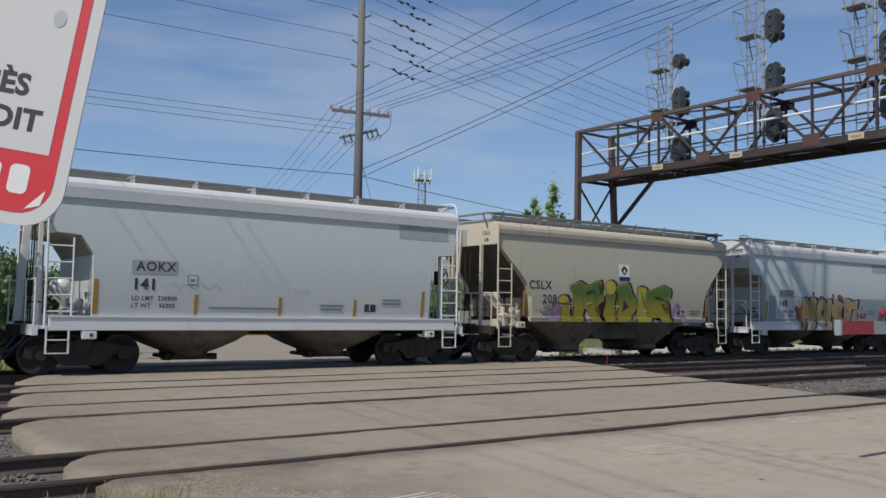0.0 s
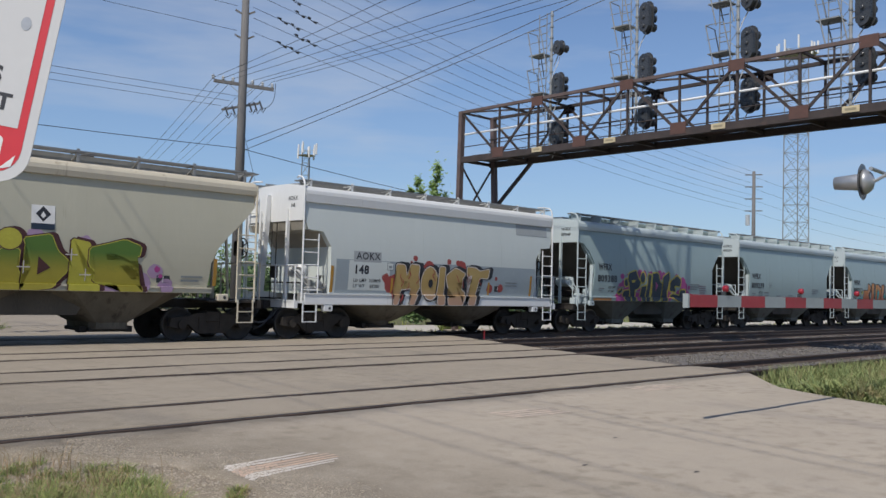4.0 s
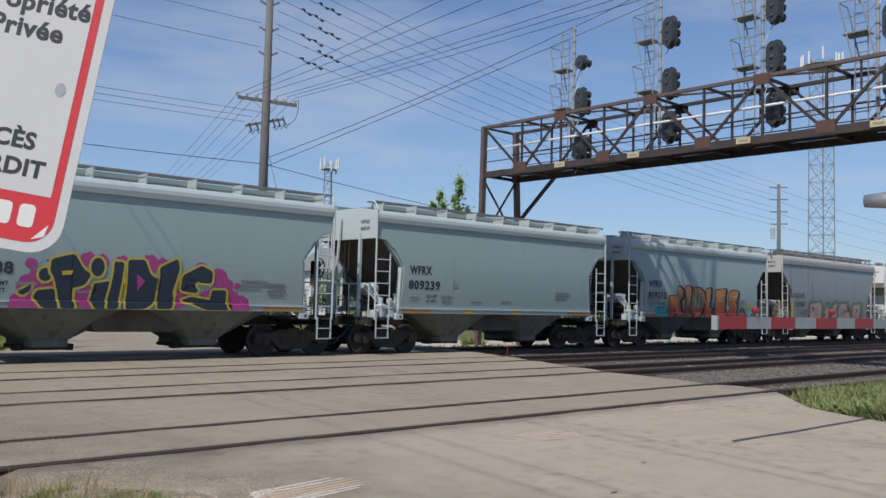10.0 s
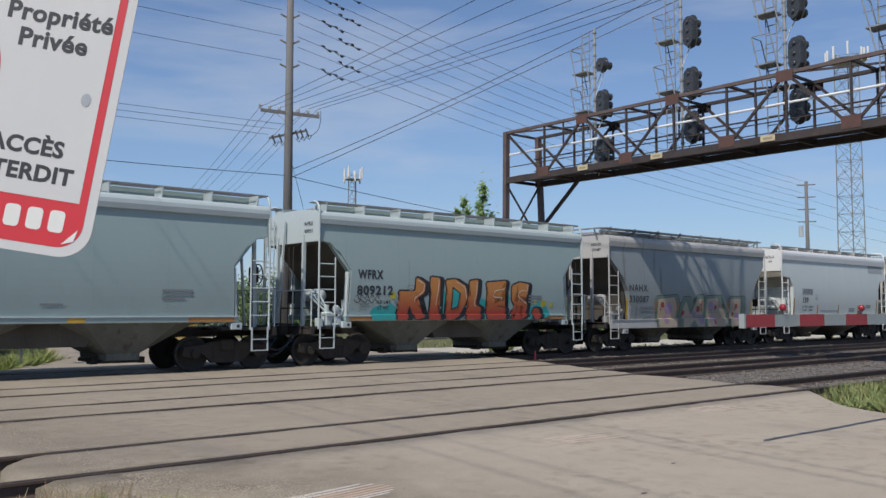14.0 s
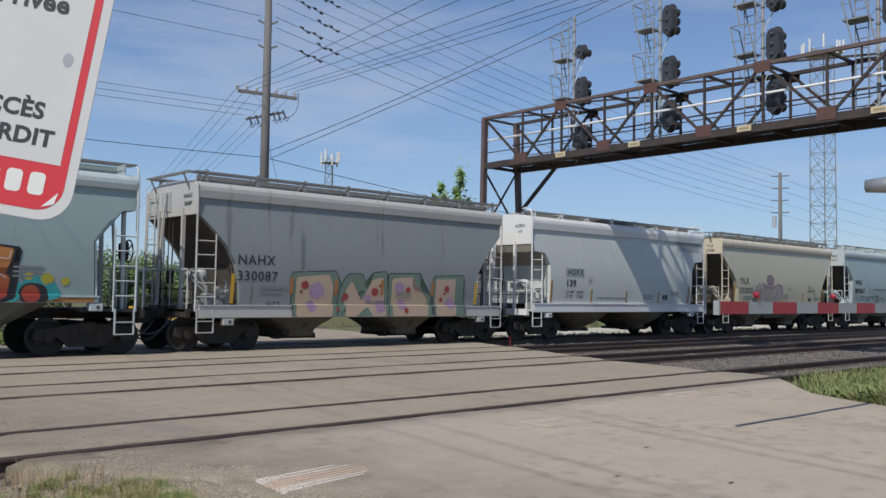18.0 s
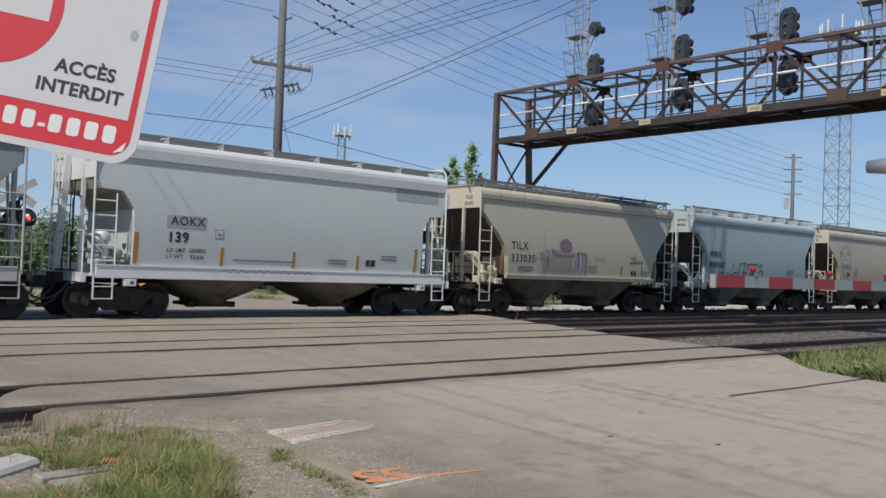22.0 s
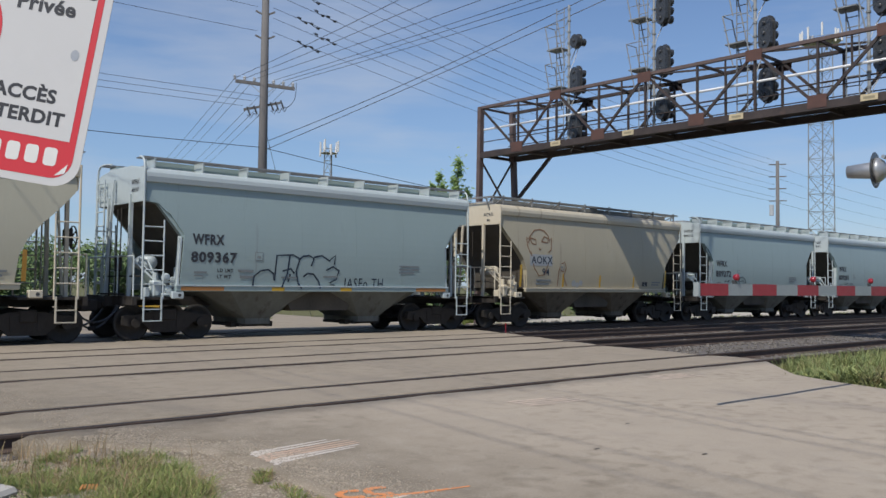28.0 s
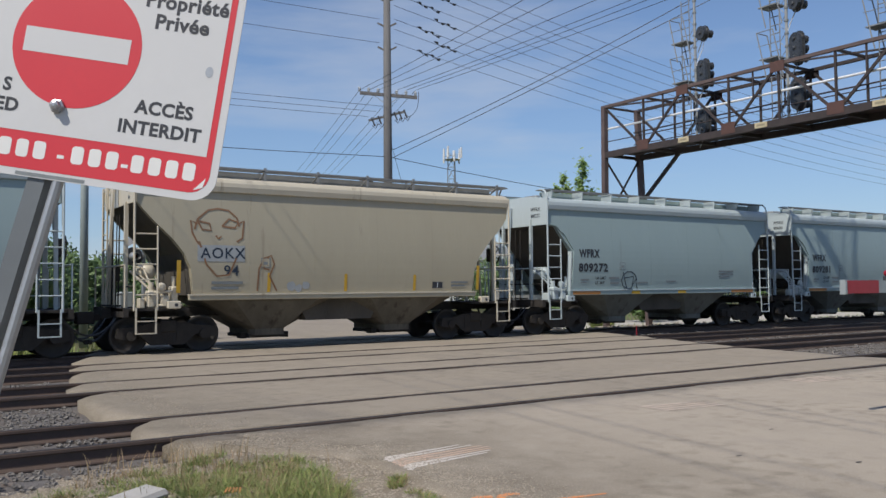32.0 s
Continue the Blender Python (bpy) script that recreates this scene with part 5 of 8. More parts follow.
side_top = KINDS["flared"]["eave"]
part("overpaint_band", patch(side_top, -4.40, 4.55, 1.36, 2.36, 0.002), G_BAND, c, "blue-grey band of overpaint along the lower side")
part("overpaint_band", patch(side_top, -3.92, -2.34, 1.45, 2.34, 0.003), P_GREY, c)
letters_gold = [
    [(-2.08, 2.30), (-1.71, 2.27), (-1.64, 1.91), (-1.45, 1.89), (-1.50, 2.31), (-1.10, 2.28), (-1.14, 1.88), (-1.04, 1.61), (-1.34, 1.02), (-1.52, 1.02), (-1.38, 1.54), (-1.86, 1.50), (-2.01, 1.02), (-2.20, 1.02), (-2.06, 1.66)],
    oval(-0.64, 1.72, 0.36, 0.53, 20),
    [(-0.23, 2.26), (0.04, 2.27), (0.01, 1.70), (0.02, 1.02), (-0.31, 1.02), (-0.24, 1.70)],
    [(0.08, 1.99), (0.50, 2.26), (0.98, 2.08), (0.83, 1.86), (0.63, 2.00), (0.43, 1.92), (0.68, 1.64), (1.03, 1.43), (0.85, 1.02), (0.20, 1.02), (0.15, 1.27), (0.53, 1.28), (0.18, 1.63)],
    [(1.05, 2.31), (1.46, 2.29), (1.66, 2.18), (2.14, 2.27), (2.08, 1.94), (1.67, 1.96), (1.57, 1.58), (1.42, 1.02), (1.09, 1.02), (1.31, 1.72), (1.34, 2.02), (1.05, 2.01)],
]
piece(c, "flared", letters_gold, G_BLK, 0.055, G_GLD, G_BLK, (0.15, 0.03), G_WHT)
daub(c, "flared", oval(-0.60, 1.72, 0.10, 0.14, 12), G_BLK, 0.026, "letter_counter")
flecks = random.Random(6)
for _ in range(12):
    x, z = flecks.uniform(-1.9, 1.9), flecks.uniform(1.6, 2.2)
    stroke(c, "flared", [[(x, z), (x + flecks.uniform(-0.12, 0.12), z - 0.10), (x + flecks.uniform(-0.15, 0.15), z - 0.24)]], 0.025, G_RED, 0.027, "paint_run")

c = add_car("rounded", "blue-grey covered hopper car with navy, yellow and pink graffiti")
marks(c, "rounded", "WFRX", "809388")
blobs(c, "rounded", [(-2.45, 1.5, 0.30), (-2.2, 1.85, 0.18), (-2.25, 2.28, 0.11), (-2.7, 1.4, 0.3), (1.9, 1.7, 0.2), (2.25, 1.55, 0.22), (2.6, 1.4, 0.3), (0.1, 2.3, 0.2), (-0.6, 2.35, 0.2)], G_PUR)
blobs(c, "rounded", [(-1.38, 2.40, 0.20), (-1.1, 2.36, 0.20), (0.11, 2.42, 0.20), (0.45, 2.34, 0.2), (1.47, 2.32, 0.18), (1.95, 2.12, 0.26), (2.15, 1.88, 0.25), (2.35, 1.55, 0.28), (2.62, 1.40, 0.26), (-2.70, 1.78, 0.24), (-2.55, 1.92, 0.2),
                      (-1.35, 1.50, 0.30), (1.75, 1.52, 0.30), (0.85, 1.55, 0.25), (-2.85, 1.34, 0.26), (-2.55, 1.36, 0.3), (2.51, 1.90, 0.10), (-2.64, 2.26, 0.14)], G_PUR)
piece(c, "rounded", [
    [(-2.90, 1.61), (-2.60, 1.80), (-2.62, 1.66), (-2.78, 1.54)],
    [(-2.49, 1.66), (-2.12, 1.71), (-1.80, 1.51), (-1.95, 1.26), (-2.37, 1.26), (-2.56, 1.49)],
    oval(-2.33, 2.02, 0.14, 0.15),
    [(-2.21, 2.38), (-1.70, 2.53), (-1.49, 2.19), (-1.30, 2.06), (-1.43, 1.81), (-1.78, 1.71), (-1.64, 1.26), (-1.98, 1.26), (-2.04, 1.67), (-2.13, 1.96), (-2.23, 2.09)],
    oval(-1.16, 2.24, 0.16, 0.22),
    [(-1.27, 1.84), (-0.84, 1.93), (-0.98, 1.56), (-0.69, 1.49), (-0.84, 1.26), (-1.20, 1.26), (-1.33, 1.48), (-1.10, 1.70)],
    [(-0.78, 2.40), (-0.53, 2.38), (-0.57, 1.94), (-0.65, 1.26), (-0.93, 1.26), (-0.83, 1.78), (-0.78, 2.08)],
    [(-0.45, 2.45), (-0.02, 2.47), (0.13, 2.11), (0.42, 1.97), (0.33, 1.51), (0.03, 1.28), (-0.48, 1.26), (-0.40, 1.94)],
    [(0.35, 2.30), (0.82, 2.54), (0.88, 2.29), (0.71, 1.67), (0.77, 1.52), (0.69, 1.28), (0.30, 1.28), (0.43, 1.74)],
    [(0.95, 2.12), (1.47, 2.40), (1.79, 2.25), (1.77, 1.94), (1.39, 1.96), (1.48, 2.16), (1.17, 2.07), (1.12, 1.84), (1.40, 1.81), (1.37, 1.69), (0.93, 1.74)],
    [(0.95, 1.50), (1.22, 1.60), (1.79, 1.52), (1.78, 1.78), (2.20, 1.79), (2.18, 1.39), (2.28, 1.27), (1.61, 1.27), (1.23, 1.42)],
], G_LIM, 0.055, G_NAVY)
daub(c, "rounded", [(-0.22, 2.12), (0.00, 1.95), (-0.18, 1.70)], G_PUR, 0.028, "letter_counter")
daub(c, "rounded", [(-1.98, 2.12), (-1.72, 2.14), (-1.75, 2.04), (-1.96, 2.02)], G_LIM, 0.028, "letter_counter")
small_bars(c, "rounded", [(3.35, 1.96, 0.62, 0.05), (3.42, 1.86, 0.55, 0.05), (3.40, 1.76, 0.60, 0.05), (3.45, 1.66, 0.50, 0.05)], G_SMK)

c = add_car("rounded", "blue-grey covered hopper car with clean sides")
marks(c, "rounded", "WFRX", "809239")

c = add_car("rounded", "blue-grey covered hopper car with orange and black graffiti")
marks(c, "rounded", "WFRX", "809212")
blobs(c, "rounded", [(-3.5, 1.42, 0.3), (-3.1, 1.5, 0.26), (-2.6, 1.45, 0.3), (-1.2, 2.0, 0.3), (-0.9, 1.75, 0.35), (-0.4, 1.7, 0.35), (0.3, 1.9, 0.3), (0.7, 1.6, 0.35), (1.6, 1.9, 0.3), (2.7, 1.55, 0.3), (3.2, 1.6, 0.28), (3.6, 1.5, 0.2)], G_TEAL)
blobs(c, "rounded", [(-3.0, 2.0, 0.12), (-0.8, 2.15, 0.16), (0.2, 2.2, 0.12), (1.5, 2.2, 0.13), (3.1, 1.85, 0.10), (3.5, 1.8, 0.14), (3.9, 1.75, 0.10)], G_LEM, 0.0085)
WORD = [
    [(-2.80, 2.13), (-2.16, 2.14), (-2.12, 2.57), (-1.76, 2.39), (-1.80, 2.10), (-2.16, 1.88), (-1.77, 1.36), (-2.14, 1.27), (-2.39, 1.76), (-2.46, 1.27), (-2.87, 1.27), (-2.71, 1.87)],
    [(-1.56, 2.59), (-1.17, 2.56), (-1.20, 2.22), (-1.29, 1.77), (-1.15, 1.27), (-1.65, 1.27), (-1.50, 1.92), (-1.58, 2.36)],
    [(-0.95, 2.50), (-0.56, 2.54), (-0.11, 2.33), (-0.02, 1.94), (-0.28, 1.47), (-0.63, 1.27), (-0.96, 1.27), (-0.85, 1.93)],
    [(0.03, 2.49), (0.43, 2.55), (0.40, 2.10), (0.30, 1.76), (0.60, 1.63), (0.49, 1.27), (-0.13, 1.27), (0.11, 1.94)],
    [(0.77, 2.46), (1.69, 2.54), (1.63, 2.21), (1.20, 2.15), (1.16, 2.04), (1.55, 2.05), (1.50, 1.80), (1.11, 1.77), (1.17, 1.64), (1.70, 1.64), (1.64, 1.27), (0.79, 1.27), (0.89, 1.95)],
    [(1.95, 2.38), (2.29, 2.50), (2.77, 2.45), (2.71, 2.15), (2.40, 2.18), (2.30, 2.06), (2.71, 1.82), (2.66, 1.40), (2.41, 1.27), (1.90, 1.27), (1.96, 1.56), (2.30, 1.56), (1.95, 1.89)],
    oval(3.15, 1.45, 0.20, 0.20),
]
piece(c, "rounded", WORD, G_BLK, 0.05, G_ORA, G_BLK, (0.13, -0.01))
daub(c, "rounded", grown([(-0.65, 2.24), (-0.38, 2.09), (-0.46, 1.70), (-0.67, 1.62)], 0.04), G_BLK, 0.027, "letter_counter")
daub(c, "rounded", [(-0.65, 2.24), (-0.38, 2.09), (-0.46, 1.70), (-0.67, 1.62)], G_TEAL, 0.029, "letter_counter")
for pts in WORD[:-1]:
    inside = grown(eased(pts), -0.06)
    n = len(inside)
    stroke(c, "rounded", [inside[n // 8: n // 2 - 1]], 0.022, G_WHT, 0.030, "letter_glint")
stroke(c, "rounded", [[(-4.35 + 0.07 * i, 1.95 + 0.09 * math.sin(i * 2.4)) for i in range(13)], [(-4.40 + 0.08 * i, 1.82 + 0.06 * math.cos(i * 2.0)) for i in range(12)]], 0.025, G_MAR, 0.012)

c = add_car("dark", "dull grey covered hopper car with pale pink block graffiti")
marks(c, "dark", "NAHX", "330087")
write_on(c, "dark", "WET", -3.55, 1.13, 0.26, G_BLK, 0.0, "graffiti_tag", 0.075, 0.8)
piece(c, "dark", [
    [(-2.73, 2.12), (-1.27, 2.20), (-1.08, 1.81), (-1.21, 1.34), (-1.13, 0.89), (-2.69, 0.89)],
    [(-1.20, 0.89), (-1.10, 1.73), (-0.84, 2.12), (-0.33, 2.14), (-0.09, 1.67), (0.05, 2.18), (0.58, 2.23), (0.74, 0.89)],
    [(0.66, 2.17), (1.94, 2.21), (1.96, 1.57), (2.38, 1.57), (2.40, 0.89), (0.70, 0.89)],
    [(2.48, 2.14), (3.77, 2.19), (3.80, 0.89), (2.51, 0.89)],
], G_BLK, 0.025, G_GRN)
for n, pts in enumerate((
        [(-2.59, 2.00), (-1.50, 2.10), (-1.33, 1.72), (-1.38, 0.90), (-2.59, 0.90)],
        [(-0.94, 0.90), (-0.90, 1.66), (-0.69, 1.94), (-0.31, 1.35), (0.05, 1.99), (0.47, 2.06), (0.58, 0.90), (0.08, 0.90), (-0.15, 1.19), (-0.52, 0.90)],
        [(0.79, 2.04), (1.63, 2.10), (1.69, 1.50), (2.24, 1.46), (2.25, 0.90), (0.82, 0.90)],
        [(2.57, 2.05), (3.41, 2.08), (3.44, 0.90), (2.59, 0.90)])):
    daub(c, "dark", eased(pts), G_PINK, 0.020 + 0.0005 * n, "letter_fill")
for n, x in enumerate((-2.75, -1.26, 0.41, 2.42)):
    daub(c, "dark", [(x - 0.05, 1.52), (x + 0.06, 1.52), (x + 0.07, 1.98), (x - 0.03, 1.98)], G_OCH, 0.024, "gold_bar")
blobs(c, "dark", [(-2.30, 1.78, 0.13), (-2.42, 1.60, 0.05), (-0.91, 1.47, 0.11), (-1.0, 1.38, 0.05), (0.16, 1.62, 0.14), (0.34, 1.80, 0.05), (1.44, 1.70, 0.10), (1.35, 1.07, 0.09), (3.04, 1.74, 0.12), (2.95, 1.60, 0.05), (2.82, 1.41, 0.08), (-1.21, 1.11, 0.06)], G_RED, 0.026)
blobs(c, "dark", [(-1.9, 1.62, 0.26), (-2.1, 1.2, 0.16), (-0.1, 1.42, 0.14), (1.1, 1.75, 0.20), (1.2, 1.25, 0.18), (3.2, 1.30, 0.2), (0.35, 1.2, 0.2)], G_LIL, 0.0235)
small_bars(c, "dark", [(-0.15, 1.34, 0.80, 0.025), (-0.15, 1.27, 0.85, 0.025), (-0.15, 1.06, 0.80, 0.025), (0.95, 1.60, 0.60, 0.025), (0.95, 1.53, 0.60, 0.025), (0.95, 1.46, 0.60, 0.025)], M_DARKGREY, 0.030)

c = add_car("flared", "pale grey covered hopper car with purple scrawl along its sill")
marks(c, "flared", "AOKX", "139")
stroke(c, "flared", [[(-2.2 + 0.11 * i, 1.25 + 0.05 * math.sin(i * 2.7)) for i in range(26)]], 0.03, G_LIL)

c = add_car("cream", "dirty cream covered hopper car with faded purple graffiti")
marks(c, "cream", "TILX", "333035")
daub(c, "cream", [(-2.68, 2.19), (-2.38, 2.35), (-2.10, 2.30), (-2.05, 1.61), (-2.44, 1.50)], G_HAZ, 0.008, "faded_letter")
daub(c, "cream", [(-2.07, 2.32), (-1.82, 2.34), (-1.63, 2.15), (-0.65, 2.28), (-0.50, 1.72), (-0.56, 1.48), (-2.05, 1.48)], G_HAZ, 0.009, "faded_letter")
daub(c, "cream", [(-0.44, 2.29), (-0.03, 2.28), (0.05, 1.98), (-0.22, 1.50), (-0.49, 1.50)], G_HAZ, 0.010, "faded_letter")
daub(c, "cream", oval(-1.25, 2.52, 0.34, 0.26), G_SMK, 0.011, "faded_letter")
daub(c, "cream", [(-1.78, 1.58), (-0.72, 1.60), (-0.74, 2.08), (-1.80, 2.06)], G_OLD, 0.012, "overpaint_patch")
daub(c, "cream", [(0.10, 1.58), (0.62, 1.58), (0.62, 1.86), (0.10, 1.86)], G_OLD, 0.009, "overpaint_patch")
stroke(c, "cream", [[(-2.38, 2.35), (-2.68, 2.19), (-2.44, 1.60), (-2.66, 1.47)], [(-2.03, 2.35), (-2.07, 2.06)], [(-0.65, 2.28), (-0.80, 1.98), (-0.74, 1.71)], [(-0.44, 2.27), (-0.33, 1.86), (-0.41, 1.52)]], 0.035, G_WHT, 0.014, "letter_outline")
stroke(c, "cream", [[(-2.26, 2.34), (-2.18, 1.86)], [(-2.01, 2.35), (-1.69, 2.15), (-0.84, 2.14), (-0.51, 2.29), (-0.10, 2.25), (0.00, 1.98)], [(-0.51, 2.24), (-0.41, 1.52)], oval(-1.20, 2.50, 0.28, 0.20) + [(-0.92, 2.50)]], 0.085, G_MAR2, 0.013, "letter_outline")
stroke(c, "cream", [[(2.65, 2.18), (2.86, 2.26), (2.79, 1.96), (3.03, 2.30), (2.98, 2.00), (3.24, 2.20), (3.20, 1.97), (3.42, 2.13), (3.50, 1.53)], [(2.62, 1.99), (3.45, 2.06)]], 0.035, G_BLK)
stroke(c, "cream", [[(-3.05 + 0.10 * i, 1.98 + 0.07 * math.sin(i * 2.2)) for i in range(8)], [(0.45, 2.02), (0.52, 2.22), (0.62, 2.03), (0.75, 2.20), (0.85, 2.02), (1.0, 2.2), (1.02, 2.0)]], 0.03, G_SMK)

c = add_car("rounded", "blue-grey covered hopper car with thin black scrawled tag")
marks(c, "rounded", "WFRX", "809367")
stroke(c, "rounded", [
    [(-2.52, 1.40), (-2.45, 1.66), (-2.25, 1.82), (-2.02, 1.85), (-1.86, 1.75), (-1.81, 1.55), (-1.77, 2.25), (-1.25, 2.28), (-1.02, 2.18), (-1.13, 1.82), (-1.04, 1.49), (-0.96, 1.34)],
    [(-1.35, 2.27), (-1.41, 1.74), (-1.61, 1.37)], [(-1.57, 1.82), (-1.30, 1.89), (-1.18, 1.76)], [(-1.31, 1.75), (-1.37, 1.52)],
    [(-1.05, 2.15), (-0.92, 2.25), (-0.72, 2.28), (-0.55, 2.20), (-0.63, 1.98)], [(-0.88, 1.67), (-0.74, 1.77), (-0.54, 1.75), (-0.36, 1.56), (-0.33, 1.34)],
    [(-0.55, 2.23), (-0.29, 2.29), (-0.02, 2.15), (0.19, 2.31), (0.16, 2.03)], [(-0.11, 1.87), (0.12, 1.98), (0.34, 1.87), (0.25, 1.61), (0.02, 1.50), (0.20, 1.44)]], 0.05, G_NAVY)
write_on(c, "rounded", "JASFo TH", 0.54, 1.34, 0.46, G_NAVY, 0.0, "graffiti_tag", 0.01, 0.72)

c = add_car("brown", "brown-stained dirty cream covered hopper car with brown drawn face")
marks(c, "brown", "AOKX", "94", G_NAVY)
face = [
    [(-4.15, 3.00), (-4.07, 3.25), (-3.81, 3.48), (-3.55, 3.53), (-3.28, 3.49), (-3.08, 3.32), (-3.02, 3.10)],
    [(-4.07, 3.14), (-4.24, 3.21), (-4.21, 2.92), (-4.10, 2.71), (-3.98, 2.57)], [(-3.03, 3.17), (-2.89, 3.25), (-2.94, 2.81), (-3.09, 2.71)],
    [(-4.07, 3.21), (-3.96, 3.00), (-3.74, 2.98), (-3.77, 3.15), (-4.07, 3.21)], [(-3.46, 3.09), (-3.28, 3.28), (-3.05, 3.20), (-3.12, 3.06), (-3.46, 3.09)],
    [(-4.04, 2.71), (-3.86, 2.15), (-3.59, 1.86), (-3.28, 1.89), (-3.10, 2.30)], [(-3.62, 2.86), (-3.56, 2.78), (-3.48, 2.84)],
    [(-2.53, 1.49), (-2.50, 2.04), (-2.37, 2.31), (-2.17, 2.38), (-2.09, 2.16), (-2.21, 1.86), (-2.01, 1.49)], [(-2.37, 2.31), (-2.36, 2.05), (-2.22, 2.02)], [(-2.26, 2.34), (-2.26, 2.12)]]
stroke(c, "brown", face, 0.045, G_BRN)
part("mark_patch", patch(KINDS["brown"]["eave"], -H + 1.42, -H + 2.62, 2.22, 2.62, 0.004), M_PATCH, c)
blobs(c, "brown", [(-1.6, 1.6, 0.13), (-1.4, 1.55, 0.10), (-1.2, 1.62, 0.11)], M_PATCH)

c = add_car("rounded", "blue-grey covered hopper car with a black round tag")
marks(c, "rounded", "WFRX", "809272")
stroke(c, "rounded", [[(-2.0 + 0.36 * math.cos(a / 10 * math.tau), 1.72 + 0.30 * math.sin(a / 10 * math.tau)) for a in range(9)], [(-2.3, 2.0), (-2.1, 1.45)], [(-2.2, 1.8), (-1.8, 1.85), (-1.85, 1.5)],
                         [(-1.9, 1.45), (-1.7, 1.75), (-1.6, 1.45)]], 0.04, G_NAVY)

for kind, label, code in (("rounded", "blue-grey covered hopper car near the end of the view", "WFRX"), ("rounded", "blue-grey covered hopper car far along the line", "WFRX"),
                          ("cream", "cream covered hopper car far along the line", "TILX"), ("flared", "pale grey covered hopper car far along the line", "AOKX"),
                          ("rounded", "blue-grey covered hopper car far along the line", "WFRX"), ("rounded", "blue-grey covered hopper car far along the line", "WFRX"),
                          ("cream", "cream covered hopper car far along the line", "TILX"), ("flared", "pale grey covered hopper car far along the line", "AOKX"),
                          ("rounded", "blue-grey covered hopper car far along the line", "WFRX"), ("rounded", "blue-grey covered hopper car far along the line", "WFRX"),
                          ("cream", "cream covered hopper car far along the line", "TILX")):
    c = add_car(kind, label)
    far_off = len(CARS) > 14
    marks(c, kind, "" if far_off else code, "" if far_off else "809281")
    if far_off:
        small_bars(c, kind, [(-H + 1.3, 2.42, 0.85, 0.24), (-H + 1.25, 2.0, 1.2, 0.24)])

# ---------------------------------------------------------------- signal gantry
GX0, GX1, GZ0, GZ1 = 25.5, 27.3, 6.93, 8.93      # front and back truss, lower and upper chord
GK = 25.5 / 28.6
gantry = thing("signal_gantry", "rust-brown lattice steel signal bridge over the tracks", "signal gantry", m=pose(0, 0, 0))
LOWN = [29.0 * GK, 26.6 * GK, 22.07 * GK, 17.5 * GK, 12.95 * GK, 8.4 * GK, 3.9 * GK]
TOPN = [29.0 * GK, 24.35 * GK, 19.8 * GK, 15.2 * GK, 10.7 * GK, 6.1 * GK]
YL, YR = 29.0 * GK, 3.9 * GK
for x in (GX0, GX1):
    # rear top chord gets the darker steel colour in place of shade
    part("top_chord", bar((x, YL, GZ1), (x, YR, GZ1), 0.13, 0.11), M_CHORD if x == GX0 else M_GANTRY, gantry)
    part("bottom_chord", bar((x, YL, GZ0), (x, YR, GZ0), 0.16, 0.24), M_GANTRY, gantry)
    for i in range(len(TOPN) - 1):
        a, b, c2 = TOPN[i], LOWN[i + 1], TOPN[i + 1]
        part("truss_diagonal", bar((x, a, GZ1), (x, b, GZ0), 0.09, 0.06, up=(1, 0, 0)), M_GANTRY, gantry)
        part("truss_diagonal", bar((x, b, GZ0), (x, c2, GZ1), 0.09, 0.06, up=(1, 0, 0)), M_GANTRY, gantry)
        for y in (b, c2):
            part("truss_post", bar((x, y, GZ0), (x, y, GZ1), 0.07, 0.07), M_GANTRY, gantry)
        sx = -0.085 if x == GX0 else 0.085
        part("gusset_plate", box(x + sx - 0.01, x + sx + 0.01, c2 - 0.27, c2 + 0.27, GZ1 - 0.28, GZ1 + 0.08), M_RUSTRED, gantry, "rust-red gusset plate")
        part("gusset_plate", box(x + sx - 0.01, x + sx + 0.01, b - 0.29, b + 0.29, GZ0 - 0.06, GZ0 + 0.33), M_RUSTRED, gantry, "rust-red gusset plate")
        for u in (0.5,):
            ym = (b + c2) / 2
            part("truss_post", bar((x, ym, (GZ0 + GZ1) / 2), (x, ym, GZ1), 0.05, 0.05), M_GANTRY, gantry)
for i, y in enumerate(sorted(set(LOWN + TOPN))):
    part("cross_strut", bar((GX0, y, GZ1), (GX1, y, GZ1), 0.08, 0.08), M_GANTRY, gantry)
    part("cross_strut", bar((GX0, y, GZ0), (GX1, y, GZ0), 0.10, 0.12), M_GANTRY, gantry)
for a, b in zip(TOPN, TOPN[1:]):
    part("top_lacing", bar((GX0, a, GZ1), (GX1, b, GZ1), 0.06, 0.06), M_GANTRY, gantry)
n_boards = 40
wb = None
for i in range(n_boards):
    y = YR + (YL - YR) * (i + 0.5) / n_boards
    m = pose(0, y, GZ0 + 0.12 + RAND.uniform(-0.006, 0.006))
    if wb is None:
        wb = part("walkway_plank", box(GX0 + 0.1, GX1 - 0.1, -0.27, 0.27, 0, 0.05), M_GANTRY, gantry)
        wb.matrix_basis = m
    else:
        share(wb, m, gantry)
for z, r, mt in ((8.02, 0.042, M_PIPE), (7.5, 0.02, M_GANTRY)):
    for x in (GX0 + 0.12,):
        part("handrail", tube((x, YL, z), (x, YR, z), r, 8), mt, gantry, "pale handrail pipe" if mt is M_PIPE else "")
part("handrail", tube((GX1 - 0.12, YL, 8.02), (GX1 - 0.12, YR, 8.02), 0.030, 8), M_GANTRY, gantry)
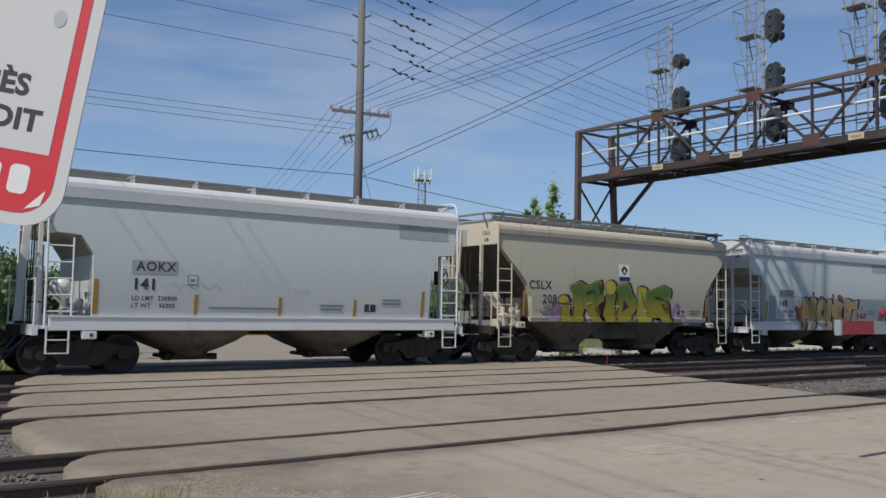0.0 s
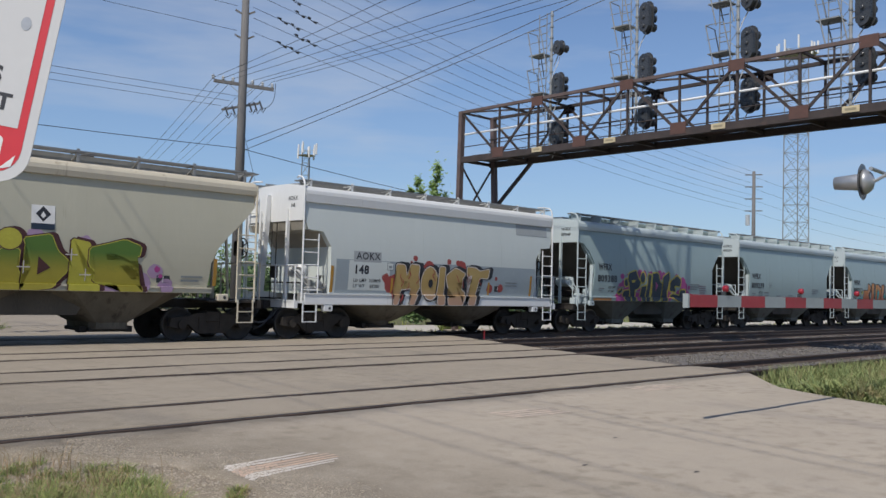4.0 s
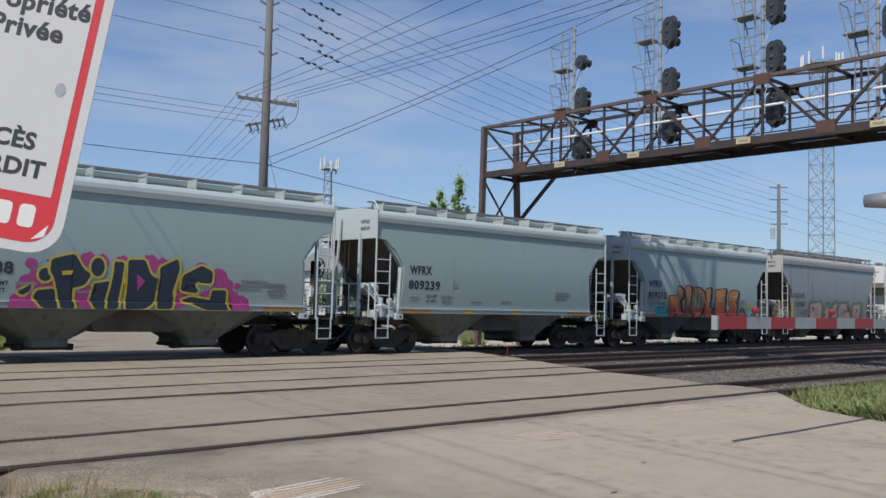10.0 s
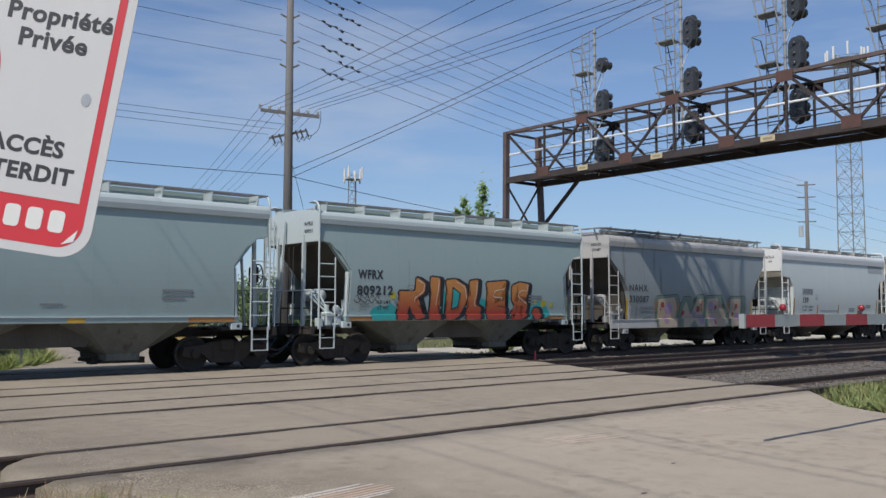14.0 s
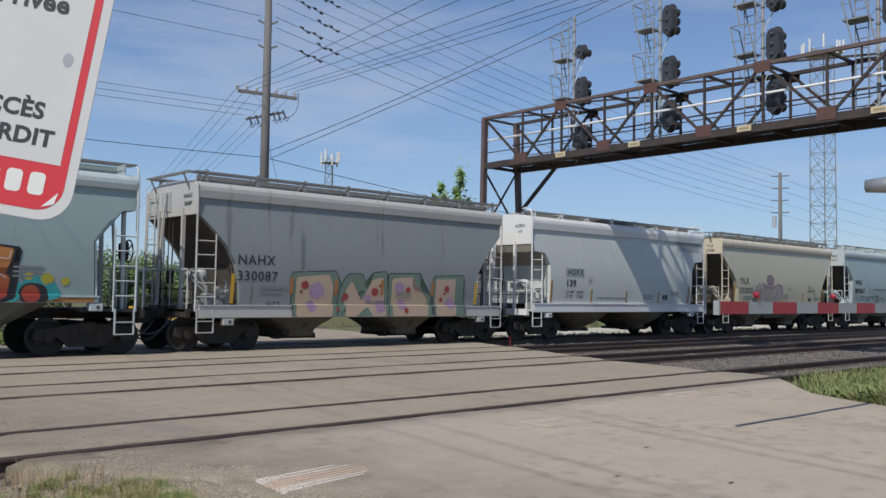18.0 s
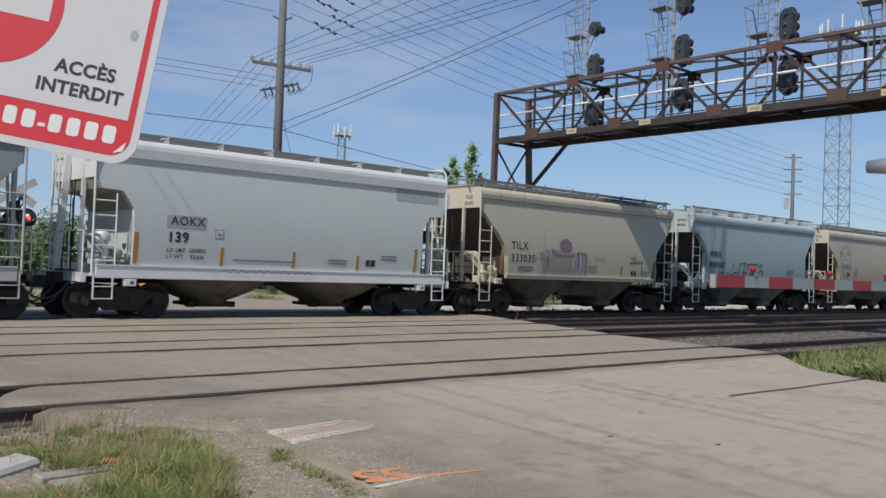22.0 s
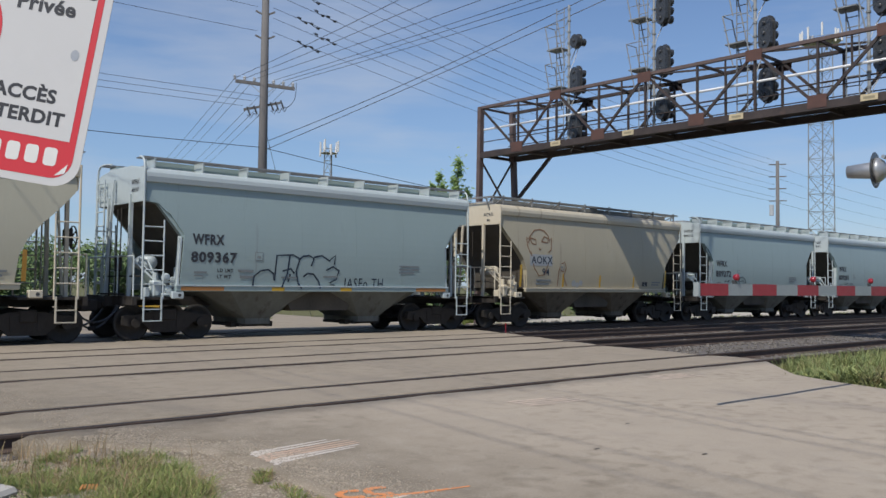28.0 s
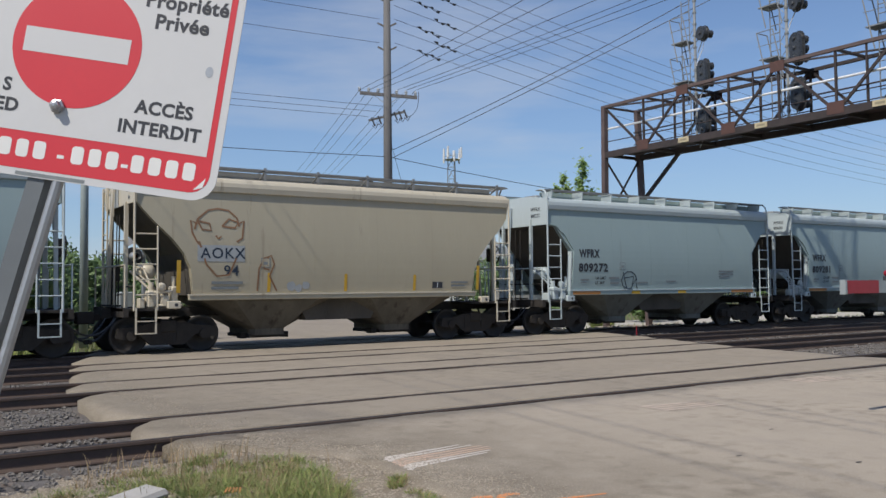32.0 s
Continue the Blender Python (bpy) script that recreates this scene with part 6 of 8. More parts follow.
part("handrail", tube((GX1 - 0.12, YL, 7.5), (GX1 - 0.12, YR, 7.5), 0.02, 8), M_GANTRY, gantry)
for x in (GX0, GX1):
    part("leg", bar((x, YL + (0.12 if x == GX0 else -0.55), -0.3), (x, YL - (0 if x == GX0 else 0.1), GZ1 + 0.04), 0.22, 0.19), M_CHORD, gantry)
    part("leg_base", box(x - 0.3, x + 0.3, YL - 0.85, YL + 0.45, -0.5, -0.1), M_ASPH, gantry, "concrete footing")
    if x == GX1:
        part("knee_brace", bar((x, YL - 0.35, 5.1), (x, YL - 2.35, GZ0 - 0.05), 0.12, 0.12), M_GANTRY, gantry)
for z0, z1 in ((0.6, 3.9), (4.1, 6.9)):
    for s in (-1, 1):
        xa, xb = (GX0, GX1) if s > 0 else (GX1, GX0)
        part("leg_brace", bar((xa, YL + (0.1 if xa == GX0 else -0.4), z0), (xb, YL + (0.1 if xb == GX0 else -0.2), z1), 0.07, 0.05, up=(0, 1, 0)), M_GANTRY, gantry)
part("leg_strut", bar((GX0, YL + 0.08, 4.0), (GX1, YL + 0.08, 4.0), 0.10), M_GANTRY, gantry)
for y in (24.3, 20.54, 15.86, 11.25):
    part("small_plate", box(GX0 - 0.12, GX0 - 0.10, (y - 0.27) * GK, (y + 0.27) * GK, GZ0 - 0.07, GZ0 + 0.12), mat("yellowed_plate", (0.62, 0.52, 0.33), None, 6), gantry, "small yellowed plate")
    part("plate_bar", box(GX0 - 0.128, GX0 - 0.122, (y - 0.18) * GK, (y + 0.18) * GK, GZ0 - 0.01, GZ0 + 0.06), mat("plate_grey", (0.36, 0.31, 0.2), None, 30), gantry)


def signal_head(parent, x, y, z, lamps):
    """An oval backboard with hooded lamps that face along the tracks."""
    h = 0.30 if lamps == 3 else 0.0
    w = 0.30
    pts = []
    for k in range(20):
        a = k / 20 * math.tau
        pts.append((w * math.cos(a), (h if math.sin(a) > 0 else -h) * (1 if lamps == 3 else 0) * (abs(math.sin(a)) > 0.01) + w * math.sin(a)))
    head = part("signal_head", prism(pts, "x", -0.012, 0.012), M_SIGBLACK, parent, "black oval signal backboard")
    head.matrix_basis = pose(x, y, z, 0, 0, -14)
    part("housing", prism([(px * 0.82, pz * 0.88) for px, pz in pts], "x", -0.20, -0.013), M_SIGBLACK, head)
    for k in range(lamps):
        dz = (k - (lamps - 1) / 2) * 0.32
        bm = lathe([(0.13, 0), (0.135, 0.02), (0.150, 0.30), (0.140, 0.30), (0.12, 0.03)], 12, m=Matrix.Translation((0.013, 0, dz)) @ Matrix.Rotation(radians(90), 4, "Y"))
        part("hood", bm, M_SIGBLACK, head)
        part("lamp_case", lathe([(0.05, 0), (0.065, 0.015), (0.06, 0.035), (0.04, 0.05)], 10, m=Matrix.Translation((-0.20, 0, dz)) @ Matrix.Rotation(radians(-90), 4, "Y")), M_SIGBLACK, head)
    part("bracket", tube((-0.02, 0, 0), (-0.05, 0.42, 0.0), 0.03, 8), M_GALV, head)
    part("conduit", tube((-0.04, 0.02, -h - 0.2), (-0.04, 0.36, -h - 0.65), 0.02, 6), M_GALV, head)
    return head


def signal_mast(y, heads, top):
    """A ladder mast with small railed platforms and its signal heads."""
    x = GX0 + 0.95
    mast = thing("signal_mast", "galvanised mast with cage ladder and black signals", "railway signal", "signals on the gantry", m=pose(x, y, GZ0 + 0.17))
    b = 0.0
    z1 = top - GZ0 - 0.17
    part("pole", tube((0, 0, 0), (0, 0, z1), 0.05, 10), M_MAST, mast)
    bm = bmesh.new()
    for yy in (0.30, 0.68):
        tube((0.05, yy, 0), (0.05, yy, z1), 0.020, 6, bm)
    zz = 0.2
    while zz < z1:
        tube((0.05, 0.30, zz), (0.05, 0.68, zz), 0.018, 5, bm)
        zz += 0.3
    part("rung_ladder", bm, M_TOWER, mast)
    zig = [((0, 0), (0.05, 0.30))[i % 2] + (0.15 + 0.3 * i,) for i in range(int((z1 - 0.3) / 0.3))]
    part("mast_lacing", sweep(zig, 0.013), M_MAST, mast)
    for hz in heads:
        pz = hz - GZ0 - 0.17 - 0.15
        if pz < 1.2:
            continue
        part("platform", box(-0.25, 0.35, 0.25, 0.95, pz, pz + 0.04), M_TOWER, mast)
        bm = bmesh.new()
        for yy, xx in ((0.95, -0.25), (0.95, 0.35), (0.30, -0.25)):
            tube((xx, yy - 0.3, pz - 0.75), (xx, yy + 0.08, pz + 1.0), 0.022, 6, bm)
        tube((-0.25, 1.03, pz + 1.0), (0.35, 1.03, pz + 1.0), 0.016, 6, bm)
        tube((-0.25, 0.38, pz + 1.0), (-0.25, 1.03, pz + 1.0), 0.016, 6, bm)
        tube((-0.25, 0.34, pz + 0.5), (-0.25, 0.99, pz + 0.5), 0.012, 6, bm)
        part("platform_rail", bm, M_TOWER, mast)
    bm = bmesh.new()
    for i in range(int(z1 / 0.45)):
        tube((0, 0, 0.35 + 0.45 * i), (0, 0, 0.41 + 0.45 * i), 0.075, 8, bm)
    part("pole_collar", bm, M_TOWER, mast, "row of clamp collars")
    for hz in heads:
        hb = hz - GZ0 - 0.17
        part("head_bracket", sweep([(0, -0.03, hb - 0.22), (-0.01, -0.28, hb - 0.12), (-0.02, -0.46, hb + 0.02)], 0.022, 6), M_TOWER, mast)
        if hb > 1.2:
            part("signal_cable", sweep([(-0.02, -0.46, hb + 0.02), (-0.02, -0.47, hb - 0.25), (-0.02, -0.36, hb - 0.6), (-0.01, -0.16, hb - 0.9), (0, -0.05, hb - 1.15)], 0.014, 5), M_PIPE, mast, "pale drooping cable conduit")
    for i, hz in enumerate(heads):
        lamps = 1 if hz > 10.5 and top < 12.7 else 3
        signal_head(mast, -0.02, -0.46, hz - GZ0 - 0.17, lamps)
    return mast


signal_mast(21.9, (11.05, 9.5, 7.72), 12.6)
signal_mast(17.95, (11.4, 9.55, 7.98), 15.0)
signal_mast(14.05, (11.4, 9.72, 8.05), 15.0)
signal_mast(10.45, (11.9, 10.1, 8.4), 15.0)

# ---------------------------------------------------------------- the leaning notice
SC, SU, SV = Vector((0.344, 1.918, 2.007)), Vector((0.827, -0.540, -0.153)).normalized(), Vector((0.142, -0.060, 0.985)).normalized()
SN = SU.cross(SV).normalized()
SV = SN.cross(SU)
PX = 0.00125
smat = Matrix((SU, SV, SN)).transposed().to_4x4()
smat.translation = SC
sign = thing("notice_sign", "white and red no-entry notice on a leaning post", "sign", m=smat)


def rounded(x0, x1, y0, y1, r, n=6):
    pts = []
    for cx, cy, a0 in ((x1 - r, y1 - r, 0), (x0 + r, y1 - r, 90), (x0 + r, y0 + r, 180), (x1 - r, y0 + r, 270)):
        for k in range(n + 1):
            a = radians(a0 + 90 * k / n)
            pts.append((cx + r * math.cos(a), cy + r * math.sin(a)))
    return pts


def on_sign(bm, name, material, z, label=""):
    for v in bm.verts:
        v.co = (v.co.x * PX, v.co.y * PX, z)
    return part(name, bm, material, sign, label)


def flat(pts):
    bm = bmesh.new()
    bm.faces.new([bm.verts.new((x, y, 0)) for x, y in pts])
    return bm


plate = prism([(x * PX, y * PX) for x, y in rounded(-284, 284, -231, 231, 42)], "z", -0.003, 0.0)
part("panel", plate, M_SIGNWHITE, sign, "white sheet-metal panel with rounded corners")
on_sign(flat(rounded(-271, 271, -218, 218, 34)), "border", M_SIGNRED, 0.0005, "red border and bands")
on_sign(flat([(-260, -153), (260, -153), (260, 165), (-260, 165)]), "field", M_SIGNWHITE, 0.0010)
on_sign(flat([(7 + 112 * math.cos(k * math.tau / 64), 9 + 112 * math.sin(k * math.tau / 64)) for k in range(64)]), "no_entry_disc", M_SIGNRED, 0.0015)
on_sign(flat([(-85, -13), (99, -13), (99, 31), (-85, 31)]), "no_entry_bar", M_SIGNWHITE, 0.0020)
for text, x, y, size in (("Propriété", 185, 96, 36), ("Privée", 181, 59, 36), ("ACCÈS", 175, -93, 32), ("INTERDIT", 172, -130, 32), ("ED", -95, -121, 32), ("S", -100, -86, 32), ("y", -112, 100, 36)):
    bm = letters(text, size, 1.15, "CENTER", gap=1.05)
    for v in bm.verts:
        v.co.x += x
        v.co.y += y
    on_sign(bm, "lettering", M_BLACK, 0.0015)
for x0, n_bars in ((-146, 1), (-96, 3), (30, 3), (134, 4)):
    for k in range(n_bars):
        e = x0 + k * 30
        on_sign(flat(rounded(e, e + 21, -198, -167, 6)), "number_bar", M_WHITE, 0.0010)
for e in (-113, 6, 117):
    on_sign(flat([(e, -192), (e + 12, -192), (e + 12, -186), (e, -186)]), "number_bar", M_WHITE, 0.0010)
on_sign(flat([(246, -213), (262, -207), (265, -190)]), "corner_mark", M_WHITE, 0.0010)
on_sign(flat([(-60, -229), (60, -229), (60, -223), (-60, -223)]), "maker_bar", M_DARKGREY, 0.0006)
on_sign(flat([(241 + 7 * math.cos(k), -5 + 10 * math.sin(k)) for k in (0, .6, 1.2, 1.9, 2.5, 3.1, 3.8, 4.4, 5.0, 5.6)]), "bolt_plug", M_GALV, 0.0016)
part("bolt", lathe([(0.016, 0.002), (0.016, 0.008), (0.011, 0.010), (0.010, 0.022), (0.004, 0.024)], 6, m=Matrix.Translation((-7 * PX, -103 * PX, 0.002))), M_GALV, sign)
u = [(-0.052, -0.050), (-0.040, -0.054), (-0.022, -0.012), (0.022, -0.012), (0.040, -0.054), (0.052, -0.050), (0.030, -0.006), (-0.030, -0.006)]
bm = bmesh.new()
lo = [bm.verts.new((x * 0.62 - 0.285, -2.42, y)) for x, y in u]
hi = [bm.verts.new((x * 0.62 + 0.04, 0.30, y)) for x, y in u]
for k in range(len(u)):
    bm.faces.new((lo[k], lo[(k + 1) % len(u)], hi[(k + 1) % len(u)], hi[k]))
bm.faces.new(lo)
bm.faces.new(hi)
bmesh.ops.recalc_face_normals(bm, faces=bm.faces)
part("post", bm, M_POST, sign, "galvanised U-channel post")
part("brace_tube", tube((-0.238, -2.42, -0.012), (0.020, -0.24, -0.012), 0.012, 10), M_GALV, sign)

# ---------------------------------------------------------------- crossing gate beside the road
gate = thing("crossing_gate", "lowered red and white crossing gate with small red lamps", "crossing gate", m=pose(16.0, 5.5, -0.2))
GZ = 1.66
part("mast", tube((0, 0, 0), (0, 0, 4.3), 0.055, 12), M_GALV, gate)
part("base", box(-0.3, 0.3, -0.3, 0.3, 0.0, 0.12, bevel=0.02), M_ASPH, gate)
part("mechanism", box(0.55, 1.0, 0.07, 0.42, 0.95, 1.75, bevel=0.03), M_GALV, gate)
part("arm_bracket", prism([(-0.35, 1.38), (0.25, 1.2), (0.25, 1.95), (-0.1, 2.05), (-0.55, 1.72)], "y", -0.14, -0.10), M_GATEWHITE, gate)
tip = -6.92
arm = part("arm_core", box(tip, -0.2, -0.02, 0.02, GZ - 0.068, GZ + 0.068), M_GATEWHITE, gate, "long gate arm")
for i in range(5):
    x = tip + 0.04 + i * 1.22
    part("red_band", box(x, x + 0.62, -0.028, 0.028, GZ - 0.073, GZ + 0.073), M_RED, arm)
    if i < 4:
        part("grey_band", box(x + 0.625, x + 1.215, -0.026, 0.026, GZ - 0.071, GZ + 0.071), M_GATEWHITE, arm)
part("arm_end_rail", box(tip - 0.02, tip + 0.015, -0.035, 0.035, GZ - 0.082, GZ + 0.082), M_GATEWHITE, arm)
for i, x in enumerate((tip + 0.86, tip + 2.95, tip + 4.9)):
    lamp = part("gate_lamp", lathe([(0.025, -0.035), (0.038, -0.018), (0.042, 0.014), (0.038, 0.03), (0.014, 0.04)], 12, m=Matrix.Translation((x, -0.02, GZ + 0.155)) @ Matrix.Rotation(radians(90), 4, "X")), M_DIMRED, gate, "small red gate lamp", True)
    part("lamp_foot", box(x - 0.025, x + 0.025, -0.02, 0.02, GZ + 0.05, GZ + 0.12), M_SIGBLACK, lamp)
part("wire_fall", tube((tip + 3.6, 0.03, GZ + 0.05), (tip + 3.8, 0.03, GZ - 0.07), 0.012, 6), M_SIGBLACK, gate)
part("flasher_crossarm", tube((-1.95, -0.2, 3.75), (0.9, 0, 3.75), 0.03, 8), M_GALV, gate)


def flasher(parent, m, lit=False):
    """A crossing lamp: round backboard, hood and rounded case."""
    q = Matrix.Rotation(radians(90), 4, "X")
    f = part("flasher", lathe([(0.28, 0), (0.285, 0.008), (0.27, 0.018), (0.12, 0.022)], 24, m=q), M_SIGBLACK, parent, "round black backboard of a crossing lamp")
    f.matrix_basis = m
    hood = lathe([(0.135, 0.0), (0.137, 0.02), (0.10, 0.42), (0.094, 0.42), (0.12, 0.03)], 16, m=q)
    part("hood", hood, M_GALV, f, "long tapered hood", True)
    part("case", lathe([(0.20, -0.005), (0.19, -0.06), (0.13, -0.13), (0.05, -0.16)], 16, m=q), M_GALV, f, "", True)
    part("lens", lathe([(0.115, 0.024), (0.09, 0.035), (0.02, 0.042)], 16, m=q), M_LAMPRED if lit else M_DIMRED, f, "lit red lens" if lit else "unlit red lens", True)
    part("bracket", tube((0, 0.16, 0), (0, 0.35, 0.1), 0.025, 8), M_GALV, f)
    return f


flasher(gate, pose(-1.85, -0.05, 3.56, 0, 0, 186))
flasher(gate, pose(0.55, -0.3, 3.56, 0, 0, 0))
part("crossbuck", bar((-0.55, -0.07, 4.55), (0.55, -0.07, 3.85), 0.02, 0.22, up=(0, 0, 1)), M_WHITE, gate)
part("crossbuck", bar((0.55, -0.09, 4.55), (-0.55, -0.09, 3.85), 0.02, 0.22, up=(0, 0, 1)), M_WHITE, gate)

# its fellow beyond the tracks
far_gate = thing("crossing_signal", "crossing signal with crossbuck and a lit red lamp", "crossing signal", m=pose(7.2, 27.0, -0.2))
part("mast", tube((0, 0, 0), (0, 0, 4.3), 0.06, 12), M_GALV, far_gate)
part("base", box(-0.3, 0.3, -0.3, 0.3, 0.0, 0.15), M_ASPH, far_gate)
part("crossarm", tube((-0.5, 0, 2.78), (0.5, 0, 2.78), 0.03, 8), M_GALV, far_gate)
flasher(far_gate, pose(-0.34, -0.12, 2.76), False)
flasher(far_gate, pose(0.32, -0.12, 2.76), True)
for s in (-1, 1):
    part("crossbuck", bar((s * 0.55, -0.08 - 0.02 * s, 3.85), (-s * 0.55, -0.08 - 0.02 * s, 3.15), 0.02, 0.22), M_WHITE, far_gate)
part("control_box", box(-0.75, -0.35, -0.2, 0.2, 0.9, 1.7, bevel=0.03), M_GATEWHITE, far_gate)

# ---------------------------------------------------------------- poles, towers and wires
pole = thing("utility_pole", "tall weathered timber pole with crossarm and insulators", "utility pole", m=pose(23.47, 40.1, -0.3))
part("shaft", tube((0, 0, 0), (0, 0, 20.0), 0.28, 14, r2=0.17), M_WOOD, pole, smooth=True)
ad = Vector((2.83, -1.61, 0)).normalized()
az = 12.3
tip_a, tip_b = -ad * 1.47 + Vector((0, 0, az + 0.05)), ad * 1.6 + Vector((0, 0, az - 0.20))
part("crossarm", bar(tip_a, tip_b, 0.13, 0.16), M_WOOD, pole)
for s in (-1, 1):
    part("arm_brace", bar(ad * s * 0.8 + Vector((0, 0, az)), Vector((0, 0, az - 0.65)), 0.03), M_GALV, pole)
ARMS = [-1.5, -1.0, -0.5, 0.5, 1.0, 1.5]
for a in ARMS:
    part("insulator", lathe([(0.04, 0), (0.09, 0.08), (0.06, 0.12), (0.09, 0.17), (0.04, 0.25)], 10, m=Matrix.Translation(ad * a + Vector((0, 0, az + 0.005 - 0.08 * a)))), M_PORC, pole)
part("lower_crossarm", bar(-ad * 0.95 + Vector((0, 0.15, az - 1.42)), ad * 0.95 + Vector((0, 0.15, az - 0.95)), 0.10, 0.11), M_WOOD, pole)
for a in (-0.85, -0.5, -0.2, 0.35, 0.6, 0.88):
    z = az - 1.2 + 0.25 * a
    part("cutout", bar(ad * a + Vector((0, 0.0, z + 0.12)), ad * (a + 0.12) + Vector((0, -0.1, z - 0.34)), 0.07), M_SIGBLACK, pole)
    part("jumper", sweep([ad * a + Vector((0, -0.05, z - 0.3)), ad * (a + 0.18) + Vector((0, -0.05, z - 0.48)), ad * (a + 0.32) + Vector((0, -0.05, z - 0.2))], 0.022), M_WIRE, pole)
part("drop_loop", sweep([ad * (1.62 - 0.5 * (i / 10) ** 3) + Vector((0, -0.1, az + 0.1 - 1.35 * i / 10 - 0.15 * math.sin(i / 10 * math.pi))) for i in range(11)] + [ad * 0.9 + Vector((0, 0, az - 1.15))], 0.016), M_WIRE, pole)
part("guy_wire", tube((0, 0, az - 2.0), (2.3, -1.4, 0.0), 0.012, 5), M_WIRE, pole)
for z in (14.6, 15.9, 17.3, 18.6):
    part("bracket_arm", bar((0, 0, z), tuple(-ad * 0.5 + Vector((0, 0, z + 0.25))), 0.08), M_WOOD, pole)
    part("bracket_arm", bar((0, 0, z), tuple(ad * 0.5 + Vector((0, 0, z + 0.25))), 0.08), M_WOOD, pole)


def wire(a, b, sag, r, name="overhead_wire", n=14):
    """One hanging wire from a to b."""
    a, b = Vector(a), Vector(b)
    pts = []
    for i in range(n + 1):
        u = i / n
        p = a.lerp(b, u)
        p.z -= sag * 4 * u * (1 - u)
        pts.append(p)
    bm = sweep(pts, r, 4)
    return tagged(part(name, bm, M_WIRE), "thin dark overhead wire strung between poles", "wire", "overhead wires")


base = Vector((23.47, 40.1, -0.3))
for a, (ex, ey) in zip(ARMS, ((20.2, 25.2), (21.1, 24.6), (22.4, 23.8), (23.5, 23.2), (24.0, 22.9), (24.6, 22.6))):
    s = base + ad * a + Vector((0, 0, az + 0.2))
    t2 = Vector((ex, ey, 12.3))
    d = t2 - s
    wire(s, s + d * 3.4 + Vector((0, 0, 0.6)), 0.5, 0.012)
    wire(s, s + Vector((26 + a * 0.6, 77, 0.2)), 0.5, 0.011)
for i, (ex, ez, sag) in enumerate(((32.0, 16.25, 0.8), (33.5, 15.75, 0.2))):
    s = base + Vector((0.25, -0.1, 9.28 - 0.42 * i))
    wire(s, s + (Vector((ex, 24.0, ez)) - s) * 1.9, sag * 1.2, 0.018)
for i, z in enumerate((15.07, 16.37, 17.77, 19.07)):
    s = base + Vector((0, 0, z)) + ad * 0.4
    e = Vector((85, 43.3, 10.4 + i * 1.25))
    wire(s, e, 0.9, 0.012)
    wire(base + Vector((0, 0, z)) - ad * 0.4, Vector((-70, 36, z + 2.0)), 1.6, 0.012)
    wire(e, e + Vector((90, 4, 0)), 1.2, 0.012)
    s2 = s + Vector((0, 0, 0.75))
    e2 = e + Vector((0, 0, 0.5))
    wire(s2, e2, 0.9, 0.012)
    for k, (p0, p1, at) in enumerate(((s, e, 2.35), (s2, e2, 3.5))):
        q = p0.lerp(p1, at / (p1 - p0).length)
        st = thing("strain_insulator", "dark disc insulators strung in an overhead wire", "insulator", "strain insulators", m=Matrix.Translation(q - Vector((0, 0, 0.02))))
        for j in range(4):
            x, dz = j * 0.40 - 0.7, 0.05 * (-1) ** j - 0.075 * j
            part("disc", tube((x, 0, dz), (x + 0.16, 0.004, dz - 0.03), 0.062, 8), M_SIGBLACK, st)
            part("link", tube((x - 0.10, 0, dz + 0.02), (x + 0.28, 0.004, dz - 0.10 * (-1) ** j - 0.06), 0.02, 6), M_SIGBLACK, st)
for i in range(3):
    wire(base + Vector((-0.1 - 0.5 * i, 0.2, az - 0.65 - 0.33 * i)), Vector((-70, 40.1, az - 0.65 - 0.22 * i)), 0.8, 0.012)
wire(base + Vector((0, 0, 8.9)), Vector((-70, 36, 10.8)), 1.5, 0.02)
wire(base + Vector((0, 0, 8.9)), Vector((85, 43.3, 7.4)), 1.2, 0.02)

hp = thing("utility_pole", "slender timber pole with short crossarms beside the line", "utility pole", m=pose(85.2, 43.1, -0.3))
part("shaft", tube((0, 0, 0), (0, 0, 14.9), 0.24, 12, r2=0.16), M_WOOD, hp, smooth=True)
for i in range(4):
    z = 14.4 - i * 1.25
    part("bracket_arm", bar((-0.4, 0.75, z + 0.15), (0.4, -0.75, z + 0.15), 0.10), M_WOOD, hp)
part("transformer", tube((-0.3, 0.5, 9.3), (-0.3, 0.5, 10.4), 0.22, 12), M_PORC, hp)
part("meter_box", box(-0.5, 0.1, -0.3, 0.3, 4.2, 5.4), M_GALV, hp)


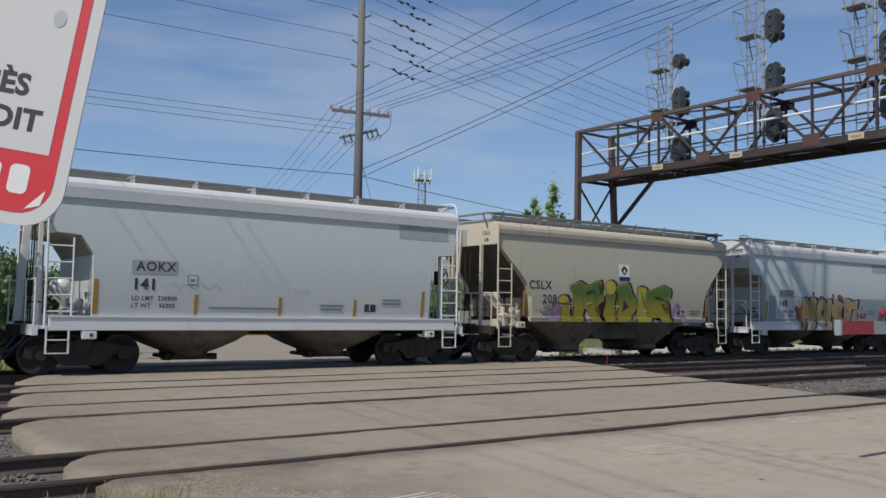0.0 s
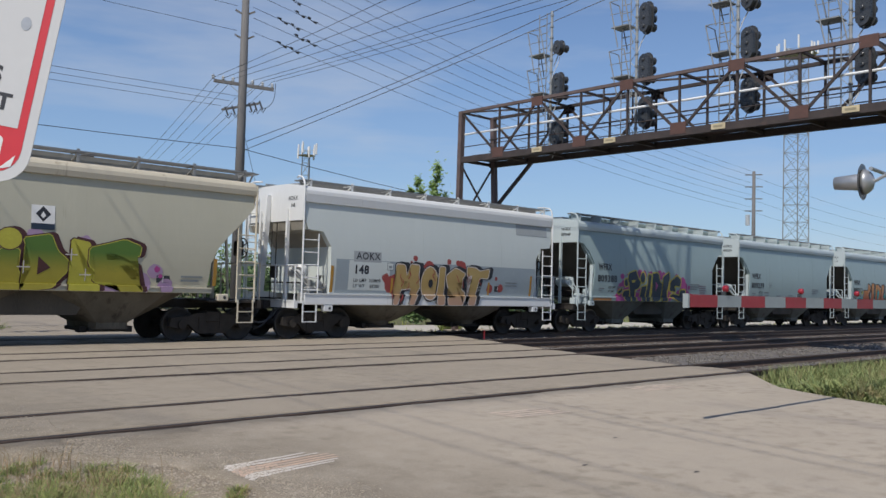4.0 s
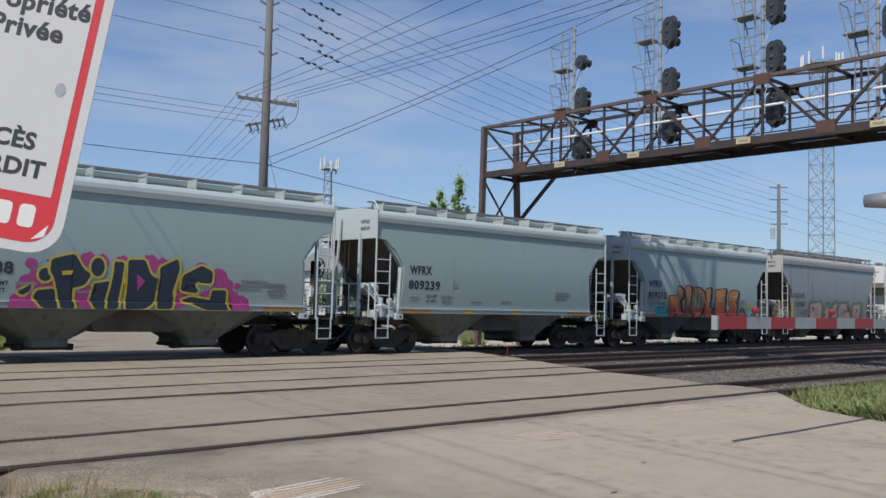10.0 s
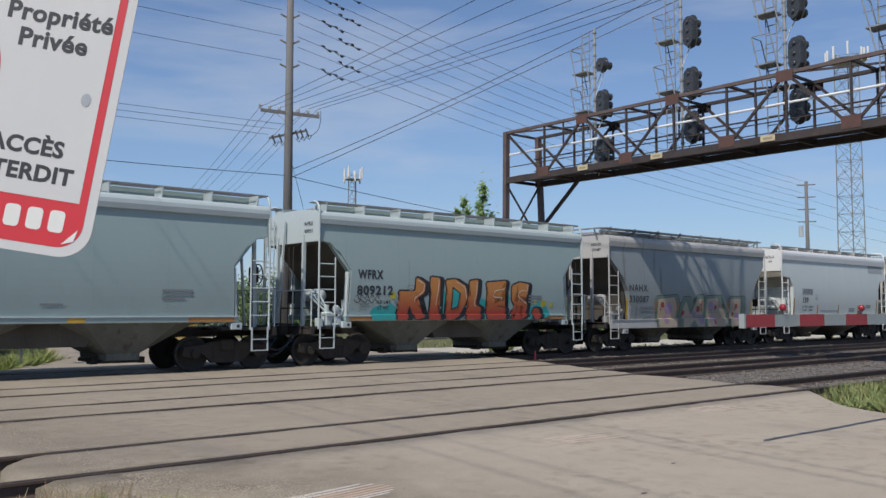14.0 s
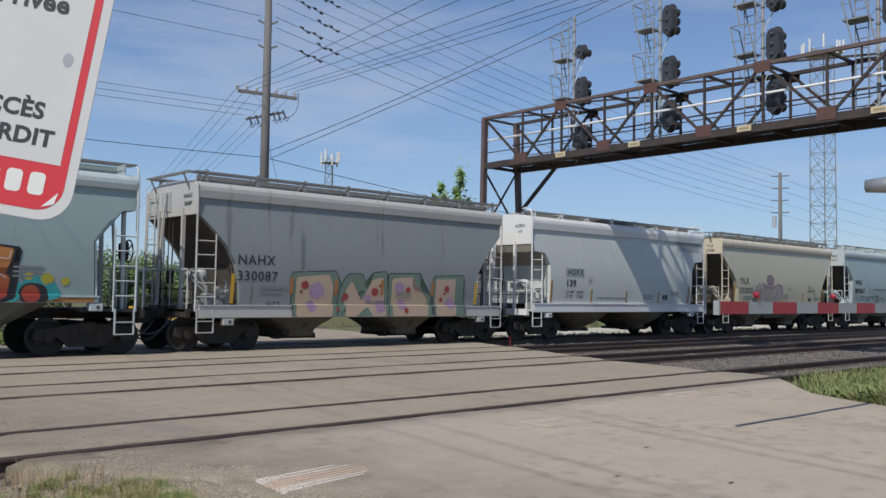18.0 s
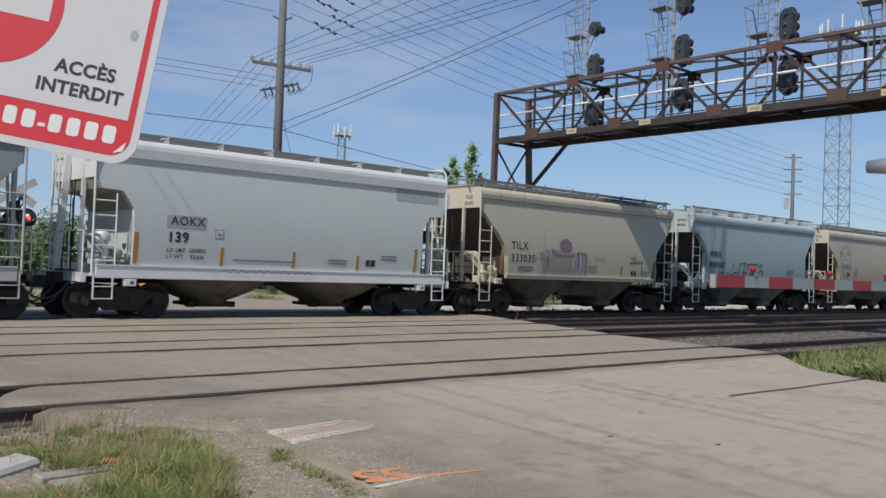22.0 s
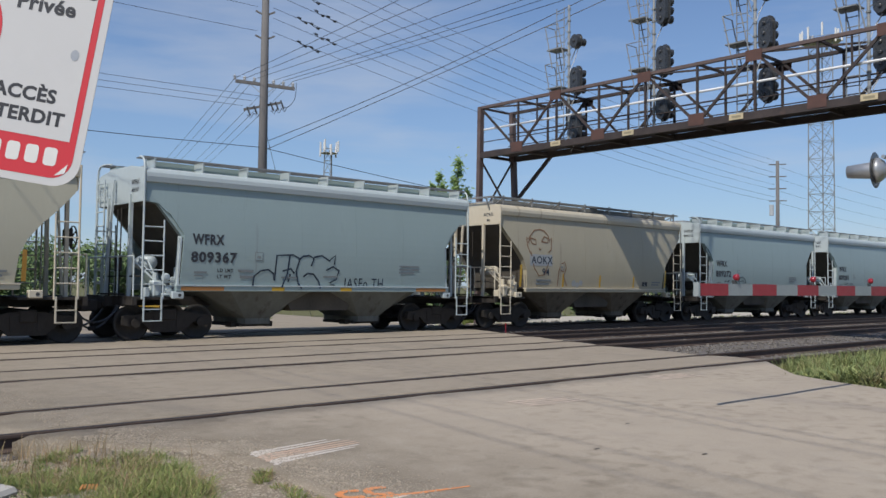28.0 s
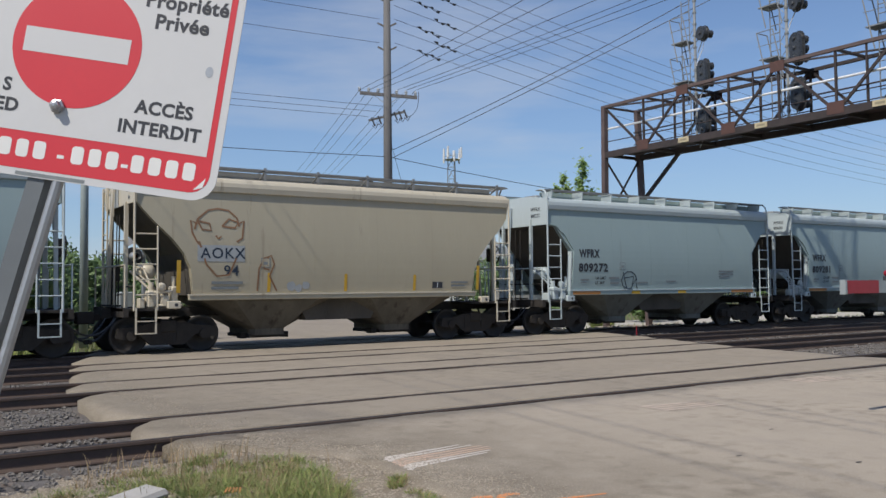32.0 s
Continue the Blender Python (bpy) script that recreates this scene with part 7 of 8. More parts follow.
def lattice_tower(m, label, w0, w1, h, panels, head):
    tw = thing("lattice_tower", label, "tower", m=m)
    legs = []
    for k in range(3):
        a = radians(k * 120 + 20)
        p, q = Vector((w0 * math.cos(a), w0 * math.sin(a), 0)), Vector((w1 * math.cos(a), w1 * math.sin(a), h))
        legs.append((p, q))
        part("leg", tube(p, q, 0.10, 8), M_TOWER, tw)
    for j in range(panels):
        bm = bmesh.new()
        for k in range(3):
            (p, q), (r, s) = legs[k], legs[(k + 1) % 3]
            u, v = j / panels, (j + 1) / panels
            tube(p.lerp(q, u), r.lerp(s, v), 0.042, 5, bm)
            tube(r.lerp(s, u), p.lerp(q, v), 0.042, 5, bm)
            tube(p.lerp(q, v), r.lerp(s, v), 0.042, 5, bm)
        part("lattice_panel", bm, M_TOWER, tw)
    for k in range(9):
        a = radians(k * 40 + 8)
        rr = w1 + head
        c0 = Vector((rr * math.cos(a), rr * math.sin(a), h - 1.6 + (k % 3) * 0.5))
        part("antenna_panel", box(c0.x - 0.14, c0.x + 0.14, c0.y - 0.14, c0.y + 0.14, c0.z, c0.z + 2.3, bevel=0.03), M_WHITE, tw)
        part("antenna_arm", tube((w1 * math.cos(a) * 0.7, w1 * math.sin(a) * 0.7, c0.z + 0.8), (c0.x, c0.y, c0.z + 0.8), 0.05, 6), M_GALV, tw)
    part("head_ring", lathe([(w1 + head - 0.2, h - 1.0), (w1 + head - 0.1, h - 0.95), (w1 + head - 0.2, h - 0.9)], 18), M_GALV, tw)
    return tw


lattice_tower(pose(150, 67.9, -0.4), "tall galvanised lattice mast with white antennas", 2.5, 2.2, 46.0, 15, 1.2)
lattice_tower(pose(103.4, 150, -0.4), "distant lattice phone mast with clustered antennas", 1.6, 0.9, 30.0, 12, 1.0)


# ---------------------------------------------------------------- trees and shrubs
def tree(x, y, h, spread, seed, label, leaves=2600, trunk=0.16, low=0.25, name="tree", tall=1.0):
    rd = random.Random(seed)
    t = thing(name, label, name, m=pose(x, y, EARTH_Z))
    bm = bmesh.new()
    tips = []
    tube((0, 0, -0.1), (rd.uniform(-0.2, 0.2), rd.uniform(-0.2, 0.2), h * 0.55), trunk, 8, bm, trunk * 0.55)
    for k in range(16):
        a = rd.uniform(0, math.tau)
        z0 = h * rd.uniform(low, 0.62)
        ln = spread * rd.uniform(0.5, 1.0) * (1.1 - 0.5 * z0 / h)
        p = Vector((0, 0, z0))
        q = p + Vector((math.cos(a) * ln, math.sin(a) * ln, h * rd.uniform(0.12, 0.36 + 0.06 * (tall - 1))))
        tube(p, q, trunk * 0.4, 6, bm, trunk * 0.12)
        tips += [(q, 1.0), (p.lerp(q, 0.6), 0.8)]
    tips.append((Vector((0, 0, h * 0.9)), 0.8))
    part("trunk", bm, M_BARK, t)
    verts, faces = [], []
    for _ in range(leaves):
        c0, rs = rd.choice(tips)
        r = spread * (0.34 * rs * rd.random() ** 0.45 if tall == 1 else 0.20 * rs * abs(rd.gauss(0, 1)))
        d = Vector((rd.gauss(0, 1), rd.gauss(0, 1), rd.gauss(0, 0.8))).normalized()
        p = c0 + Vector((d.x, d.y, d.z * tall)) * r
        if p.z < 0.1:
            p.z = rd.uniform(0.1, 0.5)
        s = rd.uniform(0.09, 0.19) * max(1.0, h / 6) * (1.0 if tall == 1 else 0.58)
        a = Vector((rd.gauss(0, 1), rd.gauss(0, 1), rd.gauss(0, 1))).normalized()
        b = a.orthogonal().normalized()
        i = len(verts)
        verts += [p - a * s, p + b * s * 0.55, p + a * s, p - b * s * 0.55 + a * 0.2 * s]
        faces.append((i, i + 1, i + 2, i + 3))
    me = bpy.data.meshes.new("crown")
    me.from_pydata(verts, [], faces)
    me.materials.append(M_LEAF if tall > 1 else M_BUSH)
    o = new("crown", me)
    o.parent = t
    return t


tree(51.0, 55, 12.0, 1.5, 3, "young leafy green tree standing behind the train", 8000, 0.15, tall=2.0)
tree(48.2, 54.5, 11.0, 0.9, 5, "slim young leafy tree standing behind the train", 4200, 0.10, tall=2.0)
for i, (x, y, h) in enumerate(((-2, 34, 4.2), (1.5, 33.5, 3.8), (4.2, 36, 4.6), (-6, 35, 4.6), (8.5, 43, 4.4), (11.5, 47, 4.8), (6.0, 41, 5.0), (-4, 44, 6.5), (0, 40, 5.5), (3.0, 46, 6.8), (6.5, 52, 6.0), (-9, 46, 7.0), (10.5, 58, 6.5), (-14, 40, 6.5), (15, 66, 6.0), (-20, 48, 7.5), (20, 70, 6.5), (27, 62, 6.0), (33, 58, 6.4), (38, 63, 6.2), (43, 57, 5.8), (56, 62, 6.4), (63, 60, 6.0), (70, 64, 6.5), (80, 66, 6.5), (92, 70, 7.0), (30, 70, 6.8), (48, 66, 6.4))):
    h *= 0.72
    tree(x, y, h, h * 0.75, 20 + i, "bushy green tree behind the tracks", 5200, 0.11, 0.05)
for i in range(17):
    h = 4.0 + 0.7 * math.sin(i * 2.3)
    tree(-34 + 4.6 * i, 50 + 1.1 * i + 2.5 * math.sin(i * 1.9), h, h * 0.85, 120 + i, "dense green hedge tree far behind the tracks", 3600, 0.10, 0.03)
for i, (x, y, h) in enumerate(((33.8, 31.5, 1.5), (36, 33, 1.1), (30.5, 34, 1.3), (41, 36, 1.6), (47, 38, 1.4), (3.6, 31, 1.2), (1.5, 30, 1.3), (55, 40, 1.8), (66, 44, 2.0))):
    tree(x, y, h, h * 0.8, 60 + i, "low green weedy shrub beyond the rails", 700, 0.03, 0.05, "shrub")


# ---------------------------------------------------------------- ballast stones, grass and marks on the road
def stones(name, count, place, size, material, label, seed):
    """Many small angular stones as one body of stuff."""
    rd = random.Random(seed)
    verts, faces = [], []
    for _ in range(count):
        x, y, z = place(rd)
        s = size * rd.uniform(0.5, 1.5)
        i = len(verts)
        a = rd.uniform(0, math.tau)
        for k, (h, r) in enumerate(((-0.5, 0.7), (0.1, 1.0), (0.55, 0.55))):
            for j in range(4):
                b = a + j * math.tau / 4 + k * 0.5
                q = s * r * rd.uniform(0.7, 1.15)
                verts.append((x + q * math.cos(b), y + q * math.sin(b), z + s * h * rd.uniform(0.7, 1.1)))
        for k in range(2):
            for j in range(4):
                m, n2 = i + k * 4 + j, i + k * 4 + (j + 1) % 4
                faces.append((m, n2, n2 + 4, m + 4))
        faces.append((i + 8, i + 9, i + 10, i + 11))
    me = bpy.data.meshes.new(name)
    me.from_pydata(verts, [], faces)
    me.materials.append(material)
    return tagged(new(name, me), label, name.replace("_", " "), kind="stuff")


def in_bed(x0, x1, y0, y1):
    def place(rd):
        while True:
            x, y = rd.uniform(x0, x1), rd.uniform(y0, y1)
            if left_edge(y) - 0.1 < x < right_edge(y) + 0.1:
                continue
            if min(abs(y - r) for r in RAILS) < 0.1:
                continue
            return x, y, bed(x, y) + 0.01
    return place


stones("ballast_stones", 9000, in_bed(-4.5, 2.9, 7.3, 20.0), 0.036, M_STONE, "loose crushed grey ballast stones between the rails", 31)
stones("ballast_gravel", 9000, in_bed(17.4, 44, 8.0, 21.5), 0.045, M_STONE, "loose pale ballast stones beyond the crossing", 32)
stones("far_ballast", 3500, lambda rd: (rd.uniform(19, 70), rd.uniform(23.8, 25.6), EARTH_Z + 0.10 + rd.uniform(0, 0.16)), 0.07, M_STONE, "pale heaped ballast along the far track", 34)


def on_shoulder(rd):
    while True:
        x, y = rd.uniform(0.6, 4.3), rd.uniform(4.4, 8.75)
        if x > left_edge(y) + 0.12:
            continue
        return x, y, shoulder_z(x, y)


stones("shoulder_gravel", 14000, on_shoulder, 0.0105, M_GRIT, "loose fine gravel on the shoulder", 33)


def blades(name, count, place, height, material, label, seed, width=0.006):
    """Bent blades of grass as one body of stuff."""
    rd = random.Random(seed)
    verts, faces = [], []
    for _ in range(count):
        x, y, z, f = place(rd)
        h = height * f * rd.uniform(0.45, 1.25)
        a, b = rd.uniform(0, math.tau), rd.uniform(0.1, 0.75)
        w = width * rd.uniform(0.6, 1.4)
        dx, dy = math.cos(a), math.sin(a)
        i = len(verts)
        for u, ww in ((0, 1.0), (0.5, 0.8), (0.82, 0.5)):
            o = b * h * u * u
            verts += [(x + dx * o - dy * w * ww, y + dy * o + dx * w * ww, z + h * u * (1 - 0.18 * u * b)), (x + dx * o + dy * w * ww, y + dy * o - dx * w * ww, z + h * u * (1 - 0.18 * u * b))]
        o = b * h
        verts.append((x + dx * o, y + dy * o, z + h * (1 - 0.25 * b)))
        faces += [(i, i + 1, i + 3, i + 2), (i + 2, i + 3, i + 5, i + 4), (i + 4, i + 5, i + 6)]
    me = bpy.data.meshes.new(name)
    me.from_pydata(verts, [], faces)
    me.materials.append(material)
    return tagged(new(name, me), label, "grass", kind="stuff")


def tufts(name, centres, per, height, material, label, seed, width=0.003, base=None):
    """Grass in tufts: the blades of each spring from one foot and bend outwards."""
    rd = random.Random(seed)
    verts, faces = [], []
    for cx, cy, r, f in centres:
        for _ in range(int(per * rd.uniform(0.7, 1.2))):
            a, q = rd.uniform(0, math.tau), math.sqrt(rd.random())
            x, y = cx + r * q * math.cos(a), cy + r * q * math.sin(a)
            z = (shoulder_z(x, y) if base is None else base(x, y)) - 0.01
            h = height * f * rd.uniform(0.35, 1.2) * (1.1 - 0.35 * q)
            b = rd.uniform(0.15, 0.9) + 0.6 * q * rd.random()
            a += rd.gauss(0, 0.7)
            w = width * rd.uniform(0.6, 1.4)
            dx, dy = math.cos(a), math.sin(a)
            tw = rd.uniform(0, math.tau)
            sx, sy = math.cos(tw) * w, math.sin(tw) * w
            i = len(verts)
            for u, ww in ((0, 1.0), (0.4, 0.9), (0.75, 0.6)):
                o = b * h * u * u
                p = (x + dx * o, y + dy * o, z + h * u * (1 - 0.3 * u * b))
                verts += [(p[0] - sx * ww, p[1] - sy * ww, p[2]), (p[0] + sx * ww, p[1] + sy * ww, p[2])]
            verts.append((x + dx * b * h, y + dy * b * h, z + h * (1 - 0.42 * b)))
            faces += [(i, i + 1, i + 3, i + 2), (i + 2, i + 3, i + 5, i + 4), (i + 4, i + 5, i + 6)]
    me = bpy.data.meshes.new(name)
    me.from_pydata(verts, [], faces)
    me.materials.append(material)
    return tagged(new(name, me), label, "grass", kind="stuff")


def scattered(patches, seed):
    """Feet of tufts strewn over round patches: (x, y, reach, count, tuft radius, vigour)."""
    rd = random.Random(seed)
    out = []
    for x, y, r, n, tr_, f in patches:
        for _ in range(n):
            a, q = rd.uniform(0, math.tau), math.sqrt(rd.random())
            px, py = x + r * q * math.cos(a), y + r * q * math.sin(a)
            if px > left_edge(py) - 0.12:
                continue
            out.append((px, py, tr_ * rd.uniform(0.6, 1.3), f * rd.uniform(0.6, 1.25)))
    return out


SHOULDER = [(2.42, 5.50, 0.42, 24, 0.13, 1.15), (2.72, 6.00, 0.36, 20, 0.12, 1.1), (2.45, 6.50, 0.40, 18, 0.12, 0.9), (2.85, 6.75, 0.40, 16, 0.11, 0.7), (2.30, 7.00, 0.40, 16, 0.12, 0.75),
            (1.85, 5.30, 0.50, 20, 0.12, 0.95), (1.55, 5.75, 0.40, 12, 0.12, 0.7), (1.20, 5.10, 0.60, 20, 0.13, 0.85), (1.95, 4.70, 0.45, 18, 0.13, 1.0), (3.05, 7.25, 0.35, 12, 0.08, 0.5), (2.75, 7.7, 0.4, 10, 0.07, 0.45), (2.2, 7.6, 0.5, 10, 0.09, 0.55), (1.6, 7.2, 0.5, 10, 0.1, 0.6)]
ROADSIDE = [(3.56, 5.97, 0.07, 1.0), (3.50, 5.86, 0.06, 0.8), (3.62, 6.03, 0.05, 0.8), (3.50, 5.62, 0.06, 0.55), (3.50, 5.45, 0.07, 0.6), (3.46, 5.30, 0.07, 0.65), (3.48, 5.12, 0.06, 0.6), (3.44, 4.95, 0.06, 0.5), (3.40, 4.75, 0.07, 0.5)]


def thin_weeds(rd):
    x = rd.uniform(1.6, 3.9)
    y = rd.uniform(6.6, 8.6)
    if x > left_edge(y) - 0.05:
        x -= 0.8
    return x, y, shoulder_z(x, y) - 0.01, rd.choice((0.5, 0.8, 1.2))


def right_grass(rd):
    while True:
        x, y = rd.uniform(13.8, 30), rd.uniform(3.2, 8.7)
        e = right_edge(y) + 0.12 + 0.25 * noise.noise(Vector((x * 1.3, y * 1.3, 0)))
        if x < e:
            continue
        if rd.random() > min(1.0, 0.35 + (x - e) * 1.5):
            continue
        f = 0.55 + 0.5 * noise.noise(Vector((x * 0.9, y * 0.9, 5))) + min(0.35, (x - e) * 0.35)
        return x, y, -0.26, max(0.3, f)


def far_place(rd):
    while True:
        x, y = rd.uniform(-8, 80), 26.2 + abs(rd.gauss(0, 4.5))
        if rd.random() < 0.3:
            x, y = rd.uniform(-8, 5.0), rd.uniform(24.8, 30)
        if left_edge(y) - 0.2 < x < right_edge(y) + 0.6 or x > 20 and 27.6 < y < 33.6:
            continue
        return x, y, EARTH_Z, 1.0


def on_left_road(rd):
    while True:
        y = rd.uniform(4.6, 20.5) if rd.random() < 0.4 else rd.uniform(4.6, 8.6)
        x = left_edge(y) + wobble(y, 1.3, 2.1, 0.12) + (0.16 if y < 8.4 else 0.55) + abs(rd.gauss(0, 0.30))
        if min(abs(y - r) for r in RAILS) < 0.14:
            continue
        return x, y, road_z(y) + wobble(x, y, 0.8, 0.012) + 0.001


stones("road_grit", 6000, on_left_road, 0.008, M_GRIT, "loose grit washed over the asphalt edge", 35)
tufts("grass_clump", scattered(SHOULDER, 41), 120, 0.20, M_GRASS, "rough green grass tufts on the gravel shoulder", 41, 0.0018)
tufts("weed_clump", scattered(SHOULDER, 52), 26, 0.085, M_WEED, "low dark green weeds among the shoulder grass", 52, 0.0075)
tufts("dry_grass", scattered(SHOULDER, 42), 50, 0.21, M_STRAW, "dry straw among the shoulder grass", 42, 0.0016)
tufts("edge_grass", ROADSIDE, 90, 0.12, M_GRASS, "small grass tufts at the asphalt edge", 43, 0.0028)
tufts("edge_straw", [(x + 0.02, y, r * 1.2, f) for x, y, r, f in ROADSIDE], 60, 0.11, M_STRAW, "dry stalks among the tufts at the asphalt edge", 47, 0.0022)
tufts("far_tuft", [(6.2 + 0.28 * i + 0.2 * math.sin(i * 2.0), 26.2 + 0.42 * i + 0.5 * math.sin(i * 3.1), 0.35, 1.0 + 0.3 * math.sin(i * 1.7)) for i in range(11)] + [(19.3, 34.2, 0.5, 0.9), (19.8, 34.6, 0.5, 1.1), (19.6, 33.5, 0.4, 0.8), (26.5, 27.3, 0.4, 1.2), (26.9, 27.6, 0.4, 1.0)],
      260, 0.75, M_GRASS, "tall grass and weeds beside the far road", 53, 0.012, lambda x, y: EARTH_Z)
blades("thin_weeds", 520, thin_weeds, 0.19, M_STRAW, "thin dry weed stalks beside the nearest rail", 44, 0.0028)
blades("verge_grass", 42000, right_grass, 0.36, M_VERGE, "lush green verge grass beside the road", 45, 0.0060)
blades("verge_straw", 5000, right_grass, 0.34, M_STRAW, "dry stalks in the verge grass", 46, 0.004)


def verge_feet(seed, count):
    rd = random.Random(seed)
    out = []
    while len(out) < count:
        x, y = rd.uniform(13.9, 26), rd.uniform(3.4, 8.5)
        if x > right_edge(y) + 0.10 + 0.3 * noise.noise(Vector((x * 1.1, y * 1.1, 8))):
            out.append((x, y, rd.uniform(0.10, 0.28), max(0.25, 0.75 + 0.9 * noise.noise(Vector((x * 0.7, y * 0.7, 1))))))
    return out


tufts("verge_weeds", verge_feet(61, 330), 70, 0.46, M_VERGE, "leafy green weeds of uneven height on the verge", 61, 0.013, lambda x, y: -0.24)
tufts("verge_undergrowth", verge_feet(62, 260), 55, 0.24, M_WEED, "low dark weeds under the verge grass", 62, 0.016, lambda x, y: -0.24)
blades("far_grass", 6500, far_place, 0.26, M_GRASS, "uncut grass beyond the tracks", 47, 0.02)


def flat_on_road(name, pts, material, label, category, z=0.003, parent=None):
    """A painted mark on the asphalt: a thin closed outline laid on the road."""
    bm = bmesh.new()
    vs = [bm.verts.new((x, y, road_z(y) + wobble(x, y, 0.8, 0.012) + z)) for x, y in pts]
    bm.faces.new(vs)
    o = part(name, bm, material, parent)
    if parent is None:
        tagged(o, label, category)
    return o


def streak(a, b, w0, w1, seed, n=10):
    rd = random.Random(seed)
    a, b = Vector(a), Vector(b)
    d = (b - a).normalized()
    s = Vector((-d.y, d.x))
    up = [a.lerp(b, i / n) + s * ((w0 + (w1 - w0) * i / n) * rd.uniform(0.7, 1.1)) for i in range(n + 1)]
    lo = [a.lerp(b, i / n) - s * ((w0 + (w1 - w0) * i / n) * rd.uniform(0.7, 1.1)) for i in range(n + 1)]
    return [(p.x, p.y) for p in lo] + [(p.x, p.y) for p in reversed(up)]


hatch = thing("road_marking", "white and faded orange survey stripes sprayed on asphalt", "road marking")
for i in range(7):
    u = i / 6
    ax, ay = 3.92 - 0.04 * u, 6.74 - 0.46 * u
    paint_used = M_SPRAYW if i in (0, 1, 5, 6) else M_SPRAYP
    flat_on_road("painted_stripe", streak((ax, ay), (4.66 + 0.34 * math.sin(math.pi * (0.15 + 0.7 * u)), 6.90 - 0.46 * u), 0.040, 0.016, i), paint_used, "", "", parent=hatch)
    flat_on_road("painted_hook", streak((ax + 0.03, ay + 0.01), (ax - 0.05, ay - 0.085), 0.034, 0.026, i + 40, 6), paint_used, "", "", 0.004, hatch)
arrow = thing("utility_marking", "bright orange sprayed utility mark on asphalt", "road marking")
flat_on_road("painted_line", streak((3.60, 4.86), (4.60, 4.68), 0.048, 0.014, 3), M_SPRAYO, "", "", parent=arrow)
flat_on_road("painted_line", streak((3.56, 4.70), (4.10, 4.76), 0.030, 0.015, 7), M_SPRAYW, "", "", parent=arrow)
for k, c0 in enumerate(((3.74, 5.00), (3.96, 4.96))):
    pts = [(c0[0] + 0.11 * math.cos(a), c0[1] + 0.10 * math.sin(a)) for a in [0.6 + i * 0.55 for i in range(9)]]
    for p, q in zip(pts, pts[1:]):
        flat_on_road("painted_curl", streak(p, q, 0.034, 0.034, k, 2), M_SPRAYO, "", "", 0.004, arrow)
M_WORN = mat("worn_off_paint", (0.56, 0.45, 0.35), (0.48, 0.39, 0.31), 12, 0.8, stain=(0.37, 0.31, 0.25), stain_at=0.46, stain_scale=6, world_space=True)
for k, (x, y) in enumerate(((8.55, 7.45), (12.6, 8.2))):
    mk = thing("faded_marking", "almost worn-away pale survey hatching on asphalt", "road marking")
    for i in range(4):
        flat_on_road("painted_stripe", streak((x - 0.45, y + 0.22 - i * 0.13), (x + 0.6, y + 0.12 - i * 0.12), 0.055, 0.045, i + 20), M_WORN, "", "", parent=mk)
for i, (x, y) in enumerate(((8.0, 5.7), (6.55, 5.0), (7.1, 4.2))):
    flat_on_road("tar_spot", [(x + 0.045 * math.cos(a), y + 0.018 * math.sin(a)) for a in (0.2, 0.9, 1.8, 2.7, 3.6, 4.4, 5.3)], M_SEAL, "small black tar spot on asphalt", "tar spot", 0.004)

# timbers and scrap in the weeds
plank = thing("old_plank", "grey weathered plank lying in shoulder grass", "plank", m=pose(2.16, 6.30, -0.15, 3, 2, 12))
M_PLANK = mat("bleached_plank_timber", (0.40, 0.365, 0.31), (0.24, 0.215, 0.18), 3, 0.9, stretch=(0.5, 9, 9), bump=0.004, fine=50)
part("board", box(-0.34, 0.30, -0.015, 0.12, 0.02, 0.085, bevel=0.010), M_PLANK, plank)
part("board", box(-0.30, 0.34, -0.16, -0.02, 0.0, 0.065, bevel=0.010), M_PLANK, plank)
block = thing("concrete_block", "broken pale concrete block in the grass", "block", m=pose(1.76, 6.79, -0.17, 5, -3, 30))
part("body", box(-0.22, 0.22, -0.13, 0.13, 0.0, 0.13, bevel=0.03), mat("pale_concrete", (0.50, 0.48, 0.44), (0.36, 0.34, 0.31), 6, 0.9, bump=0.004), block)
sheetm = thing("white_slab", "pale broken slab lying on ballast", "slab", m=pose(0.92, 6.35, -0.17, 6, 4, 20))
part("body", prism([(-0.42, -0.12), (0.36, -0.16), (0.45, 0.02), (0.30, 0.15), (-0.38, 0.12)], "z", 0.0, 0.06), M_WHITE, sheetm)
# rust-orange dry weeds, each built from short bent strips
for i, (x, y) in enumerate(((2.35, 6.35), (2.3, 5.55), (1.75, 5.55))):
    leaf = thing("orange_weed", "small rust-orange dry weed in shoulder grass", "scrap", "orange scraps", m=pose(x, y, shoulder_z(x, y) + 0.06, 10 * i, 6, 40 * i))
    bm = bmesh.new()
    for k in range(5):
        bar((-0.06 + 0.025 * k, -0.01 * k, 0.01 * (k % 2)), (-0.03 + 0.025 * k, 0.03, 0.03), 0.016, 0.005, bm)
    part("tape", bm, M_ORANGE, leaf)
post = thing("marker_stake", "thin red marker stake beside the tracks", "stake", m=pose(21.3, 20.3, -0.2))
part("stake", box(-0.012, 0.012, -0.012, 0.012, 0, 0.42), M_RED, post)
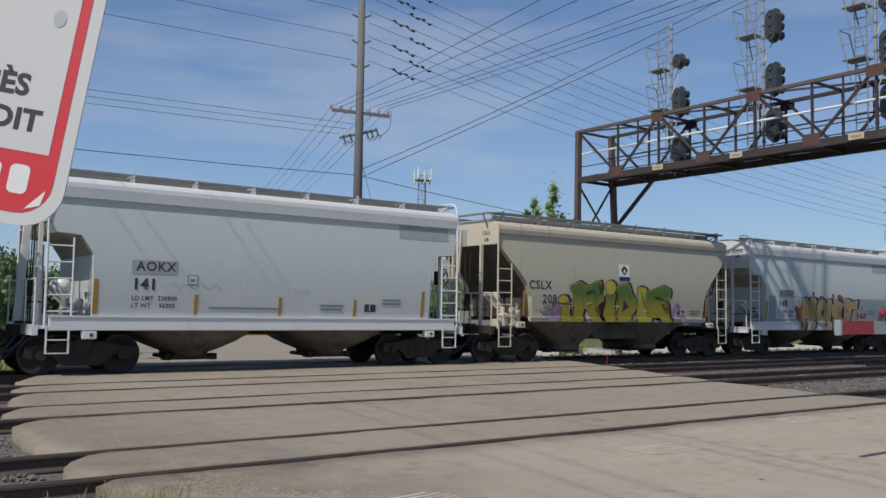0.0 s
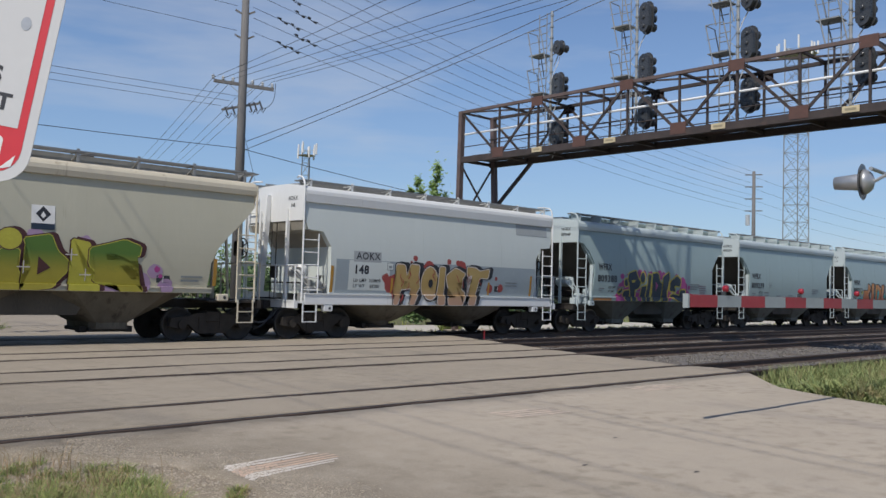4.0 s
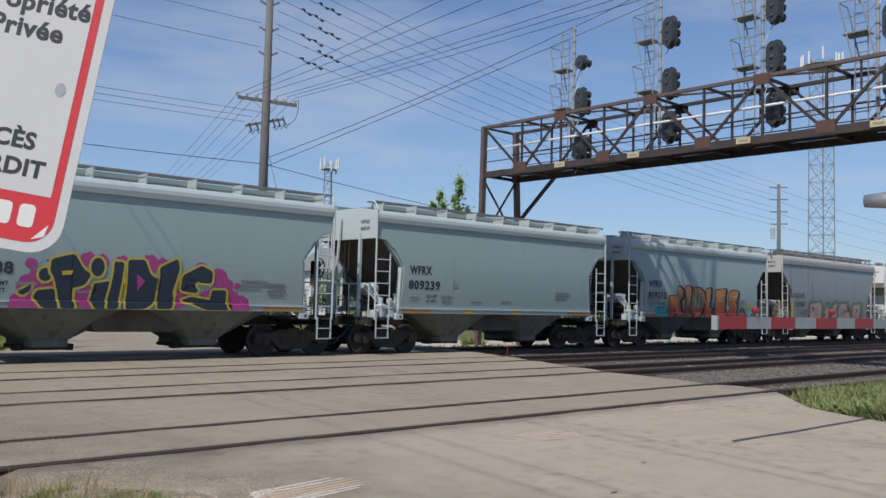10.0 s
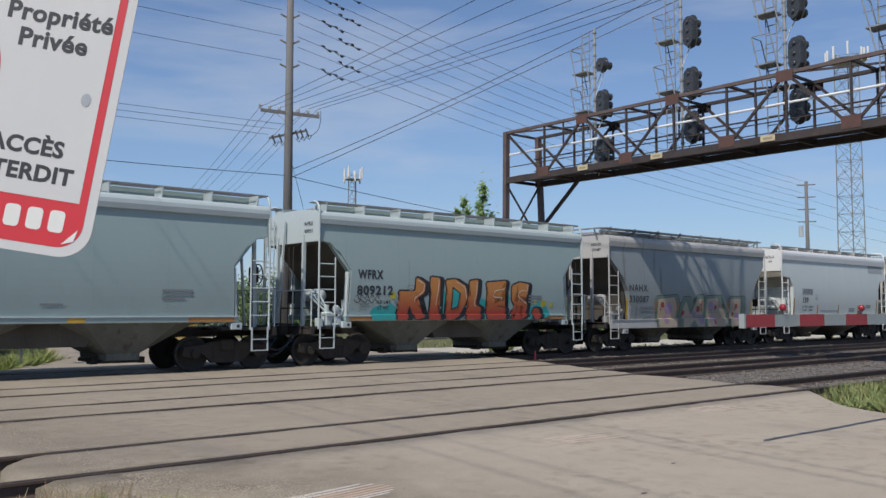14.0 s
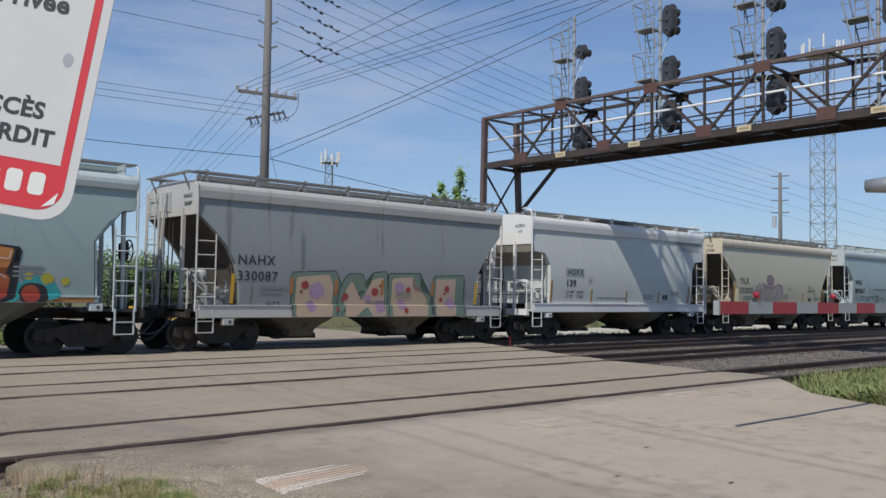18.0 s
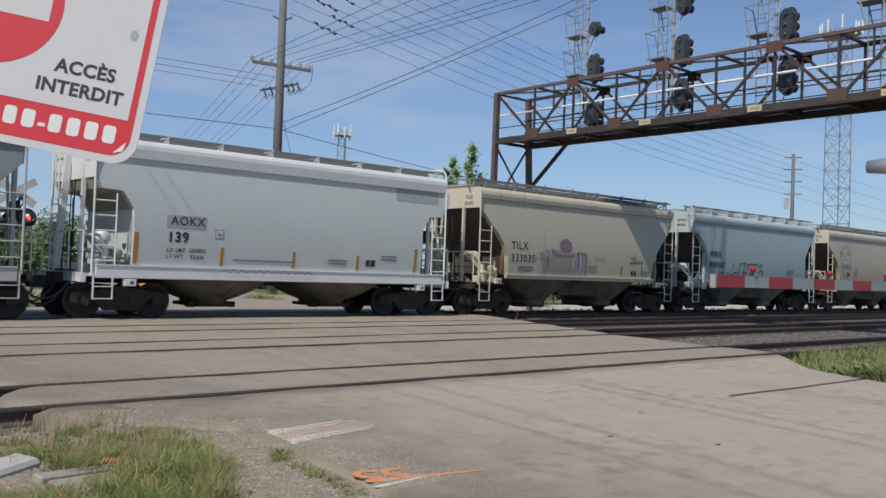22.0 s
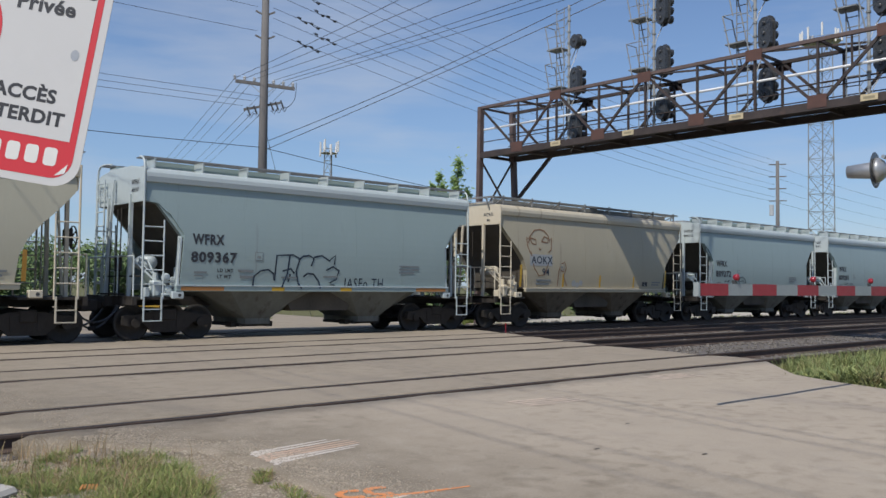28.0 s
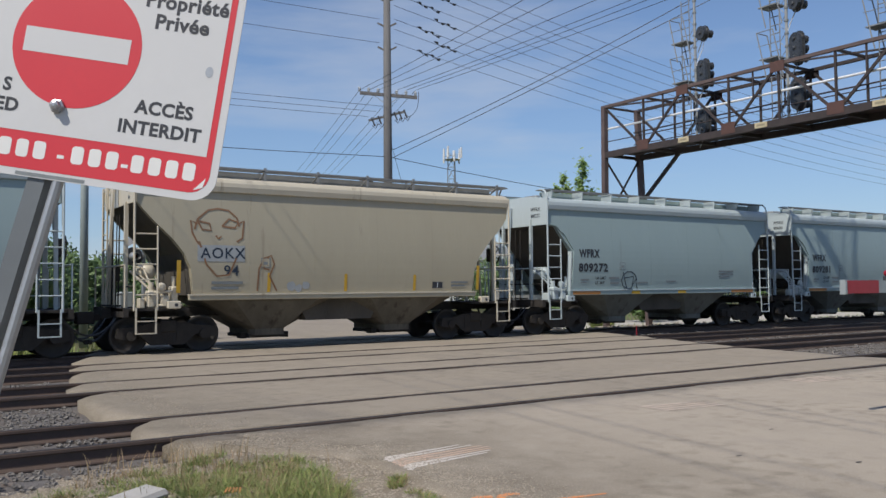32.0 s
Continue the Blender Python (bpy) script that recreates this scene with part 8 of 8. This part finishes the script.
for i, (x, y) in enumerate(((0.2, 10.0), (-0.6, 9.2), (0.9, 11.5), (-0.2, 14.6), (1.2, 13.6), (0.4, 8.3))):
    spot = thing("sprayed_patch", "orange spray paint on a sleeper end", "paint mark", "orange paint patches", m=pose(x, y, -0.155))
    part("paint", prism([(-0.22, -0.05), (0.2, -0.06), (0.25, 0.04), (-0.18, 0.06)], "z", 0, 0.004), M_SPRAYP if i % 2 else M_SPRAYO, spot)

# wires along the road, overhead on the side of the camera
for x in (0.55, 0.10, -1.95, -2.6):
    wire((x - 7.5, -42, 12.6), (x + 4.2, 33, 12.4), 1.0, 0.010)

# what is seen under the cars, across the tracks
loader = thing("yellow_barrier", "yellow concrete barrier lying beside the far road", "barrier", m=pose(22.2, 50.5, -0.3, 0, 0, 20))
part("body", prism([(-0.45, 0), (0.45, 0), (0.22, 0.5), (0.16, 0.95), (-0.16, 0.95), (-0.22, 0.5)], "x", -1.6, 1.6), M_YELLOW, loader)
far_pole = thing("steel_pole", "pale green-grey steel street pole", "pole", m=pose(6.1, 30.0, -0.3))
part("shaft", tube((0, 0, 0), (0, 0, 9.0), 0.14, 12, r2=0.11), mat("grey_green_steel", (0.30, 0.34, 0.32), None, 3), far_pole, smooth=True)

house = thing("house", "low white house with grey hip roof behind trees", "house", m=pose(60.0, 84, EARTH_Z, 0, 0, -25))
part("wall", box(-5.5, 5.5, -4, 4, 0, 5.2), M_WHITE, house)
roof_bm = bmesh.new()
eaves = [roof_bm.verts.new(p) for p in ((-6, -4.5, 5.1), (6, -4.5, 5.1), (6, 4.5, 5.1), (-6, 4.5, 5.1))]
ridge = [roof_bm.verts.new(p) for p in ((-2.5, 0, 8.0), (2.5, 0, 8.0))]
for q in ((eaves[0], eaves[1], ridge[1], ridge[0]), (eaves[1], eaves[2], ridge[1]), (eaves[2], eaves[3], ridge[0], ridge[1]), (eaves[3], eaves[0], ridge[0]), tuple(reversed(eaves))):
    roof_bm.faces.new(q)
part("roof", roof_bm, M_GRATE, house, "grey shingled hip roof")
for x, z in ((-3.6, 1.0), (-0.6, 1.0), (2.8, 1.0), (-3.6, 3.4), (-0.6, 3.4), (2.8, 3.4)):
    win = part("window", box(x - 0.75, x + 0.75, -4.05, -3.98, z, z + 1.35), M_WHITE, house)
    part("pane", box(x - 0.62, x + 0.62, -4.07, -4.055, z + 0.12, z + 1.23), M_LENS, win)
concrete = mat("pale_barrier_concrete", (0.52, 0.48, 0.40), (0.40, 0.37, 0.31), 3, 0.9, bump=0.004)
for i in range(3):
    blk = thing("concrete_barrier", "pale concrete barrier block standing beyond the tracks", "barrier", "row of concrete barriers", m=pose(34.9 + 1.6 * i, 45.2, EARTH_Z, 0, 0, 3 * i - 2))
    part("body", prism([(-0.32, 0), (0.32, 0), (0.30, 0.25), (0.16, 0.6), (0.12, 1.9), (-0.12, 1.9), (-0.16, 0.6), (-0.30, 0.25)], "x", -0.74, 0.74), concrete, blk)


# ---------------------------------------------------------------- motion of the train
def motions():
    for car in CARS:
        x = car["start"]
        walk(car, [(t, pose(x - RUN[t], YT, 0)) for t in range(33)])
    steps = [i * 0.16 for i in range(201)]
    for w in WHEELSETS:
        walk(w, [(t, Matrix.Rotation(-run_at(t) / WHEEL_R, 4, "Y")) for t in steps])


motions()
